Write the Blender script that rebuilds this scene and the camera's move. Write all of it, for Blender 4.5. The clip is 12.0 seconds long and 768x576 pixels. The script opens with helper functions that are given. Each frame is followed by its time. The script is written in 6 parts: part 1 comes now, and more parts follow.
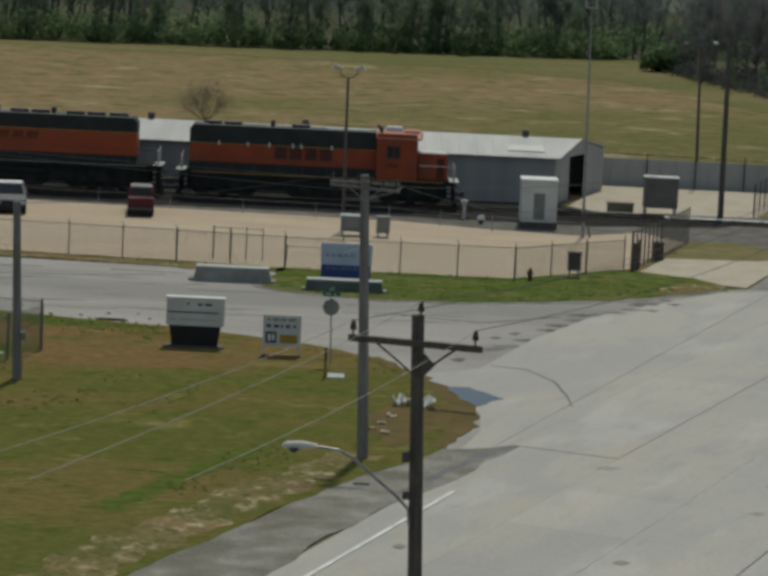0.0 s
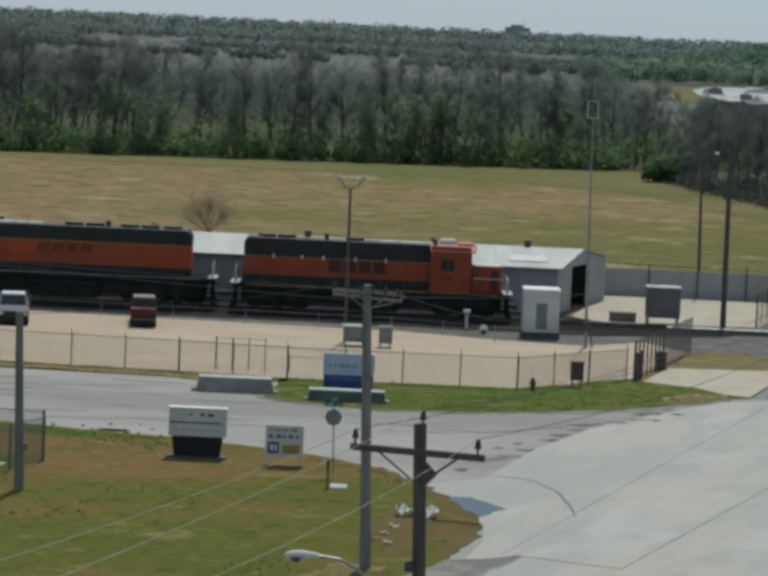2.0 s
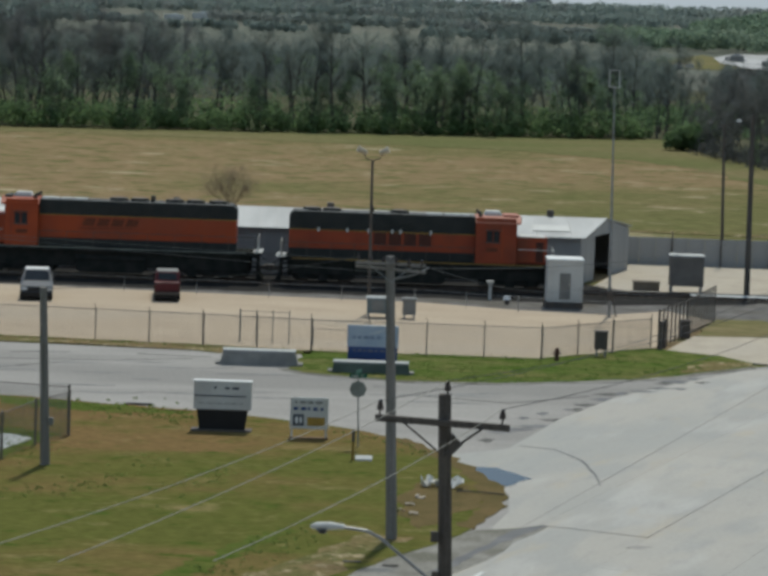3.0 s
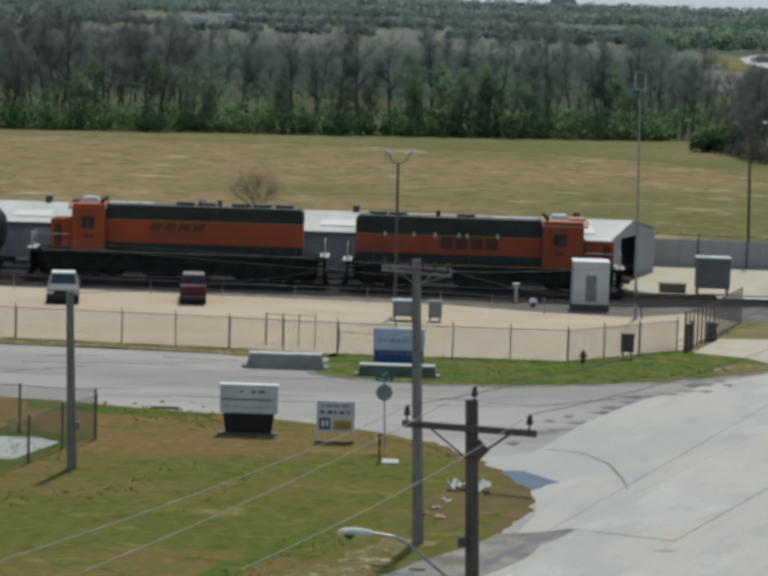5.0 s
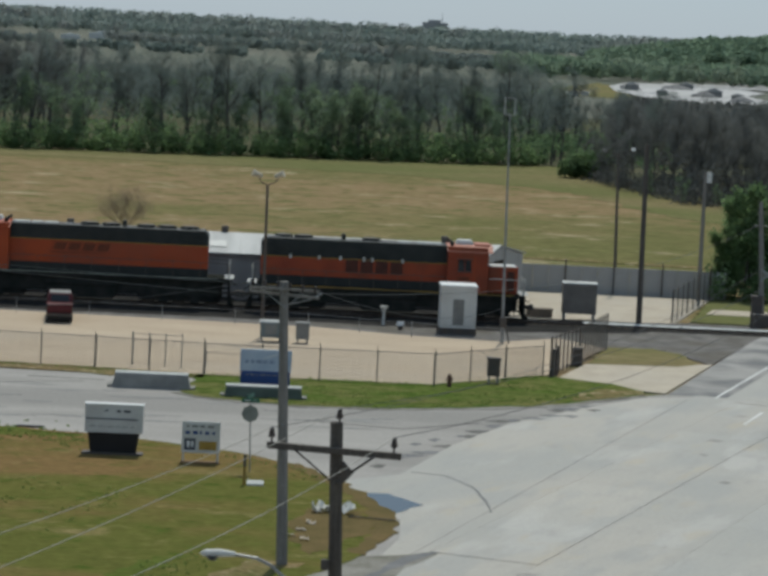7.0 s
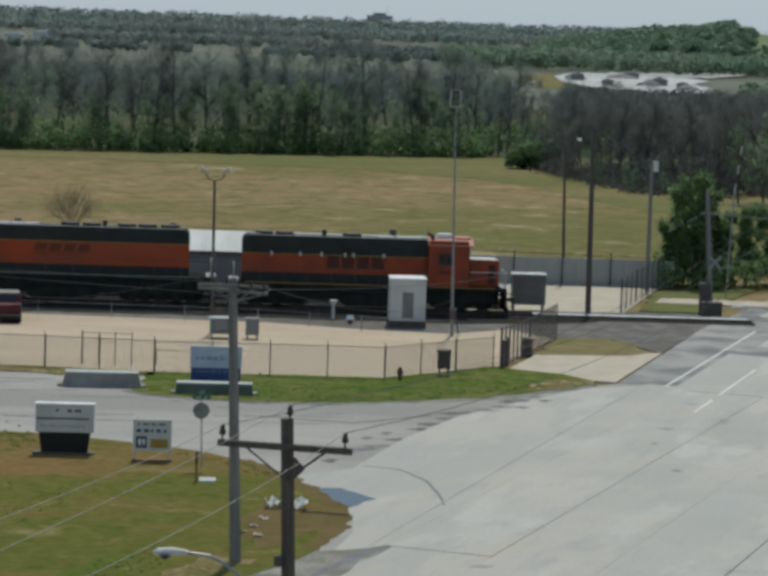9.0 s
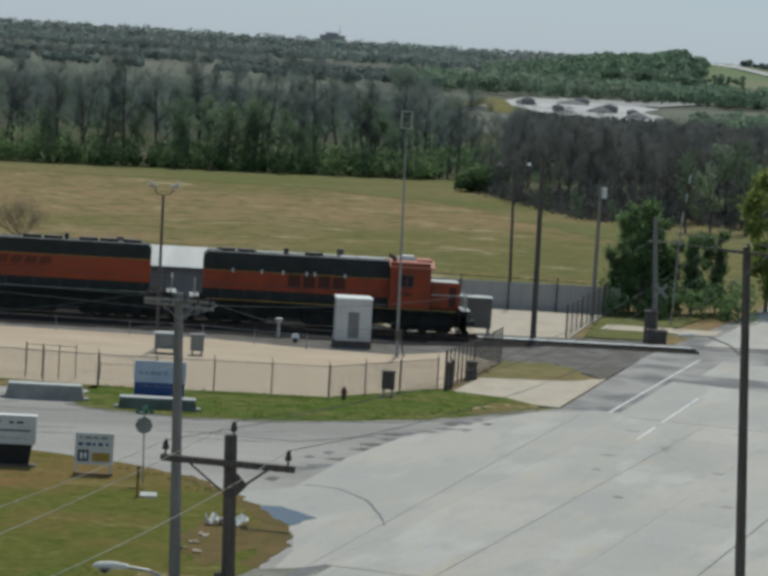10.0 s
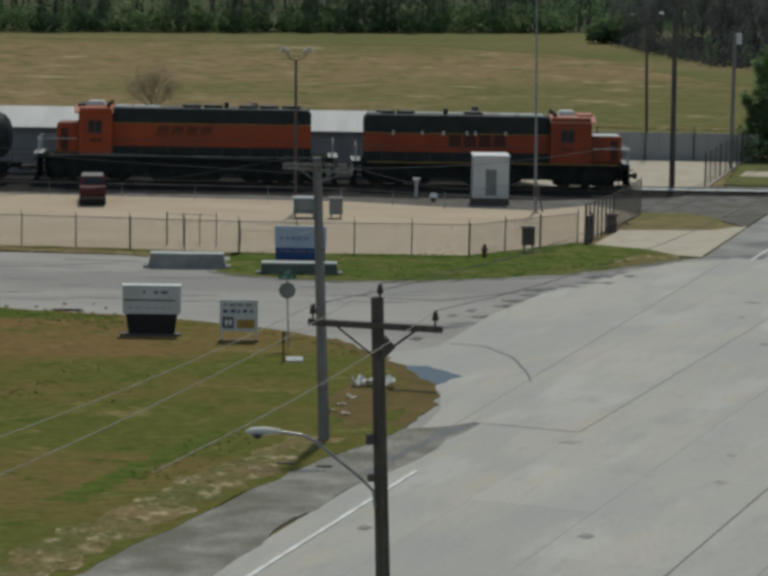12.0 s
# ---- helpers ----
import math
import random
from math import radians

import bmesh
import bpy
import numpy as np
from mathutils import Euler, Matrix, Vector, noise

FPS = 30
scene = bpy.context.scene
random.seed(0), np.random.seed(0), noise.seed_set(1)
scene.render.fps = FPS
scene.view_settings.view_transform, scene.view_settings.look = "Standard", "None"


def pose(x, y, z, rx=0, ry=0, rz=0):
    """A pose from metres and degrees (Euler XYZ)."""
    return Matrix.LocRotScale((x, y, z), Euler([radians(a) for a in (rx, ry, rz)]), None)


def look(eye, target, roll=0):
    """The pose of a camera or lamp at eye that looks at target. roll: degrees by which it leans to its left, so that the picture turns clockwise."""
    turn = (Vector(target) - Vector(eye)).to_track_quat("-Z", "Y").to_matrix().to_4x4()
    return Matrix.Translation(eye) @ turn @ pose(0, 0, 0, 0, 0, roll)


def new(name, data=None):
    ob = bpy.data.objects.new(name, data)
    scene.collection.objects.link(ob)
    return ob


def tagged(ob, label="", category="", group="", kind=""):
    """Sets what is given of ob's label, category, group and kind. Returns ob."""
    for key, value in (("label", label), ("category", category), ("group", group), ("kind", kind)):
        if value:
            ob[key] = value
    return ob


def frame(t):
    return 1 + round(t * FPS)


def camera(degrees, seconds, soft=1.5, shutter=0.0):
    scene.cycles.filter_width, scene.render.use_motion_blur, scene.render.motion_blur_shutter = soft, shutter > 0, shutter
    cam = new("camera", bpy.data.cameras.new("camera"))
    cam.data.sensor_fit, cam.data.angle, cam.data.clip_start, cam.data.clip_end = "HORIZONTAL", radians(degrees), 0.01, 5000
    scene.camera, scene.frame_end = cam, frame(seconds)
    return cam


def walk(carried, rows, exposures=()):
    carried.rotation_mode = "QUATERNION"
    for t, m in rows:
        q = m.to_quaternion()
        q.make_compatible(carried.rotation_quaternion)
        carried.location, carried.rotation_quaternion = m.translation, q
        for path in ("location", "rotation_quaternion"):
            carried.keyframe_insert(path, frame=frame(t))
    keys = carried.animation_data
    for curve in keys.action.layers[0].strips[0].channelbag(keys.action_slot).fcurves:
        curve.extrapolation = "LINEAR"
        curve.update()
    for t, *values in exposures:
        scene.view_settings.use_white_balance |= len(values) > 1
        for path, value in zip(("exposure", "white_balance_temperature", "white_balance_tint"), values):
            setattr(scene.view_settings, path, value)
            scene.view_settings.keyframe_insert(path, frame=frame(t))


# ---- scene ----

cam = camera(16.5, 12.0, soft=3.7)
PATH = [
    (0, (-0.005, 0.027, 18.988), (1.749, 99.048, 5.139), 2.82),
    (0.5, (-0.002, 0.011, 19.001), (2.957, 99.265, 7.170), 2.42),
    (1, (-0.012, -0.027, 18.930), (2.750, 99.394, 8.546), 2.32),
    (1.5, (0.006, -0.032, 18.961), (1.749, 99.496, 9.410), 3.02),
    (2, (0.010, 0.019, 18.950), (1.469, 99.536, 9.248), 2.69),
    (2.5, (0.007, 0.003, 18.962), (1.042, 99.339, 7.501), 1.82),
    (3, (0.010, -0.004, 18.943), (0.634, 99.409, 8.143), 2.02),
    (3.5, (0.000, 0.011, 18.975), (0.211, 99.387, 7.820), 2.20),
    (3.7, (-0.010, 0.014, 18.974), (-0.326, 99.380, 7.735), 1.99),
    (5.3, (-0.010, 0.001, 19.022), (-0.339, 99.424, 8.305), 1.73),
    (5.5, (0.000, -0.000, 19.000), (-0.004, 99.425, 8.288), 1.35),
    (6, (0.019, -0.011, 18.977), (0.394, 99.531, 9.424), 2.02),
    (6.5, (0.010, -0.022, 18.971), (0.745, 99.413, 8.378), 3.16),
    (7, (0.018, 0.000, 19.024), (4.605, 99.418, 9.274), 2.94),
    (7.2, (0.011, 0.006, 19.026), (5.125, 99.419, 9.495), 3.37),
    (8.8, (0.022, -0.053, 18.994), (6.454, 99.216, 8.787), 1.81),
    (9, (0.041, -0.036, 19.060), (6.539, 99.259, 9.142), 2.03),
    (9.5, (0.038, -0.047, 19.038), (6.590, 99.208, 8.770), 2.31),
    (10, (0.013, -0.011, 19.039), (8.516, 99.214, 9.981), 3.62),
    (10.5, (0.006, -0.005, 19.032), (5.644, 99.312, 8.821), 4.29),
    (11, (-0.089, 0.044, 19.038), (1.015, 99.313, 7.020), 2.03),
    (11.5, (-0.081, 0.087, 19.060), (1.859, 99.013, 4.573), 2.79),
    (12, (-0.092, 0.032, 19.046), (3.428, 98.903, 4.483), 1.03),
]
walk(cam, [(t, look(eye, target, roll)) for t, eye, target, roll in PATH],
     exposures=[(0.0, -0.14, 7050, 4), (0.5, 0.08, 6800, 4), (1.0, 0.23, 6550, 4), (3.0, 0.21, 6550, 4), (3.5, 0.38, 6550, 4), (5.5, 0.38, 6550, 4), (6.5, 0.42, 6550, 4), (7.0, 0.25, 6550, 4), (10.0, 0.24, 6550, 4), (10.5, 0.22, 6550, 4), (11.0, 0.24, 6550, 4), (11.5, 0.0, 6650, 4), (12.0, -0.1, 6750, 4)])

# ---- daylight ----
SUN_UP, SUN_TURN = radians(62), radians(9)
world = bpy.data.worlds.new("sky")
scene.world = world
world.use_nodes = True
sky = world.node_tree.nodes.new("ShaderNodeTexSky")
sky.sky_type, sky.sun_disc = "NISHITA", False
sky.sun_elevation, sky.sun_rotation = SUN_UP, SUN_TURN
sky.air_density, sky.dust_density, sky.ozone_density = 1.0, 0.35, 2.0
backing = world.node_tree.nodes["Background"]
backing.inputs["Strength"].default_value = 0.08
world.node_tree.links.new(sky.outputs["Color"], backing.inputs["Color"])
haze, veiled = world.node_tree.nodes.new("ShaderNodeBackground"), world.node_tree.nodes.new("ShaderNodeMixShader")
haze.inputs["Color"].default_value, haze.inputs["Strength"].default_value = (0.64, 0.825, 1.10, 1), 0.45
veiled.inputs["Fac"].default_value = 0.75
world.node_tree.links.new(backing.outputs["Background"], veiled.inputs[1])
world.node_tree.links.new(haze.outputs["Background"], veiled.inputs[2])
world.node_tree.links.new(veiled.outputs["Shader"], world.node_tree.nodes["World Output"].inputs["Surface"])
sun = new("sun", bpy.data.lights.new("sun", "SUN"))
sun.data.energy, sun.data.angle, sun.data.color = 2.5, radians(3.0), (1.0, 0.95, 0.87)
to_sun = Vector((math.sin(SUN_TURN) * math.cos(SUN_UP), math.cos(SUN_TURN) * math.cos(SUN_UP), math.sin(SUN_UP)))
sun.matrix_world = look(to_sun * 50, (0, 0, 0))


# ---- materials ----
def mat(name, a, b=None, scale=3.0, rough=0.8, metal=0.0, bump=0.0, fine=40.0, stretch=(1, 1, 1), c=None, csize=0.3, low=0.35, high=0.65, obvar=0.0, island=0.0, thin=0.0):
    """Two colours mixed by a broad noise, a third by a broader one, and fine grain as relief."""
    m = bpy.data.materials.new(name)
    m.use_nodes = True
    n, l = m.node_tree.nodes, m.node_tree.links
    bsdf = n["Principled BSDF"]
    bsdf.inputs["Roughness"].default_value = rough
    bsdf.inputs["Metallic"].default_value = metal
    bsdf.inputs["Specular IOR Level"].default_value = 0.0 if rough > 0.9 else 0.3
    b = b or tuple(v * 0.75 for v in a)
    geo = n.new("ShaderNodeTexCoord")
    place = n.new("ShaderNodeMapping")
    place.inputs["Scale"].default_value = stretch
    l.new(geo.outputs["Object"], place.inputs["Vector"])

    def noisy(size, detail, lo, hi, spot):
        t = n.new("ShaderNodeTexNoise")
        t.inputs["Scale"].default_value, t.inputs["Detail"].default_value = size, detail
        l.new(spot, t.inputs["Vector"])
        r = n.new("ShaderNodeMapRange")
        r.inputs["From Min"].default_value, r.inputs["From Max"].default_value = lo, hi
        l.new(t.outputs["Fac"], r.inputs["Value"])
        return r.outputs["Result"]

    def mixed(fac, one, two):
        x = n.new("ShaderNodeMix")
        x.data_type = "RGBA"
        if fac is not None:
            l.new(fac, x.inputs["Factor"])
        for socket, v in ((x.inputs["A"], one), (x.inputs["B"], two)):
            if isinstance(v, tuple):
                socket.default_value = (*v, 1)
            else:
                l.new(v, socket)
        return x.outputs["Result"]

    colour = mixed(noisy(scale, 6, low, high, place.outputs["Vector"]), a, b)
    if c:
        colour = mixed(noisy(csize, 4, 0.45, 0.62, place.outputs["Vector"]), colour, c)
    grain = noisy(fine, 4, 0.3, 0.7, geo.outputs["Object"])
    hue = n.new("ShaderNodeHueSaturation")
    l.new(colour, hue.inputs["Color"])
    r = n.new("ShaderNodeMapRange")
    r.inputs["To Min"].default_value, r.inputs["To Max"].default_value = 0.86, 1.12
    l.new(grain, r.inputs["Value"])
    value = r.outputs["Result"]
    for amount, node, slot in ((obvar, "ShaderNodeObjectInfo", "Random"), (island, "ShaderNodeNewGeometry", "Random Per Island")):
        if amount:
            info = n.new(node)
            v = n.new("ShaderNodeMapRange")
            v.inputs["To Min"].default_value, v.inputs["To Max"].default_value = 1 - amount, 1 + amount
            l.new(info.outputs[slot], v.inputs["Value"])
            times = n.new("ShaderNodeMath")
            times.operation = "MULTIPLY"
            l.new(value, times.inputs[0])
            l.new(v.outputs["Result"], times.inputs[1])
            value = times.outputs["Value"]
    l.new(value, hue.inputs["Value"])
    l.new(hue.outputs["Color"], bsdf.inputs["Base Color"])
    if thin:
        lit, both = n.new("ShaderNodeBsdfTranslucent"), n.new("ShaderNodeMixShader")
        both.inputs["Fac"].default_value = thin
        l.new(hue.outputs["Color"], lit.inputs["Color"])
        l.new(bsdf.outputs["BSDF"], both.inputs[1])
        l.new(lit.outputs["BSDF"], both.inputs[2])
        l.new(both.outputs["Shader"], n["Material Output"].inputs["Surface"])
    if bump:
        k = n.new("ShaderNodeBump")
        k.inputs["Strength"].default_value, k.inputs["Distance"].default_value = bump, 0.05
        l.new(grain, k.inputs["Height"])
        l.new(k.outputs["Normal"], bsdf.inputs["Normal"])
    return m


def turf(name, green, brown, tuft, straw, patch=0.08, streak=(1, 1, 1), lean=0.0, mid=0.7, fine=5.0, lo=0.42, hi=0.6, flecks=(0.60, 0.72), tufts=(0.58, 0.72), fade=None):
    """Uneven grass: patches of two colours, streaks, darker tufts and pale straw flecks."""
    m = bpy.data.materials.new(name)
    m.use_nodes = True
    n, l = m.node_tree.nodes, m.node_tree.links
    bsdf = n["Principled BSDF"]
    bsdf.inputs["Roughness"].default_value = 0.95
    bsdf.inputs["Specular IOR Level"].default_value = 0.0
    co, place = n.new("ShaderNodeTexCoord"), n.new("ShaderNodeMapping")
    place.inputs["Scale"].default_value, place.inputs["Rotation"].default_value = streak, (0, 0, radians(lean))
    l.new(co.outputs["Object"], place.inputs["Vector"])

    def layer(size, detail, a, b, rough=0.6):
        t, r = n.new("ShaderNodeTexNoise"), n.new("ShaderNodeMapRange")
        t.inputs["Scale"].default_value, t.inputs["Detail"].default_value, t.inputs["Roughness"].default_value = size, detail, rough
        r.inputs["From Min"].default_value, r.inputs["From Max"].default_value = a, b
        l.new(place.outputs["Vector"], t.inputs["Vector"])
        l.new(t.outputs["Fac"], r.inputs["Value"])
        return r.outputs["Result"]

    def blend(fac, one, two):
        x = n.new("ShaderNodeMix")
        x.data_type = "RGBA"
        l.new(fac, x.inputs["Factor"])
        for socket, v in ((x.inputs["A"], one), (x.inputs["B"], two)):
            if isinstance(v, tuple):
                socket.default_value = (*v, 1)
            else:
                l.new(v, socket)
        return x.outputs["Result"]

    share = layer(patch, 5, lo, hi)
    if fade:
        slant, ramp, add = n.new("ShaderNodeVectorMath"), n.new("ShaderNodeMapRange"), n.new("ShaderNodeMath")
        slant.operation = "DOT_PRODUCT"
        slant.inputs[1].default_value = (-0.9, 1, 0)
        l.new(co.outputs["Object"], slant.inputs[0])
        ramp.inputs["From Min"].default_value, ramp.inputs["From Max"].default_value = fade[:2]
        ramp.inputs["To Min"].default_value, ramp.inputs["To Max"].default_value = fade[2:]
        l.new(slant.outputs["Value"], ramp.inputs["Value"])
        add.use_clamp = True
        l.new(share, add.inputs[0])
        l.new(ramp.outputs["Result"], add.inputs[1])
        share = add.outputs["Value"]
    base = blend(share, green, brown)
    base = blend(layer(mid, 6, *flecks, 0.7), base, straw)
    base = blend(layer(mid * 1.7 + 0.13, 6, *tufts, 0.7), base, tuft)
    grain = layer(fine, 5, 0.3, 0.7, 0.7)
    vary, hue = n.new("ShaderNodeMapRange"), n.new("ShaderNodeHueSaturation")
    vary.inputs["To Min"].default_value, vary.inputs["To Max"].default_value = 0.72, 1.28
    l.new(grain, vary.inputs["Value"])
    l.new(vary.outputs["Result"], hue.inputs["Value"])
    l.new(base, hue.inputs["Color"])
    l.new(hue.outputs["Color"], bsdf.inputs["Base Color"])
    k = n.new("ShaderNodeBump")
    k.inputs["Strength"].default_value, k.inputs["Distance"].default_value = 0.6, 0.08
    l.new(grain, k.inputs["Height"])
    l.new(k.outputs["Normal"], bsdf.inputs["Normal"])
    return m


FIELD = turf("hay_field", (0.138, 0.13, 0.058), (0.215, 0.158, 0.09), (0.105, 0.112, 0.045), (0.36, 0.30, 0.20), 0.022, (0.55, 0.8, 1), -28, 0.16, 1.0, 0.37, 0.55, flecks=(0.57, 0.68), tufts=(0.50, 0.62))
MEADOW = turf("green_field_edge", (0.125, 0.13, 0.056), (0.175, 0.148, 0.078), (0.095, 0.112, 0.042), (0.24, 0.20, 0.12), 0.03, (0.4, 1.0, 1), 4, 0.2, 1.2)
LAWN = turf("lawn_grass", (0.106, 0.110, 0.032), (0.17, 0.115, 0.052), (0.058, 0.09, 0.018), (0.22, 0.175, 0.085), 0.11, (0.45, 0.9, 1), -30, 0.5, 4.0, 0.44, 0.6, (0.57, 0.74), (0.55, 0.68), (102, 124, -0.4, 0.55))
GREEN = turf("fresh_grass", (0.088, 0.122, 0.03), (0.135, 0.135, 0.05), (0.04, 0.075, 0.014), (0.22, 0.18, 0.09), 0.35, (0.5, 1, 1), 0, 0.9, 4.0, flecks=(0.56, 0.72), tufts=(0.48, 0.62))
LUSH = turf("lush_green_grass", (0.09, 0.115, 0.029), (0.115, 0.118, 0.036), (0.045, 0.08, 0.014), (0.19, 0.15, 0.07), 0.5, (0.5, 0.9, 1), -28, 1.1, 4.0, 0.45, 0.65, flecks=(0.6, 0.75), tufts=(0.5, 0.64))
DRY = turf("dry_verge_grass", (0.115, 0.115, 0.045), (0.20, 0.15, 0.08), (0.065, 0.08, 0.026), (0.38, 0.31, 0.20), 0.4, (0.8, 0.8, 1), -30, 1.3, 5.0, 0.4, 0.6, (0.52, 0.66), (0.54, 0.68))
ASPHALT = mat("worn_asphalt", (0.335, 0.32, 0.30), (0.285, 0.272, 0.255), 0.45, 0.95, bump=0.15, fine=7, stretch=(0.3, 1, 1), c=(0.25, 0.24, 0.226), csize=0.12)
DARKASPHALT = mat("patched_asphalt", (0.16, 0.16, 0.16), (0.11, 0.11, 0.112), 0.5, 0.85, bump=0.2, fine=25)


def worn_concrete(name):
    """Old road concrete: warm and cool patches drawn out along the road, pale scuffs, dark drips and fine grain."""
    m = bpy.data.materials.new(name)
    m.use_nodes = True
    n, l = m.node_tree.nodes, m.node_tree.links
    bsdf, spot, place = n["Principled BSDF"], n.new("ShaderNodeNewGeometry"), n.new("ShaderNodeMapping")
    bsdf.inputs["Roughness"].default_value, bsdf.inputs["Specular IOR Level"].default_value = 0.8, 0.3
    place.vector_type = "TEXTURE"
    place.inputs["Rotation"].default_value, place.inputs["Scale"].default_value = (0, 0, radians(-23.4)), (0.5, 1.9, 1)
    l.new(spot.outputs["Position"], place.inputs["Vector"])
    colour = None
    for size, detail, lo, hi, one, two, amount in ((0.10, 3, 0.42, 0.58, (0.316, 0.309, 0.283), (0.355, 0.335, 0.298), 1.0), (0.23, 5, 0.50, 0.60, None, (0.297, 0.296, 0.278), 0.7),
                                                    (0.17, 4, 0.56, 0.64, None, (0.385, 0.372, 0.345), 0.7), (0.8, 6, 0.55, 0.75, None, (0.27, 0.262, 0.245), 0.55), (0.31, 5, 0.60, 0.68, None, (0.37, 0.325, 0.25), 0.5)):
        t, r, x = n.new("ShaderNodeTexNoise"), n.new("ShaderNodeMapRange"), n.new("ShaderNodeMix")
        t.inputs["Scale"].default_value, t.inputs["Detail"].default_value = size, detail
        r.inputs["From Min"].default_value, r.inputs["From Max"].default_value, r.inputs["To Max"].default_value = lo, hi, amount
        shift = n.new("ShaderNodeVectorMath")
        shift.inputs[1].default_value = (size * 310, size * 170, 0)
        l.new(place.outputs["Vector"], shift.inputs[0])
        l.new(shift.outputs["Vector"], t.inputs["Vector"])
        l.new(t.outputs["Fac"], r.inputs["Value"])
        x.data_type = "RGBA"
        l.new(r.outputs["Result"], x.inputs["Factor"])
        if colour is None:
            x.inputs["A"].default_value = (*one, 1)
        else:
            l.new(colour, x.inputs["A"])
        x.inputs["B"].default_value = (*two, 1)
        colour = x.outputs["Result"]
    info, vary, hue, fine, speck, both = n.new("ShaderNodeObjectInfo"), n.new("ShaderNodeMapRange"), n.new("ShaderNodeHueSaturation"), n.new("ShaderNodeTexNoise"), n.new("ShaderNodeMapRange"), n.new("ShaderNodeMath")
    vary.inputs["To Min"].default_value, vary.inputs["To Max"].default_value = 0.95, 1.05
    fine.inputs["Scale"].default_value, fine.inputs["Detail"].default_value = 6.0, 5
    speck.inputs["From Min"].default_value, speck.inputs["From Max"].default_value, speck.inputs["To Min"].default_value, speck.inputs["To Max"].default_value = 0.3, 0.7, 0.93, 1.06
    l.new(spot.outputs["Position"], fine.inputs["Vector"])
    l.new(fine.outputs["Fac"], speck.inputs["Value"])
    l.new(info.outputs["Random"], vary.inputs["Value"])
    both.operation = "MULTIPLY"
    l.new(vary.outputs["Result"], both.inputs[0])
    l.new(speck.outputs["Result"], both.inputs[1])
    l.new(both.outputs["Value"], hue.inputs["Value"])
    l.new(colour, hue.inputs["Color"])
    l.new(hue.outputs["Color"], bsdf.inputs["Base Color"])
    return m


CONCRETE = worn_concrete("road_concrete")
SHOULDER = mat("gravel_shoulder", (0.27, 0.26, 0.235), (0.18, 0.172, 0.15), 0.8, 0.95, bump=0.35, fine=6, c=(0.15, 0.145, 0.12), csize=0.35)
GRAVEL = mat("tan_gravel", (0.445, 0.365, 0.275), (0.39, 0.317, 0.24), 0.3, 0.95, bump=0.3, fine=14, stretch=(0.4, 1, 1), c=(0.41, 0.345, 0.27), csize=0.12)
BALLAST = mat("grey_ballast", (0.19, 0.18, 0.17), (0.12, 0.115, 0.11), 0.8, 0.95, bump=0.6, fine=12, c=(0.13, 0.12, 0.105), csize=0.3)
PALE = mat("pale_drive", (0.43, 0.375, 0.295), (0.345, 0.30, 0.235), 0.6, 0.9, bump=0.2, fine=14, c=(0.39, 0.345, 0.28), csize=0.2)
MUD = mat("bare_soil", (0.15, 0.11, 0.055), (0.11, 0.09, 0.042), 0.7, 0.95, bump=0.5, fine=9)
JOINT = mat("joint_filler", (0.11, 0.105, 0.095), None, 2, 0.9)
LINEPAINT = mat("road_paint", (0.62, 0.62, 0.60), (0.42, 0.42, 0.40), 1.5, 0.7, low=0.4, high=0.7)
WATER = mat("puddle_water", (0.03, 0.035, 0.04), None, 1, 0.03)
STEEL = mat("galvanised_steel", (0.30, 0.31, 0.31), (0.22, 0.22, 0.22), 4, 0.5, 0.6)
POST = mat("weathered_fence_steel", (0.13, 0.115, 0.10), (0.17, 0.15, 0.13), 3, 0.6, 0.3)
DARKSTEEL = mat("dark_steel", (0.07, 0.065, 0.06), (0.10, 0.08, 0.065), 3, 0.65, 0.1)
RAIL = mat("rail_steel", (0.10, 0.078, 0.062), (0.06, 0.045, 0.035), 2, 0.6, 0.2)
TIE = mat("tarred_tie", (0.05, 0.04, 0.032), (0.09, 0.075, 0.06), 2, 0.95, obvar=0.2)
WOOD = mat("weathered_pole_wood", (0.115, 0.10, 0.085), (0.065, 0.055, 0.048), 2, 0.9, bump=0.3, fine=12, stretch=(6, 6, 0.4))
GREYPOLE = mat("grey_pole_wood", (0.22, 0.205, 0.185), (0.15, 0.14, 0.125), 2, 0.9, bump=0.3, fine=12, stretch=(6, 6, 0.4))
PORCELAIN = mat("brown_porcelain", (0.05, 0.035, 0.03), None, 2, 0.25)
WIRE = mat("aluminium_wire", (0.29, 0.275, 0.23), None, 2, 0.5, 0.1)
DULLWIRE = mat("dull_cable", (0.13, 0.135, 0.13), None, 2, 0.7)
DARKWIRE = mat("insulated_wire", (0.06, 0.06, 0.06), None, 2, 0.6)
ORANGE = mat("orange_paint", (0.34, 0.056, 0.012), (0.27, 0.044, 0.012), 0.6, 0.5, c=(0.25, 0.052, 0.02), csize=0.25)
RED = mat("faded_red_paint", (0.285, 0.05, 0.016), (0.21, 0.038, 0.015), 0.6, 0.55, c=(0.18, 0.045, 0.02), csize=0.4)
BLACK = mat("black_paint", (0.016, 0.020, 0.019), (0.026, 0.029, 0.027), 1.2, 0.7)
GRIME = mat("grimy_underframe", (0.020, 0.023, 0.021), (0.034, 0.034, 0.031), 1.5, 0.92, bump=0.2)
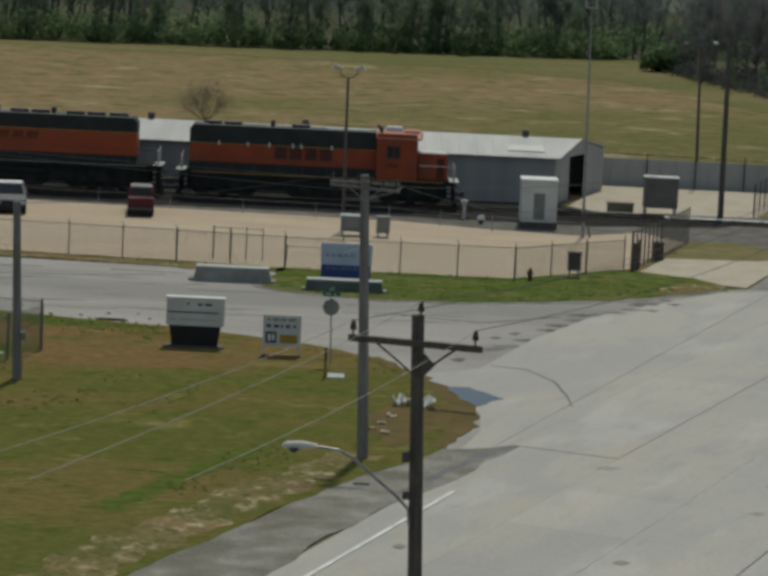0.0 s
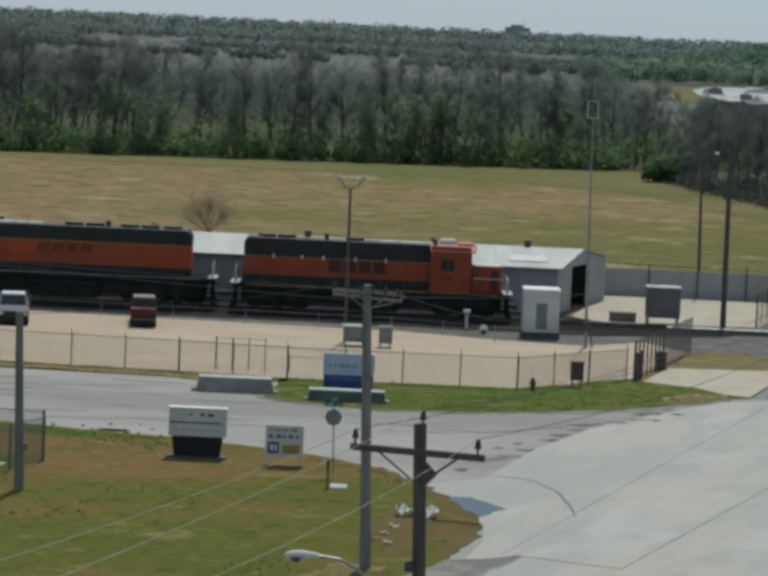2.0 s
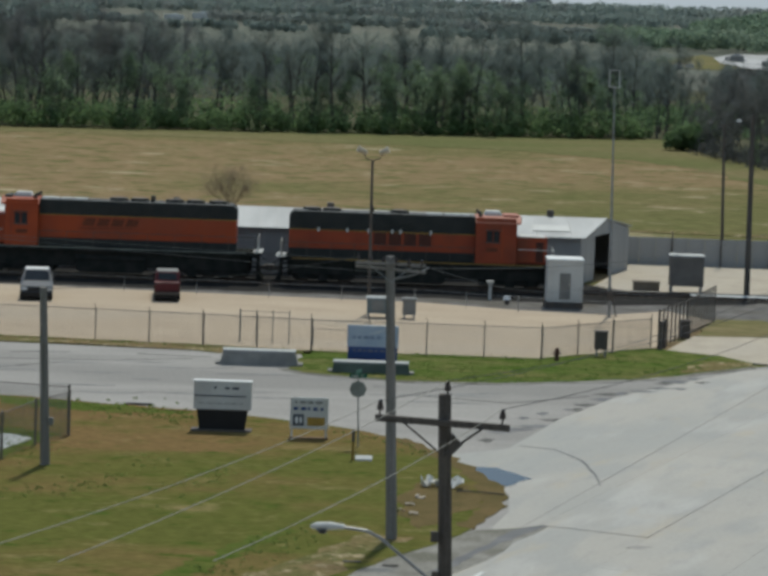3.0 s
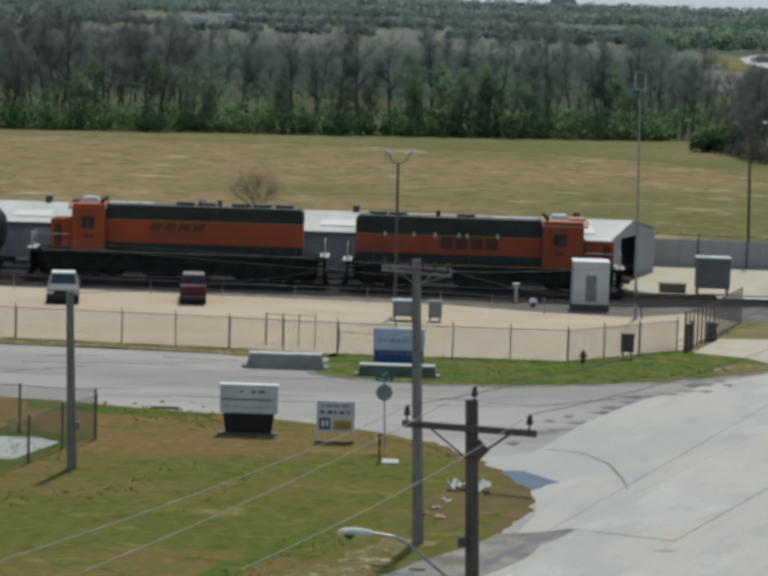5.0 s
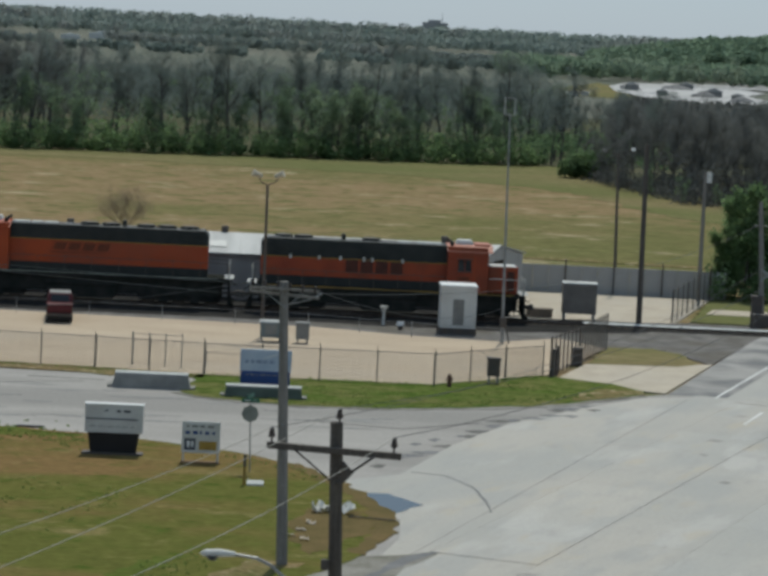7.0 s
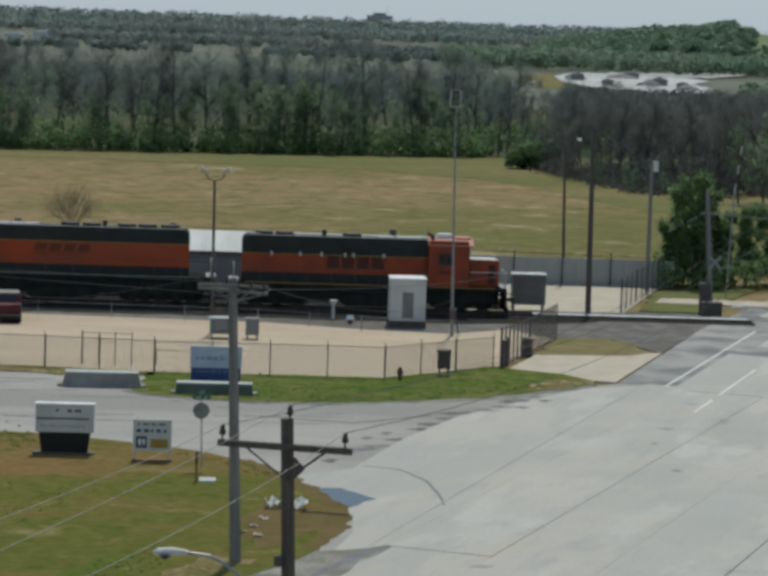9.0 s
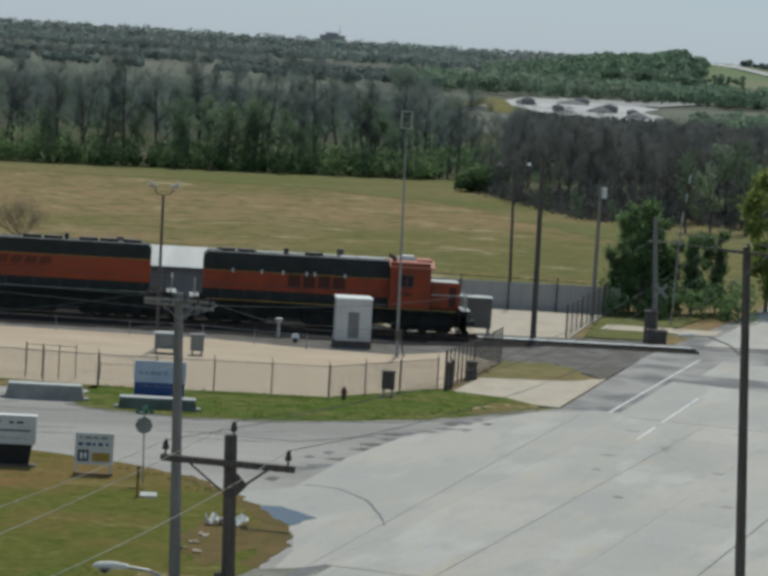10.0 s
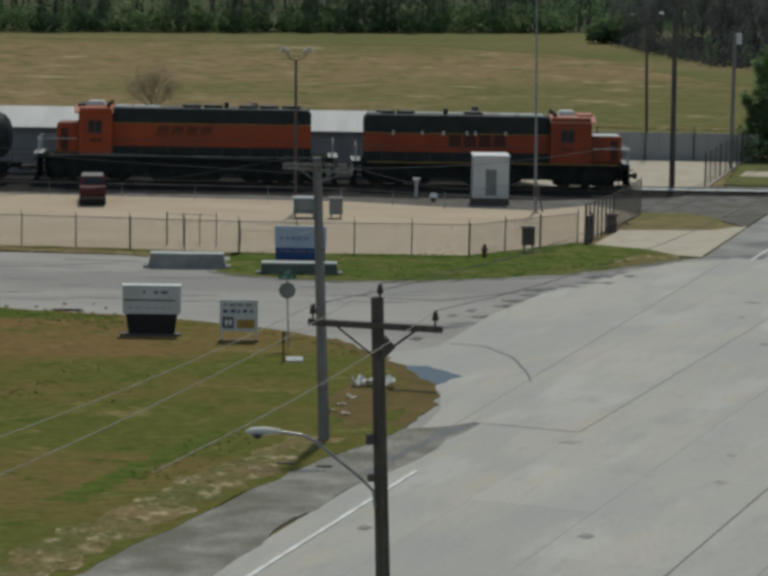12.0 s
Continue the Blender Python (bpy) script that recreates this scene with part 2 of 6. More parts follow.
PINK = mat("sun_faded_roof_paint", (0.42, 0.17, 0.115), (0.34, 0.12, 0.08), 1, 0.6)
YELLOW = mat("yellow_stripe", (0.30, 0.19, 0.04), (0.20, 0.12, 0.035), 1, 0.6)
SILLPAINT = mat("pale_sill_stripe", (0.22, 0.24, 0.20), (0.10, 0.11, 0.10), 1, 0.6)
RAILPAINT = mat("pale_railing_paint", (0.50, 0.50, 0.46), (0.36, 0.35, 0.31), 3, 0.6)
DARKGLASS = mat("dark_window_glass", (0.02, 0.025, 0.03), None, 1, 0.08)
MARKING = mat("brown_marking", (0.10, 0.028, 0.012), (0.14, 0.034, 0.012), 3, 0.6)
LOGO = mat("dark_marking", (0.05, 0.017, 0.011), (0.085, 0.024, 0.013), 2, 0.6)
WHITE = mat("white_paint", (0.72, 0.72, 0.70), (0.62, 0.62, 0.60), 1, 0.5)
OFFWHITE = mat("dusty_white_metal", (0.55, 0.55, 0.52), (0.46, 0.45, 0.42), 0.8, 0.55, bump=0.05)
ROOFMETAL = mat("pale_sheet_metal_roof", (0.44, 0.44, 0.425), (0.35, 0.35, 0.34), 0.25, 0.6, 0.0, stretch=(3, 0.4, 1))
WALLMETAL = mat("grey_sheet_metal", (0.33, 0.325, 0.31), (0.27, 0.268, 0.26), 0.4, 0.6, 0.0, stretch=(2, 2, 0.3))
GREYPAINT = mat("grey_equipment_paint", (0.21, 0.208, 0.195), (0.16, 0.16, 0.15), 1, 0.55)
BLUEGREY = mat("pale_blue_sign", (0.29, 0.35, 0.42), (0.36, 0.41, 0.46), 1.0, 0.45)
NAVY = mat("navy_sign", (0.018, 0.05, 0.16), (0.025, 0.06, 0.18), 1, 0.4)
SIGNINK = mat("dark_sign_print", (0.07, 0.08, 0.10), None, 1, 0.6)
GOLD = mat("mustard_print", (0.36, 0.23, 0.05), None, 2, 0.6)
SIGNGREEN = mat("street_sign_green", (0.01, 0.13, 0.085), None, 2, 0.4)
SIGNBACK = mat("bare_sign_metal", (0.25, 0.26, 0.25), (0.20, 0.21, 0.2), 3, 0.45, 0.5)
PLANTER = mat("dark_planter_concrete", (0.10, 0.125, 0.105), (0.07, 0.09, 0.075), 1.2, 0.9, bump=0.2)
KERBSTONE = mat("grey_barrier_concrete", (0.26, 0.255, 0.235), (0.19, 0.187, 0.175), 1.2, 0.9, bump=0.2)
PALECONC = mat("pale_concrete_cap", (0.42, 0.43, 0.42), (0.34, 0.35, 0.34), 1.2, 0.9, bump=0.2)
BLACKPANEL = mat("black_panel", (0.012, 0.012, 0.013), None, 2, 0.5)
VANPAINT = mat("silver_car_paint", (0.075, 0.083, 0.095), (0.06, 0.068, 0.08), 2, 0.45)
REDPAINT = mat("maroon_truck_paint", (0.09, 0.011, 0.014), (0.065, 0.009, 0.012), 1, 0.5)
RUBBER = mat("tyre_rubber", (0.02, 0.02, 0.02), None, 3, 0.9)
CHROME = mat("bright_metal", (0.6, 0.6, 0.6), None, 3, 0.25, 0.9)
LAMPGLASS = mat("lamp_glass", (0.55, 0.58, 0.60), None, 3, 0.2)
HEADLAMP = mat("flood_lamp_housing", (0.44, 0.40, 0.30), (0.34, 0.31, 0.24), 3, 0.6)
BARK = mat("grey_bark", (0.11, 0.105, 0.098), (0.065, 0.062, 0.058), 1.5, 0.95)
WEED = mat("lush_grass", (0.19, 0.25, 0.075), (0.15, 0.205, 0.06), 0.6, 0.95, island=0.3, thin=0.6)
DRYTWIG = mat("brown_twigs", (0.24, 0.19, 0.14), (0.20, 0.16, 0.12), 0.3, 0.95, island=0.3, thin=0.4)
TWIG = mat("bare_twigs", (0.168, 0.174, 0.164), (0.136, 0.142, 0.134), 0.3, 0.95, obvar=0.25, island=0.35, thin=0.45)
# Same bare twigs, with the haze over the main wood put into their colour.
HAZETWIG = mat("haze_paled_twigs", (0.178, 0.208, 0.188), (0.142, 0.168, 0.15), 0.3, 0.95, obvar=0.3, island=0.35, thin=0.5)
BUDS = mat("budding_twigs", (0.175, 0.245, 0.145), (0.165, 0.22, 0.145), 0.3, 0.95, obvar=0.2, island=0.35, thin=0.6)
LEAF = mat("spring_leaves", (0.155, 0.235, 0.105), (0.125, 0.195, 0.085), 0.4, 0.8, obvar=0.2, island=0.4, thin=0.62)
LEAFDARK = mat("dark_leaves", (0.15, 0.225, 0.115), (0.12, 0.185, 0.095), 0.4, 0.8, island=0.35, thin=0.65)
# Distance haze is put into the next two leaf colours, paler and greyer.
HAZELEAF = mat("far_woods", (0.225, 0.275, 0.25), (0.20, 0.245, 0.225), 0.01, 0.95, island=0.1, c=(0.225, 0.245, 0.23), csize=0.004, thin=0.65)
HAZEGREEN = mat("hazed_green_woods", (0.19, 0.265, 0.18), (0.165, 0.235, 0.165), 0.02, 0.95, island=0.12, c=(0.22, 0.255, 0.195), csize=0.006, thin=0.62)
FARGROUND = mat("far_pale_ground", (0.46, 0.45, 0.44), (0.28, 0.28, 0.27), 0.03, 0.9)
CLOTH = mat("white_plastic", (0.7, 0.68, 0.62), None, 4, 0.6)
RUSTRED = mat("rusty_box", (0.10, 0.05, 0.035), None, 3, 0.8)

LINK = bpy.data.materials.new("chain_link")
LINK.use_nodes = True
_n, _l = LINK.node_tree.nodes, LINK.node_tree.links
_see, _mix = _n.new("ShaderNodeBsdfTransparent"), _n.new("ShaderNodeMixShader")
_n["Principled BSDF"].inputs["Base Color"].default_value = (0.12, 0.12, 0.115, 1)
_n["Principled BSDF"].inputs["Roughness"].default_value = 0.6
_co, _sum = _n.new("ShaderNodeTexCoord"), _n.new("ShaderNodeMath")
_sum.operation = "MAXIMUM"
for _k, _turn in enumerate((45, -45)):
    _map, _wave, _cut = _n.new("ShaderNodeMapping"), _n.new("ShaderNodeTexWave"), _n.new("ShaderNodeMath")
    _map.inputs["Rotation"].default_value = (0, radians(_turn), 0)
    _wave.inputs["Scale"].default_value = 5.0
    _cut.operation = "GREATER_THAN"
    _cut.inputs[1].default_value = 0.988
    _l.new(_co.outputs["Object"], _map.inputs["Vector"])
    _l.new(_map.outputs["Vector"], _wave.inputs["Vector"])
    _l.new(_wave.outputs["Fac"], _cut.inputs[0])
    _l.new(_cut.outputs["Value"], _sum.inputs[_k])
_l.new(_sum.outputs["Value"], _mix.inputs["Fac"])
_l.new(_see.outputs["BSDF"], _mix.inputs[1])
_l.new(_n["Principled BSDF"].outputs["BSDF"], _mix.inputs[2])
_l.new(_mix.outputs["Shader"], _n["Material Output"].inputs["Surface"])


# ---- mesh helpers ----
def mesh(name, bm, material):
    me = bpy.data.meshes.new(name)
    bmesh.ops.recalc_face_normals(bm, faces=bm.faces)
    bm.to_mesh(me)
    bm.free()
    me.materials.append(material)
    return me


def part(name, bm, material, parent=None, label="", at=None):
    ob = new(name, mesh(name, bm, material) if isinstance(bm, bmesh.types.BMesh) else bm)
    ob.parent = parent
    if at is not None:
        ob.matrix_basis = at
    if label:
        ob["label"] = label
    return ob


def empty(name, m, label, category, group="", kind=""):
    ob = new(name)
    ob.matrix_basis = m
    return tagged(ob, label, category, group, kind)


def box(x0, y0, z0, x1, y1, z1, bevel=0.0, bm=None, top=None):
    """A box between two corners; top: (dx, dy) by which its upper face is drawn in at each side."""
    own = bmesh.new()
    dx, dy = top or (0, 0)
    v = [own.verts.new(p) for p in ((x0, y0, z0), (x1, y0, z0), (x1, y1, z0), (x0, y1, z0),
                                    (x0 + dx, y0 + dy, z1), (x1 - dx, y0 + dy, z1), (x1 - dx, y1 - dy, z1), (x0 + dx, y1 - dy, z1))]
    for f in ((3, 2, 1, 0), (4, 5, 6, 7), (0, 1, 5, 4), (1, 2, 6, 5), (2, 3, 7, 6), (3, 0, 4, 7)):
        own.faces.new([v[i] for i in f])
    if bevel:
        bmesh.ops.bevel(own, geom=own.edges[:], offset=bevel, segments=2, affect="EDGES", profile=0.6)
    return joined(bm, own)


def joined(bm, own):
    if bm is None:
        return own
    spots = {v: bm.verts.new(v.co) for v in own.verts}
    for f in own.faces:
        bm.faces.new([spots[v] for v in f.verts])
    own.free()
    return bm


def rod(a, b, r0, r1=None, sides=10, bm=None):
    """A tapered rod from a to b."""
    a, b, r1 = Vector(a), Vector(b), r0 if r1 is None else r1
    bm = bm or bmesh.new()
    q = (b - a).to_track_quat("Z", "Y")
    rings = []
    for p, r in ((a, r0), (b, r1)):
        rings.append([bm.verts.new(p + q @ Vector((r * math.cos(k * math.tau / sides), r * math.sin(k * math.tau / sides), 0))) for k in range(sides)])
    for k in range(sides):
        bm.faces.new((rings[0][k], rings[0][(k + 1) % sides], rings[1][(k + 1) % sides], rings[1][k]))
    bm.faces.new(rings[0][::-1])
    bm.faces.new(rings[1])
    return bm


def tube(points, r, sides=8, bm=None):
    """One bent rod through the points."""
    bm = bm or bmesh.new()
    p = [Vector(q) for q in points]
    rings = []
    for k, q in enumerate(p):
        way = (p[min(k + 1, len(p) - 1)] - p[max(k - 1, 0)]).normalized()
        turn = way.to_track_quat("Z", "Y")
        rings.append([bm.verts.new(q + turn @ Vector((r * math.cos(a * math.tau / sides), r * math.sin(a * math.tau / sides), 0))) for a in range(sides)])
    for a, b in zip(rings, rings[1:]):
        first = min(range(sides), key=lambda s: (b[s].co - a[0].co).length)
        for k in range(sides):
            bm.faces.new((a[k], a[(k + 1) % sides], b[(k + 1 + first) % sides], b[(k + first) % sides]))
    bm.faces.new(rings[0][::-1])
    bm.faces.new(rings[-1])
    return bm


def prism(points, z0, z1, bm=None):
    """A flat-topped slab over a plan."""
    bm = bm or bmesh.new()
    low, high = [bm.verts.new((x, y, z0)) for x, y in points], [bm.verts.new((x, y, z1)) for x, y in points]
    bm.faces.new(high)
    for k in range(len(points)):
        j = (k + 1) % len(points)
        bm.faces.new((low[k], low[j], high[j], high[k]))
    return bm


def profile(points, y0, y1, bevel=0.0, bm=None):
    """A solid with the given outline in x and z, from y0 to y1."""
    own = bmesh.new()
    front, rear = [own.verts.new((x, y0, z)) for x, z in points], [own.verts.new((x, y1, z)) for x, z in points]
    own.faces.new(front)
    own.faces.new(rear[::-1])
    for k in range(len(points)):
        j = (k + 1) % len(points)
        own.faces.new((front[k], rear[k], rear[j], front[j]))
    if bevel:
        bmesh.ops.bevel(own, geom=own.edges[:], offset=bevel, segments=2, affect="EDGES", profile=0.6)
    return joined(bm, own)


def sheet(name, points, top, material, label, thick=0.15, category="ground"):
    ob = new(name, mesh(name, prism(points, top - thick, top), material))
    return tagged(ob, label, category, kind="structure")


def wobble(points, step=1.2, amount=0.25, seed=3):
    """An outline with its edges broken up unevenly."""
    rnd, out = random.Random(seed), []
    for (ax, ay), (bx, by) in zip(points, points[1:] + points[:1]):
        n = max(1, min(60, int(math.hypot(bx - ax, by - ay) / step)))
        for k in range(n):
            s = k / n
            d = amount if 0 < k else 0.0
            out.append((ax + (bx - ax) * s + rnd.uniform(-d, d), ay + (by - ay) * s + rnd.uniform(-d, d)))
    return out


# ---- the large structure ----
ground = new("ground", mesh("ground", prism([(-4800, -300), (4800, -300), (4800, 4800), (-4800, 4800)], -0.3, -0.06), FIELD))
tagged(ground, "mown hay field, straw-coloured with green streaks", "field", kind="structure")

UX, UY = 0.3552, 0.9348            # along the main road
def road(s, n):
    """A place on the main road: s metres on along its left edge line, n metres to the right."""
    return 25 + s * UX + n * UY, 141.8 + s * UY - n * UX

ASPHALTDARK = mat("stained_asphalt", (0.215, 0.21, 0.20), (0.18, 0.175, 0.165), 0.6, 0.85, bump=0.15, fine=7)
sheet("road_side_street", [(-90, 141), (-20, 141.2), (-9, 140.2), (-3.5, 140.5), (20, 140.5), (24, 143), (24, 128), (12, 100), (2, 86), (-10, 90), (-90, 90)],
      0.0, ASPHALT, "worn grey asphalt side street with cracks", category="road")
sheet("road_base", [road(-150, -1.2), road(0, -1.2), road(0, 14.5), road(-150, 14.5)], 0.006, CONCRETE, "pale worn concrete of the main road", category="road")
sheet("road_apron", [(2.9, 88), (4.6, 93.8), (5.6, 98), (5.8, 101.5), (5.2, 104.5), (4.3, 107.2), (3.6, 110.0), (6.3, 112.3), (9.1, 120.9), (12.5, 128.7), (16.6, 134.8), (20.6, 140.1), (23.6, 141.4), road(-2, -1.25), road(-58, -1.25)],
      0.010, CONCRETE, "pale concrete flare of the junction", category="road")
WORNASPHALT = mat("worn_grey_asphalt", (0.285, 0.275, 0.258), (0.225, 0.217, 0.204), 0.4, 0.85, bump=0.2, fine=8, c=(0.13, 0.13, 0.13), csize=0.2)
sheet("road_crossing", [(22.3, 142.0), (23.9, 141.9), road(0, 0.4), road(0, 14.5), road(75, 14.5), road(75, -1.5), (32.2, 170.5), (27.2, 156.2)],
      0.004, WORNASPHALT, "grey patched asphalt at the level crossing", category="road")
sheet("road_lane_concrete", [road(0, 0.5), road(0, 14.3), road(15, 14.3), road(15.5, 5.0), road(16.5, 0.5)], 0.010, CONCRETE, "pale concrete lane before the crossing", category="road")
sheet("road_lane_concrete", [road(21, 1.5), road(21, 14.3), road(29.5, 14.3), road(29.5, 1.5)], 0.010, CONCRETE, "pale concrete lane before the rails", category="road")
sheet("road_beyond", [road(38.5, -1.2), road(38.5, 14), road(120, 14), road(120, -1.2)], 0.012, CONCRETE, "pale road beyond the level crossing", category="road")
sheet("pavement_shoulder", wobble([(7.0, 95.6), (3.6, 87.6), (1.3, 82.9), (-0.5, 78.6), (-2.1, 73.3), (-14, 40), (-19, 40), (-7.6, 70), (-4.5, 77), (-1.0, 85), (2.2, 91.5), (3.5, 94.0), (5.4, 94.7)], 1.5, 0.2, 4),
      0.016, SHOULDER, "grey gravel shoulder beside the road", category="shoulder")
lawn = sheet("ground_lawn", wobble([(-90, 124), (-17.9, 122.7), (-13.6, 121.5), (-9.7, 120.2), (-7.8, 119.8), (-4.8, 118.5), (-0.6, 116), (1.8, 113.7), (3.6, 109.6), (4.5, 106.8), (5.2, 104.1), (5.5, 101.5),
      (5.2, 98.5), (4.1, 94.5), (2.6, 91.3), (1.0, 88.8), (-0.4, 85.6), (-1.7, 83.3), (-3.2, 79.6), (-4.8, 76.2), (-6.3, 72.5), (-18, 40), (-90, 30)], 0.9, 0.16, 5),
      0.03, LAWN, "patchy lawn, green turning brown in places", category="lawn")
sheet("ground_verge", wobble([(2.0, 92.5), (0.2, 88.8), (-1.0, 85.6), (-2.2, 83.3), (-3.7, 79.6), (-5.3, 76.2), (-6.8, 72.5), (-18.5, 40), (-20, 40), (-9.0, 72.5), (-7.3, 77.0), (-5.6, 81), (-3.9, 85), (-2.2, 88), (0.2, 93.0)], 0.6, 0.36, 6),
      0.035, DRY, "strip of dry trampled grass along the lawn's edge", category="verge")
sheet("ground_lawn_rim", wobble([(1.9, 113.9), (3.8, 109.7), (4.7, 106.9), (5.4, 104.1), (5.65, 101.5), (5.35, 98.5), (4.2, 94.4), (3.6, 94.8), (4.5, 98.6), (4.7, 101.5), (4.5, 104), (3.9, 106.7), (3.0, 109.4), (1.5, 113.4)], 0.5, 0.22, 21), 0.034, MUD, "dusty worn rim of the lawn", category="verge")
for k, pts in enumerate(([(-32, 117.2), (-16.4, 113.6), (-12.9, 112), (-13.8, 108.6), (-15, 104.6), (-17.2, 96), (-32, 94)], [(-17.5, 122.3), (-13.6, 121.2), (-9.7, 119.9), (-7.6, 119.4), (-8.2, 118.4), (-10.5, 118.3), (-13, 118.6), (-16.5, 119.8)],
                         [(-6.6, 82), (-4.8, 86.5), (-3.6, 89.8), (-2.0, 93.2), (-2.6, 93.4), (-4.6, 90), (-5.8, 86.6), (-7.8, 82)])):
    sheet("ground_lush_patch", wobble(pts, 0.3, 0.3, 61 + k), 0.0335, LUSH, "lush green patch in the lawn", category="lawn")
sheet("ground_bare_patch", wobble([(2.2, 103.2), (4.4, 103), (4.9, 100.5), (3.4, 96.5), (2.2, 94), (1.4, 97), (1.5, 100.5)], 0.6, 0.3, 7), 0.038, MUD, "bare brown soil by the junction corner", category="soil")
sheet("ground_yard", [(-90, 145), (-20.6, 143.8), (-8.8, 142.5), (-2.9, 141.5), (9.5, 141.5), (13.7, 145.4), (16.3, 147.9), (21.3, 161.8), (19, 166.3), (15.0, 163.0), (9.6, 164), (3.6, 166.4), (-13.6, 167.8), (-19.9, 168.5), (-90, 172)],
      0.03, GRAVEL, "tan gravel yard behind the fence", category="gravel yard")
sheet("ground_strip", wobble([(-90, 145.2), (-20.6, 144.0), (-8.8, 142.7), (-2.9, 141.7), (-2.9, 140.2), (-7.8, 139.5), (-9.2, 140.3), (-15.3, 141.3), (-90, 142)], 0.8, 0.14, 8), 0.036, DRY, "thin strip of dry grass under the fence", category="verge")
sheet("ground_island", wobble([(-3.9, 134.4), (-3.0, 133.2), (-1.5, 132.6), (1.7, 131.5), (6.7, 131.8), (10.5, 133.2), (14.6, 135.2), (18.2, 138.6), (20.6, 140.9), (21.1, 142.6), (19.7, 145.2), (17.0, 146.9), (15.8, 147.4), (13.7, 145.6), (9.5, 141.7), (-3.1, 141.7)], 0.9, 0.15, 9),
      0.036, GREEN, "bright green grass verge below the fence", category="verge")
sheet("ground_island_rim", wobble([(-4.4, 134.3), (-3.2, 132.8), (-1.5, 132.1), (1.7, 131.0), (6.7, 131.3), (10.7, 132.7), (14.9, 134.7), (18.6, 138.2), (21.0, 140.7), (20, 141.5), (14, 136.5), (7, 133.5), (-3, 134.8)], 0.5, 0.22, 66), 0.024, SHOULDER, "gritty worn edge of the grass verge", category="verge")
sheet("ground_island_worn", wobble([(16.6, 137.8), (18.3, 138.9), (20.8, 141.2), (20.9, 142.6), (18.9, 142.8), (17.2, 140.4)], 0.7, 0.2, 10), 0.041, DRY, "worn brown tip of the grass verge", category="verge")
sheet("ground_drive", [(16.9, 147.1), (20.9, 142.9), (22.2, 142.3), (27.1, 156.2), (26.2, 155.9), (24.8, 154.4), (19.2, 153.8)], 0.026, PALE, "pale gravel drive to the yard gate", category="drive")
sheet("ground_grass_patch", wobble([(21.5, 162.4), (19.3, 154), (24.8, 154.4), (26.2, 155.9), (25.8, 161), (24.5, 163)], 0.8, 0.2, 11), 0.034, MEADOW, "small grass patch between drive and track", category="verge")
sheet("ground_ballast", [(-90, 166), (-20, 164), (15, 161), (19, 166), (21.3, 161.5), (25, 162.5), (27, 156.1), (32.2, 170.4), (34.0, 175), (34.0, 179.0), (-90, 179.5)], 0.012, BALLAST, "dirty grey ballast along the railway", category="ballast")
# The train's cast shadow is put into this near-black ballast colour and sheet.
SHADEBALLAST = mat("shade_dark_ballast", (0.045, 0.044, 0.042), (0.028, 0.027, 0.026), 0.8, 0.95, bump=0.6, fine=12)
sheet("ground_cinder", wobble([(-90, 169.6), (-22, 169.6), (-9, 169.3), (0, 169.4), (10, 168.8), (16, 168.6), (24, 171.2), (26, 173), (26, 176.6), (17, 177), (15, 180.9), (-90, 180.9)], 0.9, 0.3, 14), 0.022, SHADEBALLAST, "ballast under the train, darkened for the train's shadow", category="ballast")
sheet("ground_wood_floor", [(-300, 360), (-75, 358), (40, 390), (50, 394), (50, 330), (300, 340), (300, 1100), (42, 1100), (42, 640), (-300, 640)], -0.02, mat("leaf_litter", (0.075, 0.085, 0.05), (0.095, 0.09, 0.06), 0.05, 0.95), "shaded leaf litter and brush of the wood", category="wood floor")
sheet("ground_far_yard", [(15.5, 180.2), (17.6, 177.6), (26.5, 178.2), (28.2, 178.4), (33.6, 196.5), (19.5, 196.5)], 0.02, PALE, "pale gravel yard behind the railway", category="gravel yard")
sheet("ground_far_verge", wobble([(29.5, 180), (33.4, 179.5), (41.5, 198), (36, 200), (33.6, 196)], 0.9, 0.2, 12), 0.03, MEADOW, "grass beside the road beyond the crossing", category="verge")
sheet("ground_far_drive", [(31.5, 185.5), (39.7, 184.9), (41.0, 188.3), (32.6, 189)], 0.045, PALE, "pale drive beyond the crossing", category="drive")
sheet("ground_field_edge", wobble([(-300, 345), (-20, 352), (20, 347), (38, 325), (44, 290), (60, 262), (120, 250), (300, 250), (300, 344), (52, 328), (52, 396), (40, 392), (-75, 361), (-300, 363)], 3.0, 1.6, 15), -0.03, MEADOW, "greener grass along the wood's edge", category="meadow")
sheet("ground_field_track", [(-90, 243), (50, 222), (90, 218), (90, 220), (50, 224.2), (-90, 245.2)], 0.0, DRY, "pale farm track along the field", category="track")
sheet("ground_pad", [(-24, 105.6), (-15.2, 106.2), (-13.9, 110.6), (-15.0, 111.6), (-24, 111.2)], 0.042, PALECONC, "pale concrete pad inside the fence", category="pad")
sheet("water", wobble([(4.3, 107.2), (5.6, 107.4), (6.9, 105.1), (5.6, 102.9), (5.1, 104.4)], 0.5, 0.1, 13), 0.020, WATER, "shallow puddle at the street corner", category="puddle", thick=0.012)
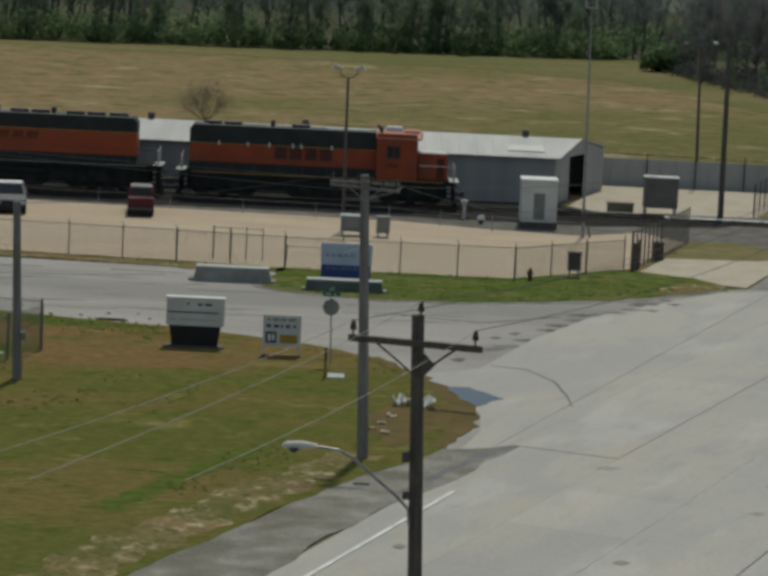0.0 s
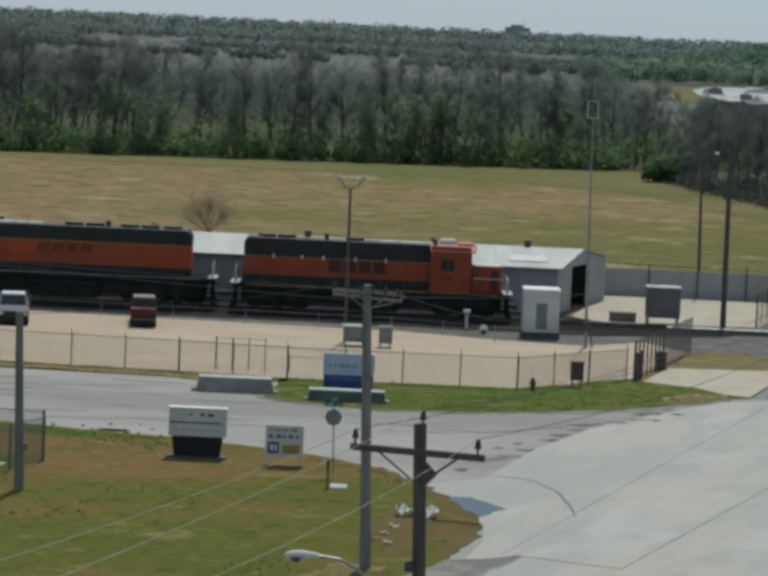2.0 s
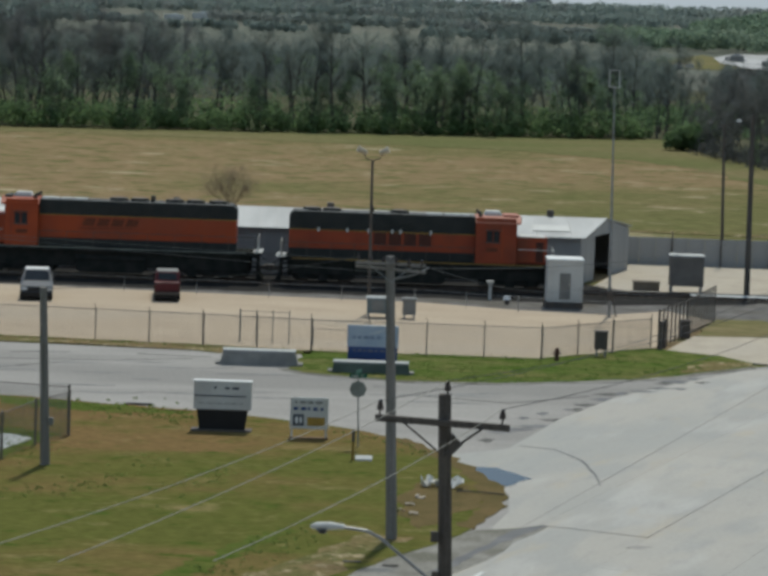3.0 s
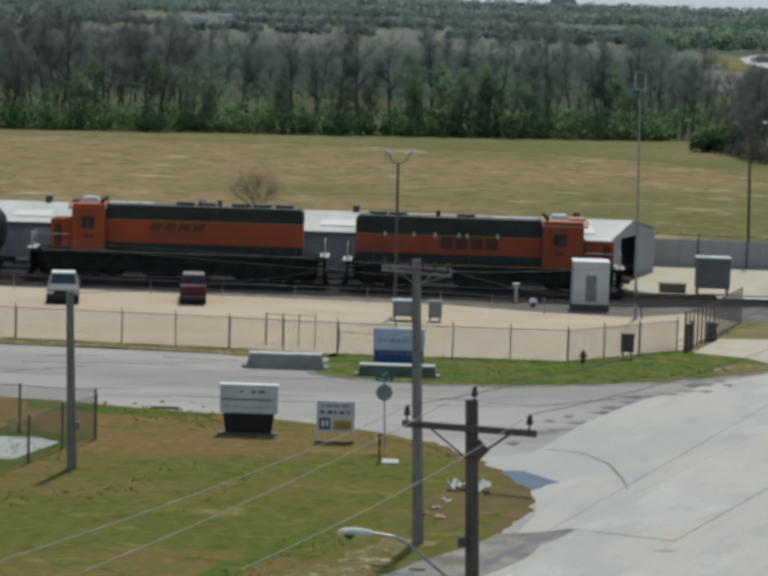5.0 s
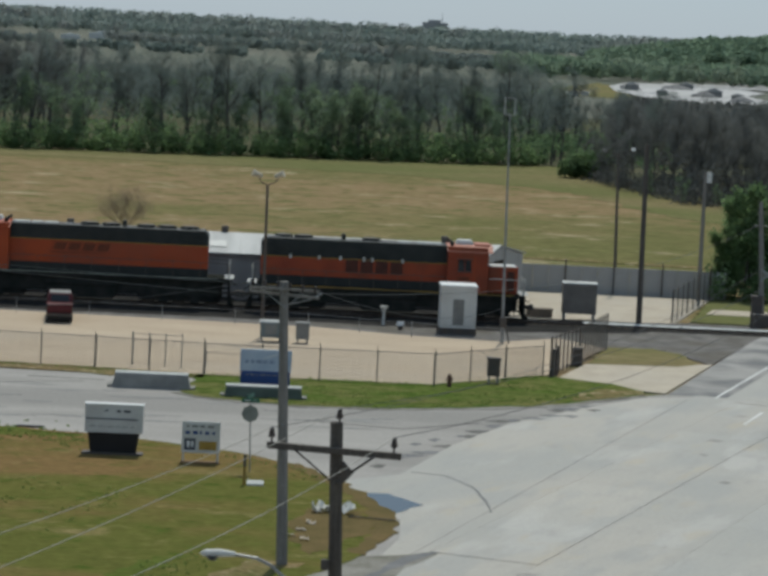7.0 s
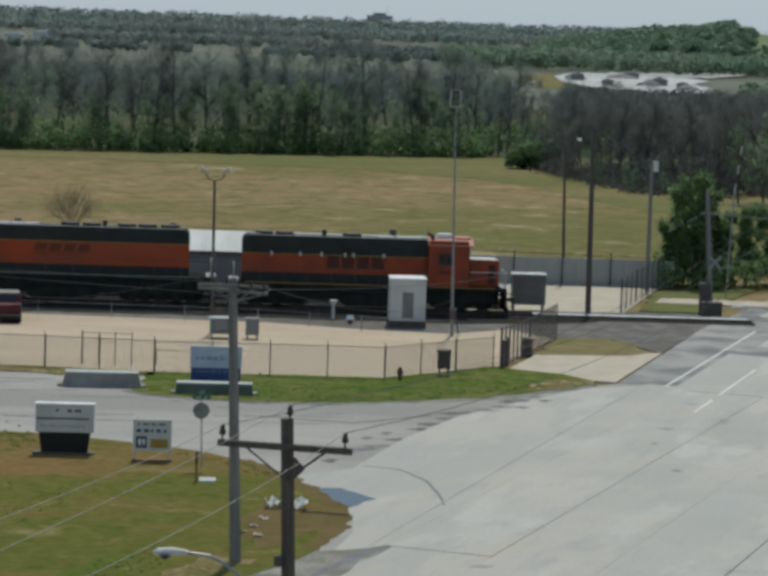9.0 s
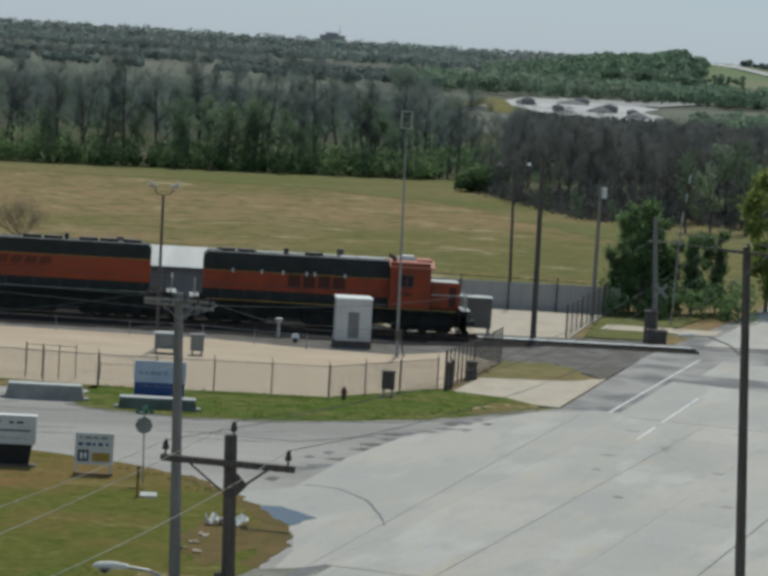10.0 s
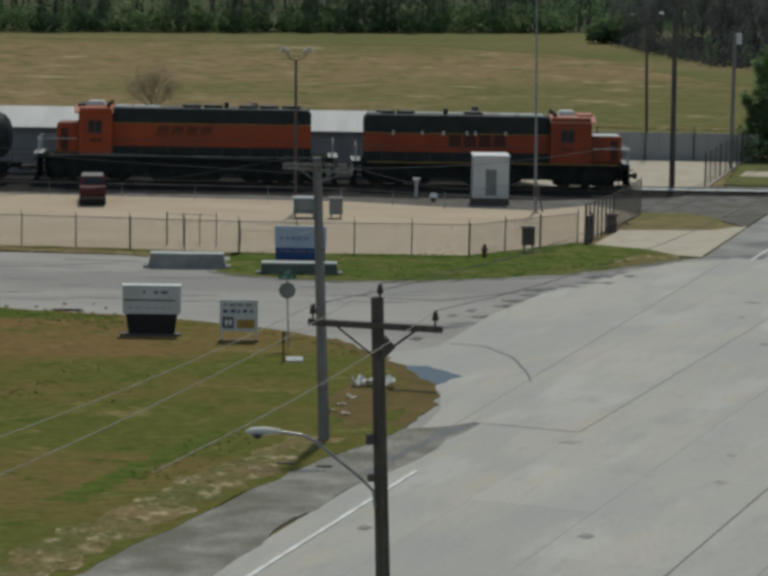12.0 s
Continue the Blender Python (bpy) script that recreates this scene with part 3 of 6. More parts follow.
sheet("road_seam", wobble([(2.7, 86.4), (4.6, 91.0), (6.0, 93.9), (7.3, 95.9), (6.3, 95.3), (5.3, 93.8), (4.2, 91.2), (2.3, 86.8)], 0.6, 0.12, 77), 0.02, DARKASPHALT, "dark gritty seam at the road's edge", category="road")
for pts in ([(6.8, 113.1), (8.3, 112.5), (9.3, 109.9), (9.6, 106.7), (9.6, 104.1), (9.52, 104.1), (9.5, 106.7), (9.18, 109.8), (8.22, 112.35), (6.8, 112.95)],):
    sheet("road_crack", wobble(pts, 0.6, 0.03, 51), 0.0135, DARKASPHALT, "curved dark seam in the concrete", category="crack", thick=0.008)
rnd = random.Random(41)
for k in range(26):
    s = k / 26
    x, y = 5.8 + 12.5 * s + rnd.uniform(-0.9, 0.5), 114.5 + 22 * s ** 0.85 + rnd.uniform(-0.6, 1.4)
    w, h = rnd.uniform(0.25, 1.1), rnd.uniform(0.15, 0.8)
    sheet("road_crack", wobble([(x - w, y - h * 0.2), (x, y - h), (x + w, y + h * 0.3), (x, y + h * 0.6)], 0.3, 0.12, k), 0.004 + 0.0004 * k, DARKASPHALT if k % 3 else JOINT, "dark broken patch of asphalt", category="crack", thick=0.02)
for k in range(30):
    x, y = rnd.uniform(-20, 9), rnd.uniform(124, 138)
    w = rnd.uniform(0.4, 2.2)
    sheet("road_crack", wobble([(x - w, y), (x, y - 0.25), (x + w, y + 0.1), (x, y + 0.3)], 0.4, 0.14, 100 + k), 0.0042 + 0.0003 * k, ASPHALTDARK, "slightly darker patch of asphalt", category="crack", thick=0.02)
for k in range(16):
    s, nn = rnd.uniform(-80, -4), rnd.uniform(-1, 12)
    x, y = road(s, nn)
    w = rnd.uniform(0.2, 0.5)
    sheet("road_stain", wobble([(x - w, y), (x, y - 0.3), (x + w, y + 0.1), (x, y + 0.4)], 0.3, 0.1, 200 + k), 0.03 + 0.0005 * k, ASPHALT, "small grey stain on the concrete", category="stain", thick=0.006)
for pts in ([(-19, 134.9), (-13, 135.6), (-9, 137.2), (-9, 137.0), (-13, 135.4), (-19, 134.7)], [(-21, 130), (-15, 134.6), (-14.8, 134.5), (-20.8, 129.8)],
            [(2, 127), (7, 125.4), (11, 128.6), (11.1, 128.4), (7, 125.15), (2, 126.8)], [(-12, 138.4), (-8, 138.0), (-8, 137.8), (-12, 138.1)], [(-18.5, 137.5), (-15.5, 138.2), (-15.5, 137.9), (-18.5, 137.3)]):
    sheet("road_crack", pts, 0.004, JOINT, "tar-filled crack in the asphalt", category="crack", thick=0.02)

# concrete slabs of the main road, laid a little askew to its painted lines
VX, VY = 0.397, 0.918
def slab_place(u, v):
    """A place among the slabs: u metres along their rows, v metres across them."""
    return 8.86 + u * VX + v * VY, 100.86 + u * VY - v * VX

sheet("road_joints", [slab_place(-5.68, 0.0), slab_place(42.5, 0.0), slab_place(42.5, 15), slab_place(-65.6, 15), slab_place(-65.6, 4.19), slab_place(-5.68, 4.19)], 0.014, JOINT, "dark filler in the joints of the road", category="road", thick=0.006)
roadway = empty("road_main", pose(0, 0, 0), "concrete main road laid in joined slabs", "road", kind="structure")
for k, (v0, v1, low_u) in enumerate(((0.025, 4.17, -6), (4.21, 8.39, -71), (8.40, 12.57, -71), (12.63, 15.0, -71))):
    slab = mesh("slab", box(0, 0, -0.005, v1 - v0, 5.994, 0.0), CONCRETE)
    for j in range(int((42.5 - low_u) // 6)):
        o = part("slab", slab, None, roadway)
        x, y = slab_place(42.3 - 6.0 * (j + 1), v0)
        o.matrix_basis = pose(x, y, 0.022 + 0.0006 * ((j * 7 + k * 3) % 4), 0, 0, -math.degrees(math.atan2(VX, VY)))

line = mesh("edge_line", prism([road(-150, -0.1), road(-58.5, -0.1), road(-58.5, 0.06), road(-150, 0.06)], 0.02, 0.034), LINEPAINT)
tagged(new("trim_edge_line", line), "worn white painted edge line", "road marking", kind="structure")
line = mesh("edge_line", prism([road(-0.3, -0.1), road(29.5, -0.1), road(29.5, 0.03), road(-0.3, 0.03)], 0.002, 0.012), LINEPAINT)
tagged(new("trim_edge_line", line), "white painted edge line on asphalt", "road marking", kind="structure")
for s0, s1 in ((-9.7, -4.6), (-2.5, 9.2)):
    line = mesh("lane_dash", prism([road(s0, 3.2), road(s1, 3.2), road(s1, 3.34), road(s0, 3.34)], 0.002, 0.036), LINEPAINT)
    tagged(new("trim_lane_dash", line), "white painted lane dash", "road marking", kind="structure")

# railway
TRACK_Y, RAIL_Z = 174.7, 0.22
track = empty("railway_track", pose(0, TRACK_Y, 0), "single railway track on grey ballast", "railway track", kind="structure")
# The bed shares the ballast colour darkened for the train's shadow.
part("ballast_bed", profile([(-90, 0.0), (60, 0.0), (60, 0.05), (-90, 0.05)], -1.9, 1.9), SHADEBALLAST, track)
for y in (-0.75, 0.75):
    b = box(-90, y - 0.07, 0.06, 60, y + 0.07, 0.08)
    box(-90, y - 0.012, 0.08, 60, y + 0.012, 0.18, bm=b)
    box(-90, y - 0.036, 0.18, 60, y + 0.036, RAIL_Z, bm=b)
    steel = part("rail", b, RAIL, track)
    part("rail_head", box(-90, y - 0.03, RAIL_Z, 60, y + 0.03, RAIL_Z + 0.004), CHROME, steel, "polished running surface")
tie = mesh("tie", box(-0.11, -1.3, -0.05, 0.11, 1.3, 0.06, 0.01), TIE)
for k in range(150):
    part("tie", tie, None, track, at=pose(-44 + k * 0.55, 0, 0))
part("crossing_filling", box(21.5, -0.68, -0.02, 36, 0.68, 0.2, 0.02), PALECONC, track, "pale concrete filling between the rails")
part("crossing_panel", box(36.05, -2.6, -0.02, 46, 2.6, 0.18, 0.02, top=(0.0, 0.7)), WORNASPHALT, track, "asphalt panels of the level crossing")


# ---- trees ----
def twigs(bm, centre, radius, count, size, rnd, flat=1.0, slim=1.0):
    """Small leaf or twig blades spread through a ragged ball."""
    for _ in range(count):
        d = Vector((rnd.gauss(0, 1), rnd.gauss(0, 1), rnd.gauss(0, 1) * flat)).normalized() * radius * rnd.random() ** 0.45
        p = Vector(centre) + d
        a = Vector((rnd.gauss(0, 1), rnd.gauss(0, 1), rnd.gauss(0, 1))).normalized()
        b = a.orthogonal().normalized() * size * slim * rnd.uniform(0.6, 1.3)
        a = a * size * rnd.uniform(0.6, 1.4)
        bm.faces.new([bm.verts.new(p + q) for q in (-a - b * 0.3, b, a + b * 0.2, -b)])


def limbs(bm, rnd, base, way, length, r, depth, ends):
    end = base + way * length
    rod(base, end, r, r * 0.55, 5, bm)
    ends.append(end)
    if depth:
        for _ in range(rnd.choice((2, 3))):
            w = (way + Vector((rnd.gauss(0, 0.4), rnd.gauss(0, 0.4), rnd.uniform(0.1, 0.45)))).normalized()
            limbs(bm, rnd, base + way * length * rnd.uniform(0.35, 1.0), w, length * rnd.uniform(0.5, 0.75), r * 0.55, depth - 1, ends)


def make_tree(seed, height, leafmat, count, blade, slim, bark=BARK, spread=0.09, low=0.3, wide=1.0, girth=0.017):
    """A tapering trunk with limbs that leave it all the way up, and fine twigs or leaves round their ends."""
    rnd = random.Random(seed)
    wood, crown, ends = bmesh.new(), bmesh.new(), []
    spot, way, r = Vector((0, 0, -0.2)), Vector((rnd.uniform(-0.06, 0.06), rnd.uniform(-0.06, 0.06), 1)).normalized(), height * girth
    for k in range(8):
        nxt = spot + way * height * 0.11
        rod(spot, nxt, r, r * 0.84, 6, wood)
        spot, r = nxt, r * 0.84
        way = (way + Vector((rnd.gauss(0, 0.09), rnd.gauss(0, 0.09), 0.2))).normalized()
        if spot.z > height * low:
            for _ in range(rnd.choice((1, 2, 2, 3))):
                a = rnd.uniform(0, math.tau)
                w = Vector((math.cos(a) * wide, math.sin(a) * wide, rnd.uniform(0.7, 1.8))).normalized()
                limbs(wood, rnd, spot, w, height * rnd.uniform(0.10, 0.19), r * 0.6, 2, ends)
    ends.append(spot)
    for _ in range(count // 9):
        e = rnd.choice(ends)
        twigs(crown, e, height * spread * rnd.uniform(0.35, 1.1), 9, blade * rnd.uniform(0.7, 1.3), rnd, 1.1, slim)
    return mesh("trunk", wood, bark), mesh("crown", crown, leafmat)


def plant(kinds, spots, name, label, group, seed):
    rnd = random.Random(seed)
    for x, y, s in spots:
        wood, crown = rnd.choice(kinds)
        root = empty(name, Matrix.LocRotScale((x, y, -0.06), Euler((0, 0, rnd.uniform(0, 6.28))), (s * rnd.uniform(0.85, 1.1), s * rnd.uniform(0.85, 1.1), s)), label, "tree", group)
        part("trunk", wood, None, root)
        part("crown", crown, None, root)


BARE = [make_tree(20 + k, 12.5, TWIG, 2100, 0.36, 0.055, spread=0.1) for k in range(7)]
FAIR = [make_tree(20 + k, 12.5, HAZETWIG, 2100, 0.36, 0.055, spread=0.1) for k in range(7)]
TRUNKY = [make_tree(80 + k, 13.0, HAZETWIG, 2000, 0.36, 0.055, spread=0.1, low=0.38, wide=1.3, girth=0.021) for k in range(6)]
BUDDING = [make_tree(40 + k, 11.5, BUDS, 1500, 0.2, 0.45, spread=0.13, low=0.12, wide=1.7) for k in range(3)]
LEAFY = [make_tree(60 + k, 8.5, LEAF, 8000, 0.15, 0.6, spread=0.10, low=0.06, wide=1.3) for k in range(3)]

def make_shrub(seed, height):
    rnd, wood, crown, ends = random.Random(seed), bmesh.new(), bmesh.new(), []
    for k in range(17):
        a = k * 0.83 + rnd.uniform(-0.2, 0.2)
        out = rnd.uniform(0.2, 2.5)
        way = Vector((math.cos(a) * out, math.sin(a) * out, rnd.uniform(0.8, 1.5))).normalized()
        limbs(wood, rnd, Vector((0, 0, -0.1)), way, height * rnd.uniform(0.26, 0.42), height * 0.0048, 3, ends)
    for e in ends:
        twigs(crown, e, height * 0.13, 4, height * 0.055, rnd, 0.9, 0.03)
    return mesh("trunk", wood, DRYTWIG), mesh("crown", crown, DRYTWIG)


FIELDTREE = [make_shrub(71, 6.0)]
rnd = random.Random(11)
def edge(x):
    """Depth of the wood's front edge."""
    return 377 + 0.27 * x if x < 45 else 312 + 0.1 * (x - 45)
front = [(x + rnd.uniform(-1.2, 1.2), edge(x) + 3 + rnd.uniform(0, 9), rnd.choice((0.72, 0.85, 0.95, 1.05, 1.2))) for x in np.arange(-74, 45, 2.7)]
plant(TRUNKY, front, "bare_tree", "tall bare grey-brown tree at the field's far edge", "trees along the field", 1)
plant(BUDDING, [(x + rnd.uniform(-2, 2), edge(x) + 2 + rnd.uniform(0, 6), rnd.uniform(0.6, 0.95)) for x in np.arange(-70, 38, 9.0)], "budding_tree", "slender tree with first pale green leaves", "trees along the field", 2)
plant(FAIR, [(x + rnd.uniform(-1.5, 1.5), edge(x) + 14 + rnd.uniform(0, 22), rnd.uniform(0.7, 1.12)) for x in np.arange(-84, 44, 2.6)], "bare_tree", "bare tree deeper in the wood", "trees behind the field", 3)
plant(BARE, [(x + rnd.uniform(-0.7, 0.7), 313 + max(0, 50 - x) * 5 + rnd.uniform(0, 45), rnd.uniform(0.66, 0.9) * min(1, 0.55 + (x - 44) * 0.09)) for x in np.arange(44.5, 88, 0.36)], "bare_tree", "dense dark bare tree at the nearer wood", "trees of the near wood", 4)
plant(BARE, [(x + rnd.uniform(-1, 1), edge(x) + rnd.uniform(8, 70), rnd.uniform(0.85, 1.25)) for x in np.arange(-92, -30, 0.9)], "bare_tree", "dense dark bare tree deeper in the wood", "trees behind the field", 20)
plant(LEAFY, [(36.4, 198, 0.98), (34.9, 197.6, 0.62), (37.6, 199, 0.78), (36.2, 200.5, 0.8), (39.3, 200, 0.6), (41.2, 201.5, 0.66), (43.4, 203, 0.72)], "leafy_tree", "young tree in full fresh green leaf", "trees beside the crossing", 5)
plant(BUDDING, [(x, edge(x) + rnd.uniform(0.5, 4), s) for x, s in ((-58, 0.6), (-48, 0.55), (-27, 0.5), (-9, 0.55), (3, 0.7), (7, 0.75), (10, 0.85), (13, 0.9), (16, 0.8), (20, 0.6), (27, 0.6), (34, 0.6))], "budding_tree", "pale green young tree at the wood's edge", "green trees along the field", 15)
plant(BUDDING, [(x, edge(x) + rnd.uniform(1, 7), s * 1.1) for x, s in ((-61, 0.5), (-44, 0.6), (-29, 0.65), (-16, 0.5), (-4, 0.6), (2, 0.75), (6, 0.8), (9, 0.7), (14, 0.85), (22, 0.6), (31, 0.65), (36, 0.55))], "budding_tree", "fresh green young tree at the wood's edge", "green trees along the field", 17)
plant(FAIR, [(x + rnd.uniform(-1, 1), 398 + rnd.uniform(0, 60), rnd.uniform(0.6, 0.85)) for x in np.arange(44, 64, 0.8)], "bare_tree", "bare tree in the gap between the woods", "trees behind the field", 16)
plant(BUDDING, [(60, 300, 0.8), (63.5, 303, 0.9), (67, 300, 0.95), (70, 306, 0.85), (46.5, 322, 0.35), (49, 311, 0.3), (53, 309, 0.25)], "budding_tree", "pale green tree at the front of the near wood", "green trees along the field", 18)
BRIGHT = [make_tree(66, 8.5, mat("yellow_green_leaves", (0.235, 0.285, 0.085), (0.19, 0.24, 0.07), 0.4, 0.8, island=0.35, thin=0.62), 8000, 0.15, 0.6, spread=0.10, low=0.06, wide=1.3)]
plant(BRIGHT, [(48.0, 205.5, 1.25), (51.0, 207, 1.1)], "leafy_tree", "taller tree in yellow-green spring leaf", "trees beside the crossing", 19)
plant(FIELDTREE, [(-12.6, 240, 1.0)], "small_bare_tree", "small bare tree standing alone in the field", "lone tree", 6)


def canopy(bm, centre, radius, count, size, rnd, slim):
    """A rounded, uneven crown: leaf plates lying roughly along its surface."""
    c, lumps = Vector(centre), [Vector((rnd.gauss(0, 1), rnd.gauss(0, 1), rnd.uniform(-0.1, 1.0))).normalized() for _ in range(6)]
    for _ in range(count):
        d = Vector((rnd.gauss(0, 1), rnd.gauss(0, 1), rnd.gauss(0.25, 0.9))).normalized()
        swell = 0.72 + 0.28 * max(0, max(d.dot(w) for w in lumps)) ** 3
        p = c + Vector((d.x, d.y, d.z * 0.85)) * radius * swell * rnd.uniform(0.86, 1.02)
        nrm = (d + Vector((rnd.gauss(0, 0.45), rnd.gauss(0, 0.45), rnd.gauss(0.25, 0.45)))).normalized()
        u = nrm.orthogonal().normalized()
        v = nrm.cross(u)
        s = rnd.uniform(0, 6.28)
        u, v = (u * math.cos(s) + v * math.sin(s)) * size * rnd.uniform(0.7, 1.4), (v * math.cos(s) - u * math.sin(s)) * size * slim * rnd.uniform(0.7, 1.4)
        bm.faces.new([bm.verts.new(p + q) for q in (-u - v * 0.3, v, u + v * 0.2, -v)])


def scrub(name, spots, count, blade, material, label, seed):
    """Undergrowth: many clumps of blades, one thing that nobody could count."""
    rnd, bm = random.Random(seed), bmesh.new()
    for x, y, z, r in spots:
        if material is TWIG:
            twigs(bm, (x, y, z), r, count, blade, rnd, 0.75, 0.6)
        else:
            canopy(bm, (x, y, z), r, count, blade, rnd, 0.6)
    return tagged(new(name, mesh(name, bm, material)), label, "undergrowth", kind="stuff")


rnd = random.Random(5)
scrub("undergrowth", [(x + rnd.uniform(-1, 1), edge(x) - 0.5 + rnd.uniform(0, 3), h * rnd.uniform(0.5, 0.9), h) for x in np.arange(-76, 41, 0.55) for h in [rnd.choice((1.0, 1.4, 1.8, 2.2, 3.0))]], 120, 0.22, LEAF, "fresh green undergrowth along the wood's edge", 7)
scrub("undergrowth", [(x + rnd.uniform(-2, 2), edge(x) + rnd.uniform(3, 12), rnd.uniform(0.8, 3.6), rnd.uniform(0.9, 1.9)) for x in np.arange(-76, 41, 0.55)], 60, 0.24, LEAFDARK, "darker green brush among the trunks", 8)
scrub("undergrowth", [(x + rnd.uniform(-2, 2), edge(x) + rnd.uniform(4, 16), rnd.uniform(4, 10), rnd.uniform(1.0, 2.6)) for x in np.arange(-76, 41, 1.7)], 60, 0.22, BUDS, "pale young leaves in the wood", 9)
scrub("undergrowth", [(x + rnd.uniform(-1, 1), 394 + rnd.uniform(0, 50), rnd.uniform(0.3, 3.5), rnd.uniform(1.0, 2.0)) for x in np.arange(43, 60, 0.12)], 60, 0.24, LEAFDARK, "green brush between the two woods", 14)
scrub("shrub", [(43.2 + 3.0 * math.cos(a) * q, 361 + 2.0 * math.sin(a) * q, 0.5 + 3.2 * rnd.random() * (1 - 0.6 * q), rnd.uniform(0.8, 1.3)) for _ in range(75) for a, q in [(rnd.uniform(0, 6.28), rnd.random() ** 0.5)]], 130, 0.2, LEAF, "round green bush at the field corner", 10)
scrub("undergrowth", [(x + rnd.uniform(-1, 1), 312 + max(0, 50 - x) * 5 + rnd.uniform(-1, 30), rnd.uniform(0.1, 5.5) * rnd.random(), rnd.uniform(0.8, 1.8)) for x in np.arange(44, 88, 0.09)], 60, 0.22, TWIG, "tangle of bare brush in the near wood", 12)
scrub("undergrowth", [(36 + rnd.uniform(-2.5, 9), 196 + rnd.uniform(-1, 6), rnd.uniform(0.2, 2.2), rnd.uniform(0.6, 1.3)) for _ in range(60)], 120, 0.14, LEAF, "green brush beside the crossing", 13)


def far_woods(name, az0, az1, near, far, tall, count, blade, label, seed, material=HAZELEAF, bare=False, rise=None):
    """Distant canopy: rounded crowns of leaf plates, too many to count."""
    rnd, bm = random.Random(seed), bmesh.new()
    for _ in range(count):
        az, d = radians(rnd.uniform(az0, az1)), near + (far - near) * rnd.random() ** 0.8
        r = tall * rnd.uniform(0.35, 0.6)
        spot = (d * math.sin(az), d * math.cos(az), r * 0.9 + tall * rnd.uniform(0, 0.25) + (rise(math.degrees(az), d) if rise else 0))
        if bare:
            twigs(bm, spot, r, 130, blade, rnd, 1.2, 0.08)
        else:
            canopy(bm, spot, r, 80, blade, rnd, 0.75)
    return tagged(new(name, mesh(name, bm, material)), label, "woods", kind="stuff")


far_woods("far_woods", -11, 6.2, 425, 640, 9.5, 1000, 0.55, "grey bare woods behind the first trees", 21, HAZETWIG, True)
far_woods("far_woods", -11, 6.2, 430, 640, 8, 90, 0.4, "pale green crowns among the bare woods", 22, BUDS)
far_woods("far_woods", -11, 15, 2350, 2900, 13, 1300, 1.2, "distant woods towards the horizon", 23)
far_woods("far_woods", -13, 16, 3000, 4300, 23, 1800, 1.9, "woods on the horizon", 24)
far_woods("far_woods", 4.9, 16, 1180, 1450, 9, 1000, 0.9, "green wooded rise beyond the quarry", 25, HAZEGREEN)
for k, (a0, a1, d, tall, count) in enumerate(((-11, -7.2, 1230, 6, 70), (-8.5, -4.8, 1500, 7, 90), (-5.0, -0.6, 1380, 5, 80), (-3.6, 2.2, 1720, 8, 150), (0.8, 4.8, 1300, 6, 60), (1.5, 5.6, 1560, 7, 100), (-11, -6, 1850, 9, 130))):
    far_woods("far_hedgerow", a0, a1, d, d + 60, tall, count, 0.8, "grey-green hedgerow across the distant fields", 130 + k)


def hill(az, d):
    """Height of the rise beyond the quarry."""
    s = max(0.0, min(1.0, (d - 1480) / 300))
    return float(np.interp(az, (6.5, 8, 9.2, 10.4, 11.2, 12, 13, 16), (0, 7, 13, 16, 20.5, 21.5, 18.5, 14))) * s * s * (3 - 2 * s)


b = bmesh.new()
rows = [[b.verts.new((d * math.sin(radians(a)), d * math.cos(radians(a)), hill(a, d) + 0.4)) for a in np.arange(6.0, 17.1, 0.25)] for d in np.arange(1480, 1960, 40)]
for p, q in zip(rows, rows[1:]):
    for k in range(len(p) - 1):
        b.faces.new((p[k], p[k + 1], q[k + 1], q[k]))
tagged(new("ground_hill", mesh("ground_hill", b, mat("hill_meadow", (0.15, 0.19, 0.11), (0.18, 0.20, 0.125), 0.02, 0.95, c=(0.20, 0.20, 0.14), csize=0.008))), "green meadow slope of the hill beyond the quarry", "hill", kind="structure")
b = bmesh.new()
way = [(11.5, 1745), (12.1, 1715), (12.8, 1690), (13.6, 1660), (14.6, 1640)]
lane = [[b.verts.new(((d + w) * math.sin(radians(a)), (d + w) * math.cos(radians(a)), hill(a, d + w) + 0.9)) for w in (0, 26)] for a, d in way]
for p, q in zip(lane, lane[1:]):
    b.faces.new((p[0], q[0], q[1], p[1]))
tagged(new("road_hill_lane", mesh("road_hill_lane", b, FARGROUND)), "pale track climbing the far hill", "track", kind="structure")
far_woods("far_woods", 6.8, 11.1, 1560, 1900, 9.5, 750, 1.2, "wooded hill beyond the quarry", 26, HAZEGREEN, rise=hill)
far_woods("far_woods", 10.9, 11.5, 1560, 1760, 6.5, 70, 0.9, "thinning trees on the hill's shoulder", 31, HAZEGREEN, rise=hill)
far_woods("far_woods", 11.4, 12.4, 1560, 1640, 3.5, 40, 0.6, "bushes on the hill's meadow", 32, HAZEGREEN, rise=hill)
far_woods("far_woods", 12.1, 13.6, 1760, 1800, 4.5, 26, 0.8, "few dark trees on the hill's crest", 28, HAZELEAF, rise=hill)
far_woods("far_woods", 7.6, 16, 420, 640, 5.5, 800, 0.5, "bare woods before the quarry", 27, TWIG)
far_woods("far_woods", 11.3, 16, 640, 800, 6, 260, 0.6, "green woods beside the quarry", 29, HAZEGREEN)


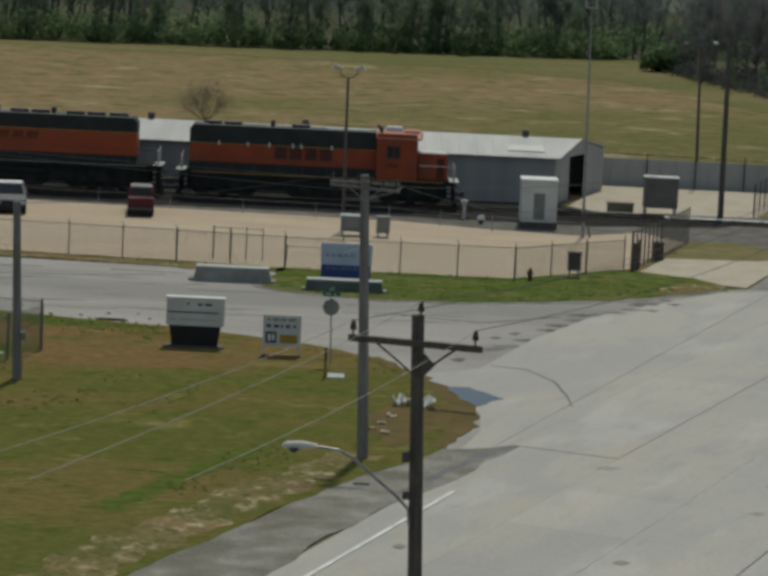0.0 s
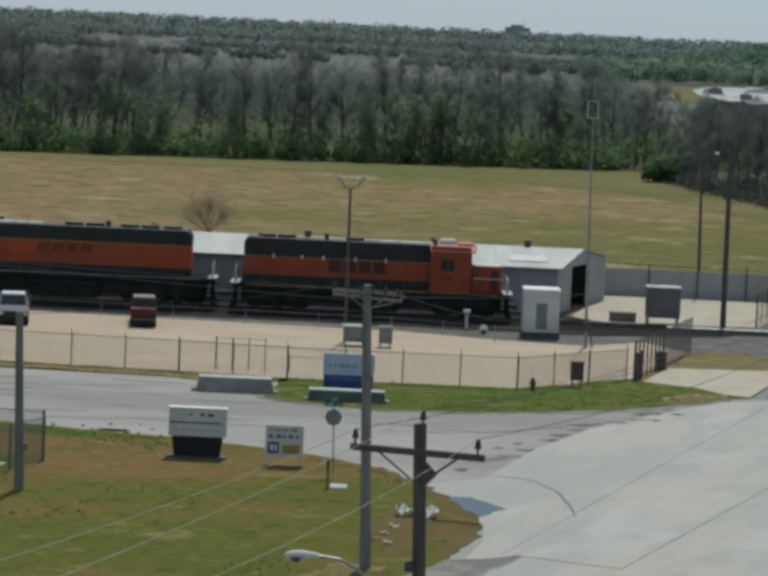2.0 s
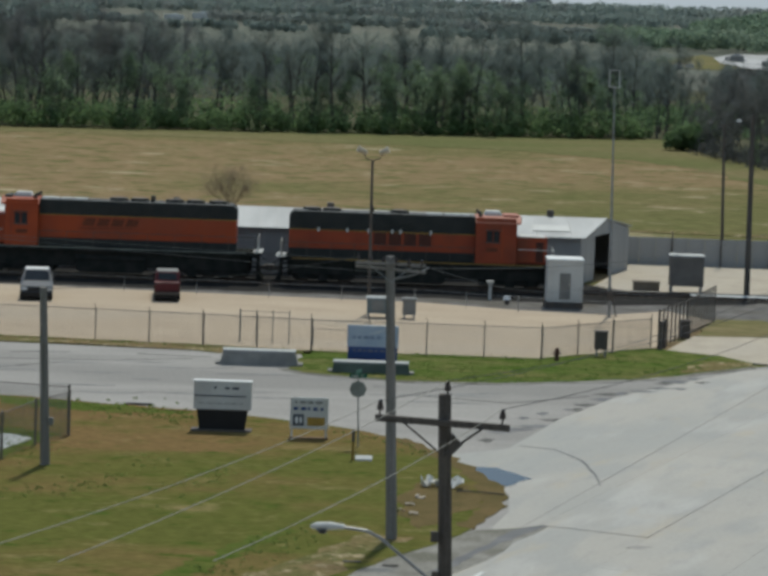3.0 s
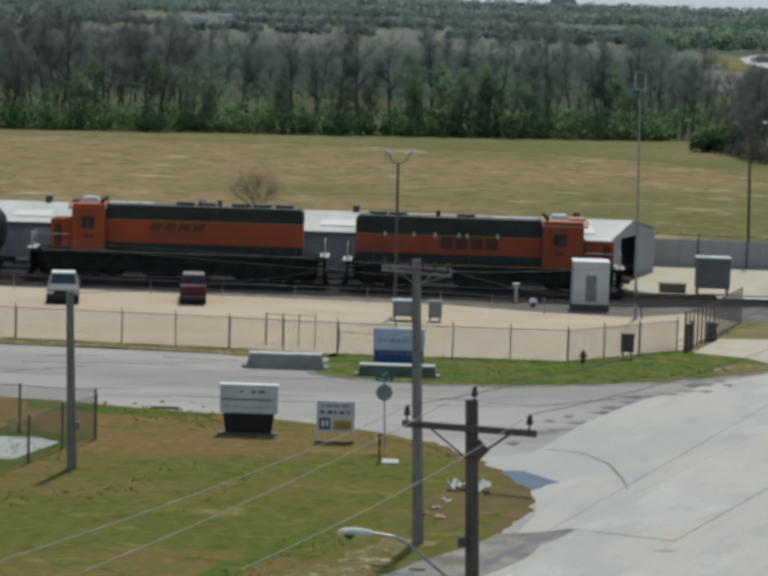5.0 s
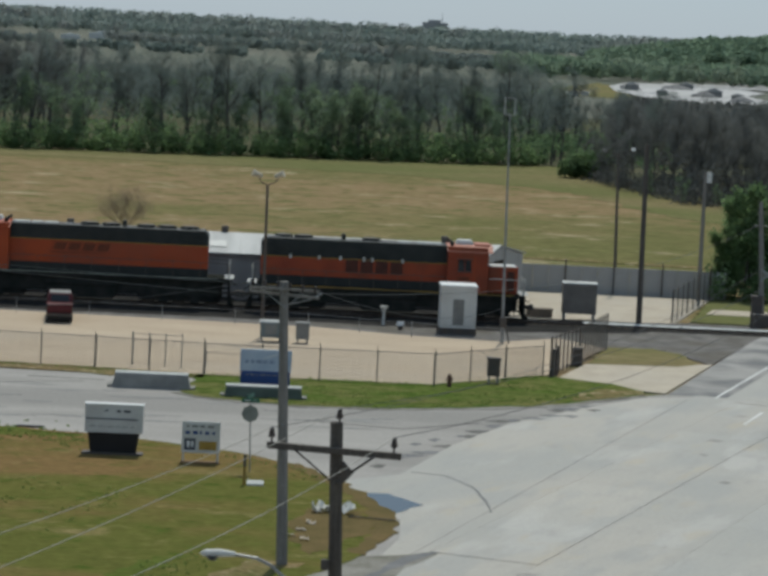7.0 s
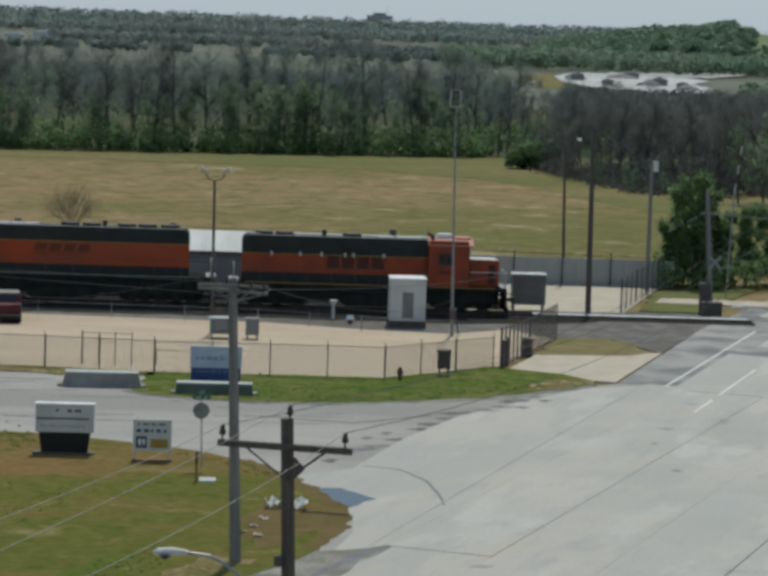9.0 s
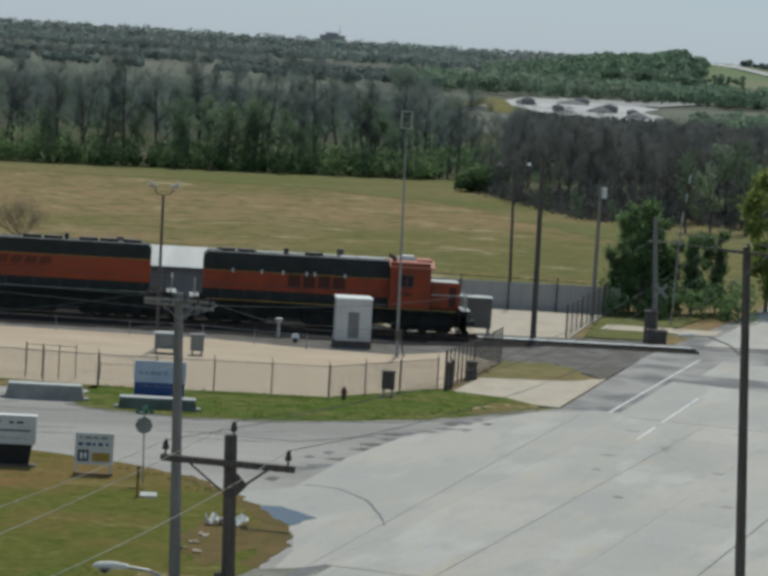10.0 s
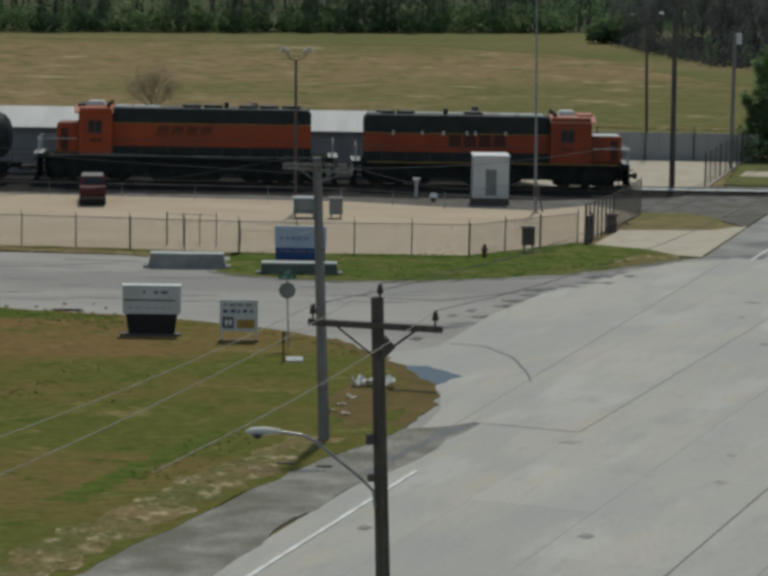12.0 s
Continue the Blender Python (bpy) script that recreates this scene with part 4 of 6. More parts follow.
def polar(az, d):
    return d * math.sin(radians(az)), d * math.cos(radians(az))


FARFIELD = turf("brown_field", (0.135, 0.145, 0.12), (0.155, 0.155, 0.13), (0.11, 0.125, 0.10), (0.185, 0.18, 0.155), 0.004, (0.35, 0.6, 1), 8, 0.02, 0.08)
sheet("ground_quarry_rim", [polar(5.5, 640), polar(18, 640), polar(18, 1520), polar(5.5, 1120)], 0.1, FARFIELD, "dull grassland round the distant quarry", category="field")
sheet("ground_quarry", [polar(7.25, 1080), polar(7.4, 980), polar(8.0, 900), polar(9.0, 860), polar(10.4, 850), polar(10.7, 930), polar(10.2, 1010), polar(10.6, 1090), polar(9.8, 1190), polar(8.6, 1200), polar(7.7, 1210)], 0.5, FARGROUND, "pale bare ground of a distant quarry yard", category="quarry")
sheet("ground_far_meadow", [polar(6.2, 880), polar(7.7, 860), polar(8.0, 1000), polar(7.0, 1150), polar(6.0, 950)], 0.3, MEADOW, "green meadow before the quarry", category="meadow")
sheet("ground_quarry_road", [polar(8.4, 1150), polar(10.6, 1150), polar(11.4, 1290), polar(16, 1330), polar(16, 1480), polar(11.3, 1420), polar(10, 1260), polar(8.4, 1215)], 0.8, FARGROUND, "pale haul road past the quarry", category="road")
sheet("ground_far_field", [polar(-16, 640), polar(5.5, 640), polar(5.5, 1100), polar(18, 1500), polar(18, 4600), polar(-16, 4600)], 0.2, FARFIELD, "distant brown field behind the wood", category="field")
for az, d, w, hgt, dep in ((-4.35, 1900, 14, 4, 9), (-3.62, 2000, 24, 6, 10), (-2.7, 1950, 12, 4, 9), (4.2, 1900, 16, 3, 9), (5.6, 1900, 18, 3, 9), (6.5, 870, 4, 1.6, 3), (6.75, 880, 3, 1.6, 3), (7.75, 1010, 5, 3.4, 4), (9.5, 960, 6, 3.4, 4), (8.4, 940, 4, 2.5, 3), (10.0, 930, 4, 2.5, 3), (8.9, 1100, 6, 3, 4)):
    x, y = polar(az, d)
    hut = empty("far_shed" if az < 7 else "quarry_shed", pose(x, y, 0.3, 0, 0, -az), "small pale building far away", "building", "far buildings")
    part("wall", box(-w / 2, -dep / 2, -1, w / 2, dep / 2, hgt * 0.65), GREYPAINT if az > 7 else OFFWHITE, hut)
    part("roof", profile([(-w / 2 - 0.3, hgt * 0.65), (w / 2 + 0.3, hgt * 0.65), (w / 2 + 0.3, hgt * 0.7), (0, hgt), (-w / 2 - 0.3, hgt * 0.7)], -dep / 2 - 0.3, dep / 2 + 0.3), WHITE if az < 7 else WALLMETAL, hut)
for az, d, w, hgt in ((7.7, 1030, 9, 4.5), (8.2, 960, 12, 3), (8.7, 1080, 14, 3.5), (9.3, 950, 10, 4), (9.9, 1040, 16, 3), (10.1, 900, 9, 3.5), (11.2, 1330, 14, 2.5)):
    x, y = polar(az, d)
    b = bmesh.new()
    r, n = random.Random(int(d)), 14
    ring = [[b.verts.new((x + w * f * math.cos(k * math.tau / n) * r.uniform(0.8, 1.2), y + w * f * math.sin(k * math.tau / n) * r.uniform(0.8, 1.2), z)) for k in range(n)] for f, z in ((0.5, 0.3), (0.36, hgt * 0.35), (0.08, hgt * 0.65))]
    for p, q in zip(ring, ring[1:]):
        for k in range(n):
            b.faces.new((p[k], p[(k + 1) % n], q[(k + 1) % n], q[k]))
    b.faces.new(ring[-1])
    tagged(new("mound", mesh("mound", b, DARKASPHALT if w % 4 else FARGROUND)), "dark stone mound in the distant quarry yard", "mound", "mounds in the quarry")
x, y = polar(3.45, 4200)
hall = empty("far_hall", pose(x, y, 0, 0, 0, -3.4), "long blocky building on the horizon", "building", "far buildings")
part("wall", box(-20, -8, 0, 20, 8, 32), WALLMETAL, hall)
part("roof", box(-11, -6, 32, 9, 6, 36), WALLMETAL, hall)
x, y = polar(3.6, 4000)
aerial = empty("far_mast", pose(x, y, 0), "thin radio mast on the horizon", "mast")
part("mast", rod((0, 0, 0), (0, 0, 46), 0.9, 0.3, 6), STEEL, aerial)


# ---- rolling stock ----
TRAVEL = [(0, -10.11), (0.5, -9.22), (1, -8.37), (1.5, -7.53), (2, -6.71), (2.5, -5.95), (3, -5.24), (3.5, -4.54), (4, -3.86), (4.5, -3.20), (5, -2.55), (5.5, -1.91), (6, -1.29), (6.5, -0.70),
          (7, -0.13), (7.5, 0.42), (8, 0.97), (8.5, 1.50), (9, 2.02), (9.5, 2.51), (10, 2.98), (10.5, 3.42), (11, 3.82), (11.5, 4.24), (12, 4.62)]
def travel(t):
    return float(np.interp(t, [a for a, _ in TRAVEL], [b for _, b in TRAVEL]))

moving, wheelsets = [], []


def fan(parent, x, z, r=0.62):
    f = part("roof_fan", rod((x, 0, z), (x, 0, z + 0.2), r, r * 0.97, 20), BLACK, parent, "round black roof fan")
    part("fan_guard", rod((x, 0, z + 0.2), (x, 0, z + 0.225), r * 0.82, r * 0.8, 20), DARKSTEEL, f)
    return f


def bogie(parent, x, axles, spacing):
    half = spacing * (axles - 1) / 2
    b = bmesh.new()
    for y in (-1.0, 1.0):
        profile([(x - half - 0.75, 0.62), (x - half - 0.5, 0.42), (x + half + 0.5, 0.42), (x + half + 0.75, 0.62), (x + half + 0.5, 0.98), (x - half - 0.5, 0.98)], y - 0.1, y + 0.1, 0.03, b)
        for k in range(axles):
            box(x - half + k * spacing - 0.22, y * 1.1 - 0.12, 0.32, x - half + k * spacing + 0.22, y * 1.1 + 0.12, 0.78, 0.03, b)
    box(x - half - 0.6, -0.62, 0.22, x + half + 0.6, 0.62, 0.95, 0.05, b)
    for y in (-1.12, 1.12):
        for k in range(axles - 1):
            c = x - half + (k + 0.5) * spacing
            box(c - 0.3, y - 0.1, 0.2, c + 0.3, y + 0.1, 0.62, 0.03, b)
            for e in (-0.24, 0.0, 0.24):
                rod((c + e, y, 0.6), (c + e, y, 1.0), 0.1, 0.1, 8, b)
        rod((x - half - 0.7, y, 0.36), (x + half + 0.7, y, 0.36), 0.05, 0.05, 6, b)
    truck = part("truck", b, GRIME, parent, "grimy cast truck frame")
    for k in range(axles):
        w = rod((0, -0.8, 0), (0, 0.8, 0), 0.09, 0.09, 10)
        for y in (-0.72, 0.72):
            rod((0, y - 0.06, 0), (0, y + 0.06, 0), 0.5, 0.5, 22, w)
            rod((0, y - 0.08, 0), (0, y + 0.08, 0), 0.2, 0.2, 12, w)
            for a in range(4):
                rod((0.3 * math.cos(a * 1.57), y - 0.075, 0.3 * math.sin(a * 1.57)), (0.3 * math.cos(a * 1.57), y + 0.075, 0.3 * math.sin(a * 1.57)), 0.06, 0.06, 6, w)
        o = part("wheelset", w, RAIL, truck, at=pose(x - half + k * spacing, 0, 0.5))
        wheelsets.append((o, x - half + k * spacing, 0.5))
    return truck


def locomotive(length, flip, deck, split, orange_low, roof, hood, cab, nose, nose_top, cab_top, axles, fans, label, old):
    """A road-switcher locomotive: x along it from its rear coupler, z above the rail. flip turns its nose to -x."""
    loco = empty("locomotive", pose(0, TRACK_Y, RAIL_Z), label, "locomotive", "locomotives of the train")
    sx = -1 if flip else 1

    def bx(x0, y0, z0, x1, y1, z1, bevel=0.0, bm=None, top=None):
        a, b = sorted((sx * x0, sx * x1))
        return box(a, y0, z0, b, y1, z1, bevel, bm, top)

    def pf(pts, y0, y1, bevel=0.0, bm=None):
        return profile([(sx * x, z) for x, z in pts], y0, y1, bevel, bm)

    w = 0.95
    # frame, deck and sill
    b = bx(0.75, -1.5, deck - 0.28, length - 0.75, 1.5, deck, 0.02)
    # This deep box closes pale gaps below the deck, in place of shade.
    bx(1.2, -1.25, 0.62, length - 1.2, 1.25, deck - 0.28, 0.03, b)
    frame_part = part("underframe", b, GRIME, loco, "black underframe with walkway")
    for y in (-1.515, 1.515):
        part("sill_stripe", bx(1.5, y - 0.01, deck - 0.08, length - 1.5, y + 0.01, deck - 0.01), SILLPAINT if not old else YELLOW, frame_part, "dull pale stripe on the walkway edge")
    # hood
    h0, h1 = hood
    part("hood_sill", bx(h0, -w - 0.01, deck, h1, w + 0.01, orange_low, 0.02), BLACK, loco, "black lower hood panel")
    low = part("hood_side", bx(h0, -w, orange_low, h1, w, split, 0.015), RED if old else ORANGE, loco, "orange-red painted hood side")
    b = pf([(h0, split), (h1, split), (h1, roof - 0.12), (h1, roof), (h0 + 0.25, roof), (h0, roof - 0.28)], -w - 0.02, w + 0.02, 0.05)
    top = part("hood_top", b, BLACK, loco, "black painted hood top")
    for y in (-w - 0.025, w + 0.025):
        part("hood_line", bx(h0 + 0.02, y - 0.01, split - 0.05, h1, y + 0.01, split + 0.01), YELLOW, low, "thin yellow line")
        for k in range(9):
            x = h0 + 0.9 + k * (h1 - h0 - 1.8) / 8
            part("hood_door", bx(x - 0.42, y - 0.012, orange_low + 0.05, x + 0.42, y + 0.012, split - 0.12, 0.01), RED if old else ORANGE, low) if k in (1, 2, 7) else None
            part("door_latch", bx(x - 0.03, y * 1.0 - 0.03, deck + 0.95, x + 0.03, y + 0.03, deck + 1.05), DARKSTEEL, low)
        for x in (h0 + 0.35, h0 + 0.42 * (h1 - h0), h0 + 0.55 * (h1 - h0)):
            g = bx(x, y - 0.02, split + 0.16, x + 1.5, y + 0.02, roof - 0.2)
            for j in range(7):
                bx(x + 0.05, y - 0.035, split + 0.2 + j * 0.07, x + 1.45, y + 0.035, split + 0.225 + j * 0.07, bm=g)
            part("intake_grille", g, BLACK, top, "black louvred grille")
    for f in fans:
        fan(top, sx * (h0 + f * (h1 - h0)), roof)
    for f, wide in (((0.06, 0.5), (0.775, 0.5), (0.90, 0.8)) if old else ((0.80, 0.45), (0.87, 0.35), (0.95, 0.55))):
        x = h0 + f * (h1 - h0)
        part("roof_hatch", bx(x - wide, -0.6, roof, x + wide, 0.6, roof + 0.1, 0.03), PALECONC if f > 0.7 else GREYPAINT, top, "pale grey roof hatch")
    x = h0 + (0.44 if old else 0.43) * (h1 - h0)
    part("exhaust_stack", bx(x - 0.14, -0.3, roof, x + 0.14, 0.3, roof + 0.4, 0.03), BLACK, top, "black exhaust stack")
    # The sunlit line on the black roof is put in as grey strips.
    for y in (-0.72, 0.72):
        part("roof_edge", bx(h0 + 0.3, y - 0.16, roof, h1 - 0.1, y + 0.16, roof + 0.03, 0.01), GREYPAINT, top, "hood roof edge, greyed to hold its sunlit line")
    if old:
        for x in (3.2, 5.1, 6.5, 8.05, 8.6, 10.6):
            part("hood_fitting", bx(x - 0.08, -w - 0.14, split - 0.12, x + 0.08, -w - 0.02, split + 0.16, 0.03), RAILPAINT, low, "small pale fitting on the hood")
    # plain bars in place of the railway's marking
    l0, l1 = (0.5, 0.79) if flip else (0.45, 0.77)
    zc = orange_low + (0.72 if flip else 0.62) * (split - orange_low)
    hh = 0.25 if flip else 0.42
    n = 4
    lean = -0.18 if flip else 0.0
    for k in range(n):
        a = h0 + (h1 - h0) * (l0 + (l1 - l0) * (k + 0.08) / n)
        e = h0 + (h1 - h0) * (l0 + (l1 - l0) * (k + 0.90) / n)
        for y in (-w - 0.012, w + 0.012):
            part("marking_block", pf([(a, zc - hh), (e, zc - hh), (e + lean, zc + hh), (a + lean, zc + hh)], y - 0.006, y + 0.006), LOGO if not flip else MARKING, low, "dark brown marking block")
    if flip:
        for y in (-w - 0.012, w + 0.012):
            part("marking_stroke", pf([(h0 + 0.53 * (h1 - h0), zc - hh - 0.12), (h0 + 0.82 * (h1 - h0), zc - hh - 0.22), (h0 + 0.82 * (h1 - h0), zc - hh - 0.15), (h0 + 0.53 * (h1 - h0), zc - hh - 0.08)], y - 0.006, y + 0.006), MARKING, low, "thin dark stroke under the marking")
    # cab
    c0, c1 = cab
    b = pf([(c0, deck), (c1, deck), (c1, cab_top - 0.5), (c1 - 0.08, cab_top - 0.32), (c1 - 0.08, cab_top - 0.06), (c0, cab_top - 0.06)], -1.5, 1.5, 0.05)
    cabin = part("cab", b, RED if old else ORANGE, loco, "orange-red cab")
    rf = bmesh.new()
    prof = [(-1.56, cab_top - 0.34), (-1.0, cab_top - 0.02), (0, cab_top + 0.06), (1.0, cab_top - 0.02), (1.56, cab_top - 0.34)]
    r = [[rf.verts.new((sx * x, y, z + dz)) for y, z in prof for dz in (0,)] for x, dz in ((c0 - 0.05, 0), (c1 + 0.25, 0))]
    r2 = [[rf.verts.new((sx * x, y, z - 0.09)) for y, z in prof] for x in (c0 - 0.05, c1 + 0.25)]
    for k in range(4):
        rf.faces.new((r[0][k], r[0][k + 1], r[1][k + 1], r[1][k]))
        rf.faces.new((r2[0][k], r2[1][k], r2[1][k + 1], r2[0][k + 1]))
        for e in (0, 1):
            rf.faces.new((r[e][k], r2[e][k], r2[e][k + 1], r[e][k + 1]))
    for k in (0, 4):
        rf.faces.new((r[0][k], r[1][k], r2[1][k], r2[0][k]))
    part("cab_roof", rf, PINK if old else ORANGE, cabin, "faded orange cab roof")
    part("air_conditioner", bx(c0 + 0.5, -0.55, cab_top, c0 + 1.75, 0.55, cab_top + 0.32, 0.08, top=(0.15, 0.1)), OFFWHITE, cabin, "white rooftop air conditioner")
    part("horn", rod((sx * (c0 + 0.1), 0.5, cab_top + 0.05), (sx * (c0 + 0.1), 0.5, cab_top + 0.35), 0.06, 0.1, 8), DARKSTEEL, cabin)
    part("headlight_box", bx(c1 - 0.1, -0.75, cab_top - 0.36, c1 + 0.32, 0.75, cab_top - 0.04, 0.04), LOGO if old else ORANGE, cabin, "number board and headlight housing")
    for y in (-1.51, 1.51):
        part("side_window", bx(c0 + 0.7, y - 0.012, deck + 1.45, c0 + 1.1, y + 0.012, deck + 2.15, 0.01), DARKGLASS, cabin, "dark side window")
        part("side_window", bx(c0 + 1.16, y - 0.012, deck + 1.45, c0 + 1.55, y + 0.012, deck + 2.15, 0.01), DARKGLASS, cabin, "dark side window")
        part("window_frame", bx(c0 + 0.64, y - 0.03, deck + 1.36, c0 + 1.61, y + 0.03, deck + 1.43), DARKSTEEL, cabin)
        part("window_visor", bx(c0 + 0.6, y - 0.12, deck + 2.2, c0 + 1.65, y + 0.12, deck + 2.24), DARKSTEEL, cabin)
        part("cab_door", bx(c0 + 0.02, y * 0.99 - 0.03, deck + 0.05, c0 + 0.44, y * 0.99 + 0.03, deck + 2.0, 0.01), RED if old else ORANGE, cabin)
        part("number_panel", bx(c0 + 0.7, y - 0.008, deck + 0.8, c0 + 1.45, y + 0.008, deck + 1.05), MARKING, cabin, "dull number panel on the cab side")
        part("cab_post", bx(c0 + 1.72, y - 0.02, deck + 0.1, c0 + 1.8, y + 0.02, cab_top - 0.5), ORANGE if old else RED, cabin)
    for y in (-1.0, -0.45, 0.45, 1.0):
        part("roof_antenna", bx(c0 + 0.15, y - 0.06, cab_top - 0.05, c0 + 0.4, y + 0.06, cab_top + 0.2, 0.03), BLACK, cabin)
    part("roof_rack", bx(c0 + 1.8, -0.9, cab_top - 0.02, c1 + 0.1, 0.9, cab_top + 0.12, 0.03), BLACK if not old else PINK, cabin, "dark panel on the cab roof")
    for y in (-0.7, 0.7):
        part("windscreen", bx(c1 - 0.02, y - 0.45, deck + 1.75, c1 + 0.015, y + 0.45, cab_top - 0.52), DARKGLASS, cabin, "dark windscreen")
    # nose
    part("nose", bx(c1, -w, deck, nose, w, nose_top, 0.09), RED if old else ORANGE, loco, "short orange-red nose")
    part("nose_cap", bx(c1, -w + 0.05, nose_top, nose - 0.12, w - 0.05, nose_top + 0.035, 0.01), OFFWHITE if old else RED, loco)
    for y in (-w - 0.01, w + 0.01):
        part("nose_door", bx(nose - 0.75, y - 0.012, deck + 0.15, nose - 0.25, y + 0.012, nose_top - 0.3, 0.01), LOGO, loco)
    for y in (-0.35, 0.35):
        part("ditch_light", rod((sx * nose, y, deck + 0.35), (sx * (nose + 0.06), y, deck + 0.35), 0.11, 0.11, 10), LAMPGLASS, loco)
    # ends: pilots, couplers, steps
    for x0, s in ((0.75, -1), (length - 0.75, 1)):
        p = bx(x0 - 0.06, -1.45, 0.2, x0 + 0.06, 1.45, deck - 0.1, 0.02)
        pilot = part("pilot_plate", p, GRIME, loco, "black end plate")
        part("plough", pf([(x0, 0.12), (x0 + s * 0.35, 0.14), (x0, 0.75)], -1.3, 1.3), GRIME, pilot)
        k = bx(min(x0, x0 + s * 0.7), -0.13, 0.72, max(x0, x0 + s * 0.7), 0.13, 0.98, 0.03)
        bx(x0 + s * 0.6 - 0.14, -0.2, 0.66, x0 + s * 0.6 + 0.14, 0.2, 1.06, 0.05, k)
        part("coupler", k, DARKSTEEL, pilot, "rusty knuckle coupler")
        part("air_hose", tube([(sx * (x0 + s * 0.08), -0.4, 0.75), (sx * (x0 + s * 0.3), -0.42, 0.5), (sx * (x0 + s * 0.5), -0.35, 0.42)], 0.03, 6), RUBBER, pilot)
        for y in (-1.35, 1.35):
            st = bmesh.new()
            for j in range(4):
                bx(x0 - s * 0.65, y - 0.22, 0.35 + j * 0.32, x0 - s * 0.05, y + 0.22, 0.39 + j * 0.32, bm=st)
            for e in (-0.65, -0.05):
                bx(x0 + s * e - 0.02, y - 0.22, 0.3, x0 + s * e + 0.02, y + 0.22, deck - 0.05, bm=st)
            part("steps", st, GRIME, pilot, "boarding steps")
            part("grab_rail", tube([(sx * (x0 - s * 0.02), y, 0.6), (sx * (x0 - s * 0.02), y, deck + 1.0)], 0.032, 6), RAILPAINT, pilot, "pale grab rail")
        part("end_railing", tube([(sx * x0, -1.4, deck + 1.0), (sx * x0, -0.4, deck + 1.0), (sx * x0, -0.4, deck), ], 0.032, 6), RAILPAINT, pilot)
        for y in (-1.1, -0.8):
            part("rail_post", rod((sx * x0, y, deck - 0.05), (sx * x0, y, deck + 1.0), 0.028, 0.028, 6), RAILPAINT, pilot)
        part("end_chain", tube([(sx * x0, -0.4, deck + 0.9), (sx * x0, 0, deck + 0.72), (sx * x0, 0.4, deck + 0.9)], 0.02, 6), RAILPAINT, pilot)
        part("walkway_plate", bx(x0 - 0.3, -1.45, deck + 0.002, x0 + 0.3, 1.45, deck + 0.022), PALECONC, pilot, "pale worn end platform")
        part("mu_hose", tube([(sx * (x0 + s * 0.06), 0.55, deck - 0.2), (sx * (x0 + s * 0.3), 0.6, deck - 0.55), (sx * (x0 + s * 0.55), 0.5, deck - 0.6)], 0.035, 6), RUBBER, pilot)
        part("end_railing", tube([(sx * x0, 1.4, deck + 1.0), (sx * x0, 0.4, deck + 1.0), (sx * x0, 0.4, deck)], 0.032, 6), RAILPAINT, pilot)
    for y in (-1.46, 1.46):
        rail_part = part("handrail", tube([(sx * 0.9, y, deck + 1.0), (sx * c0, y, deck + 1.0)], 0.02, 6), DARKSTEEL, loco, "long side handrail")
        for k in range(9):
            x = 0.9 + k * (c0 - 1.0) / 8
            part("stanchion", rod((sx * x, y, deck), (sx * x, y, deck + 1.0), 0.018, 0.018, 6), DARKSTEEL, rail_part)
        part("handrail", tube([(sx * (c1 + 0.1), y, deck + 1.0), (sx * (length - 0.75), y, deck + 1.0)], 0.028, 6), RAILPAINT, loco)
    # tank, air reservoirs, trucks
    mid = length / 2
    tl = 2.3 if axles == 3 else 1.9
    part("fuel_tank", pf([(mid - tl, 0.45), (mid - tl + 0.3, 0.28), (mid + tl - 0.3, 0.28), (mid + tl, 0.45), (mid + tl, 1.3), (mid - tl, 1.3)], -1.42, 1.42, 0.06), GRIME, loco, "black fuel tank")
    for y in (-1.3, 1.3):
        part("air_reservoir", rod((sx * (mid - tl), y, 1.2), (sx * (mid + tl), y, 1.2), 0.19, 0.19, 12), GRIME, loco)
    reach = length / 2 - (4.0 if axles == 3 else 3.6)
    for x in (mid - reach, mid + reach):
        bogie(loco, sx * x, axles, 2.05 if axles == 3 else 2.75)
    return loco


rear = locomotive(20.8, True, 1.92, 3.98, 2.45, 4.94, (2.2, 15.2), (15.2, 17.4), 18.85, 3.88, 5.02, 3, (0.1, 0.215, 0.32, 0.497, 0.605), "orange and black diesel locomotive, nose trailing, cab by a tank car", False)
lead = locomotive(19.5, False, 1.74, 3.58, 2.33, 4.75, (1.25, 13.55), (13.55, 16.25), 18.3, 3.52, 4.82, 2, (0.118, 0.226, 0.59), "faded orange-red and black diesel locomotive leading the train", True)
moving += [(rear, -1.30), (lead, -1.30)]


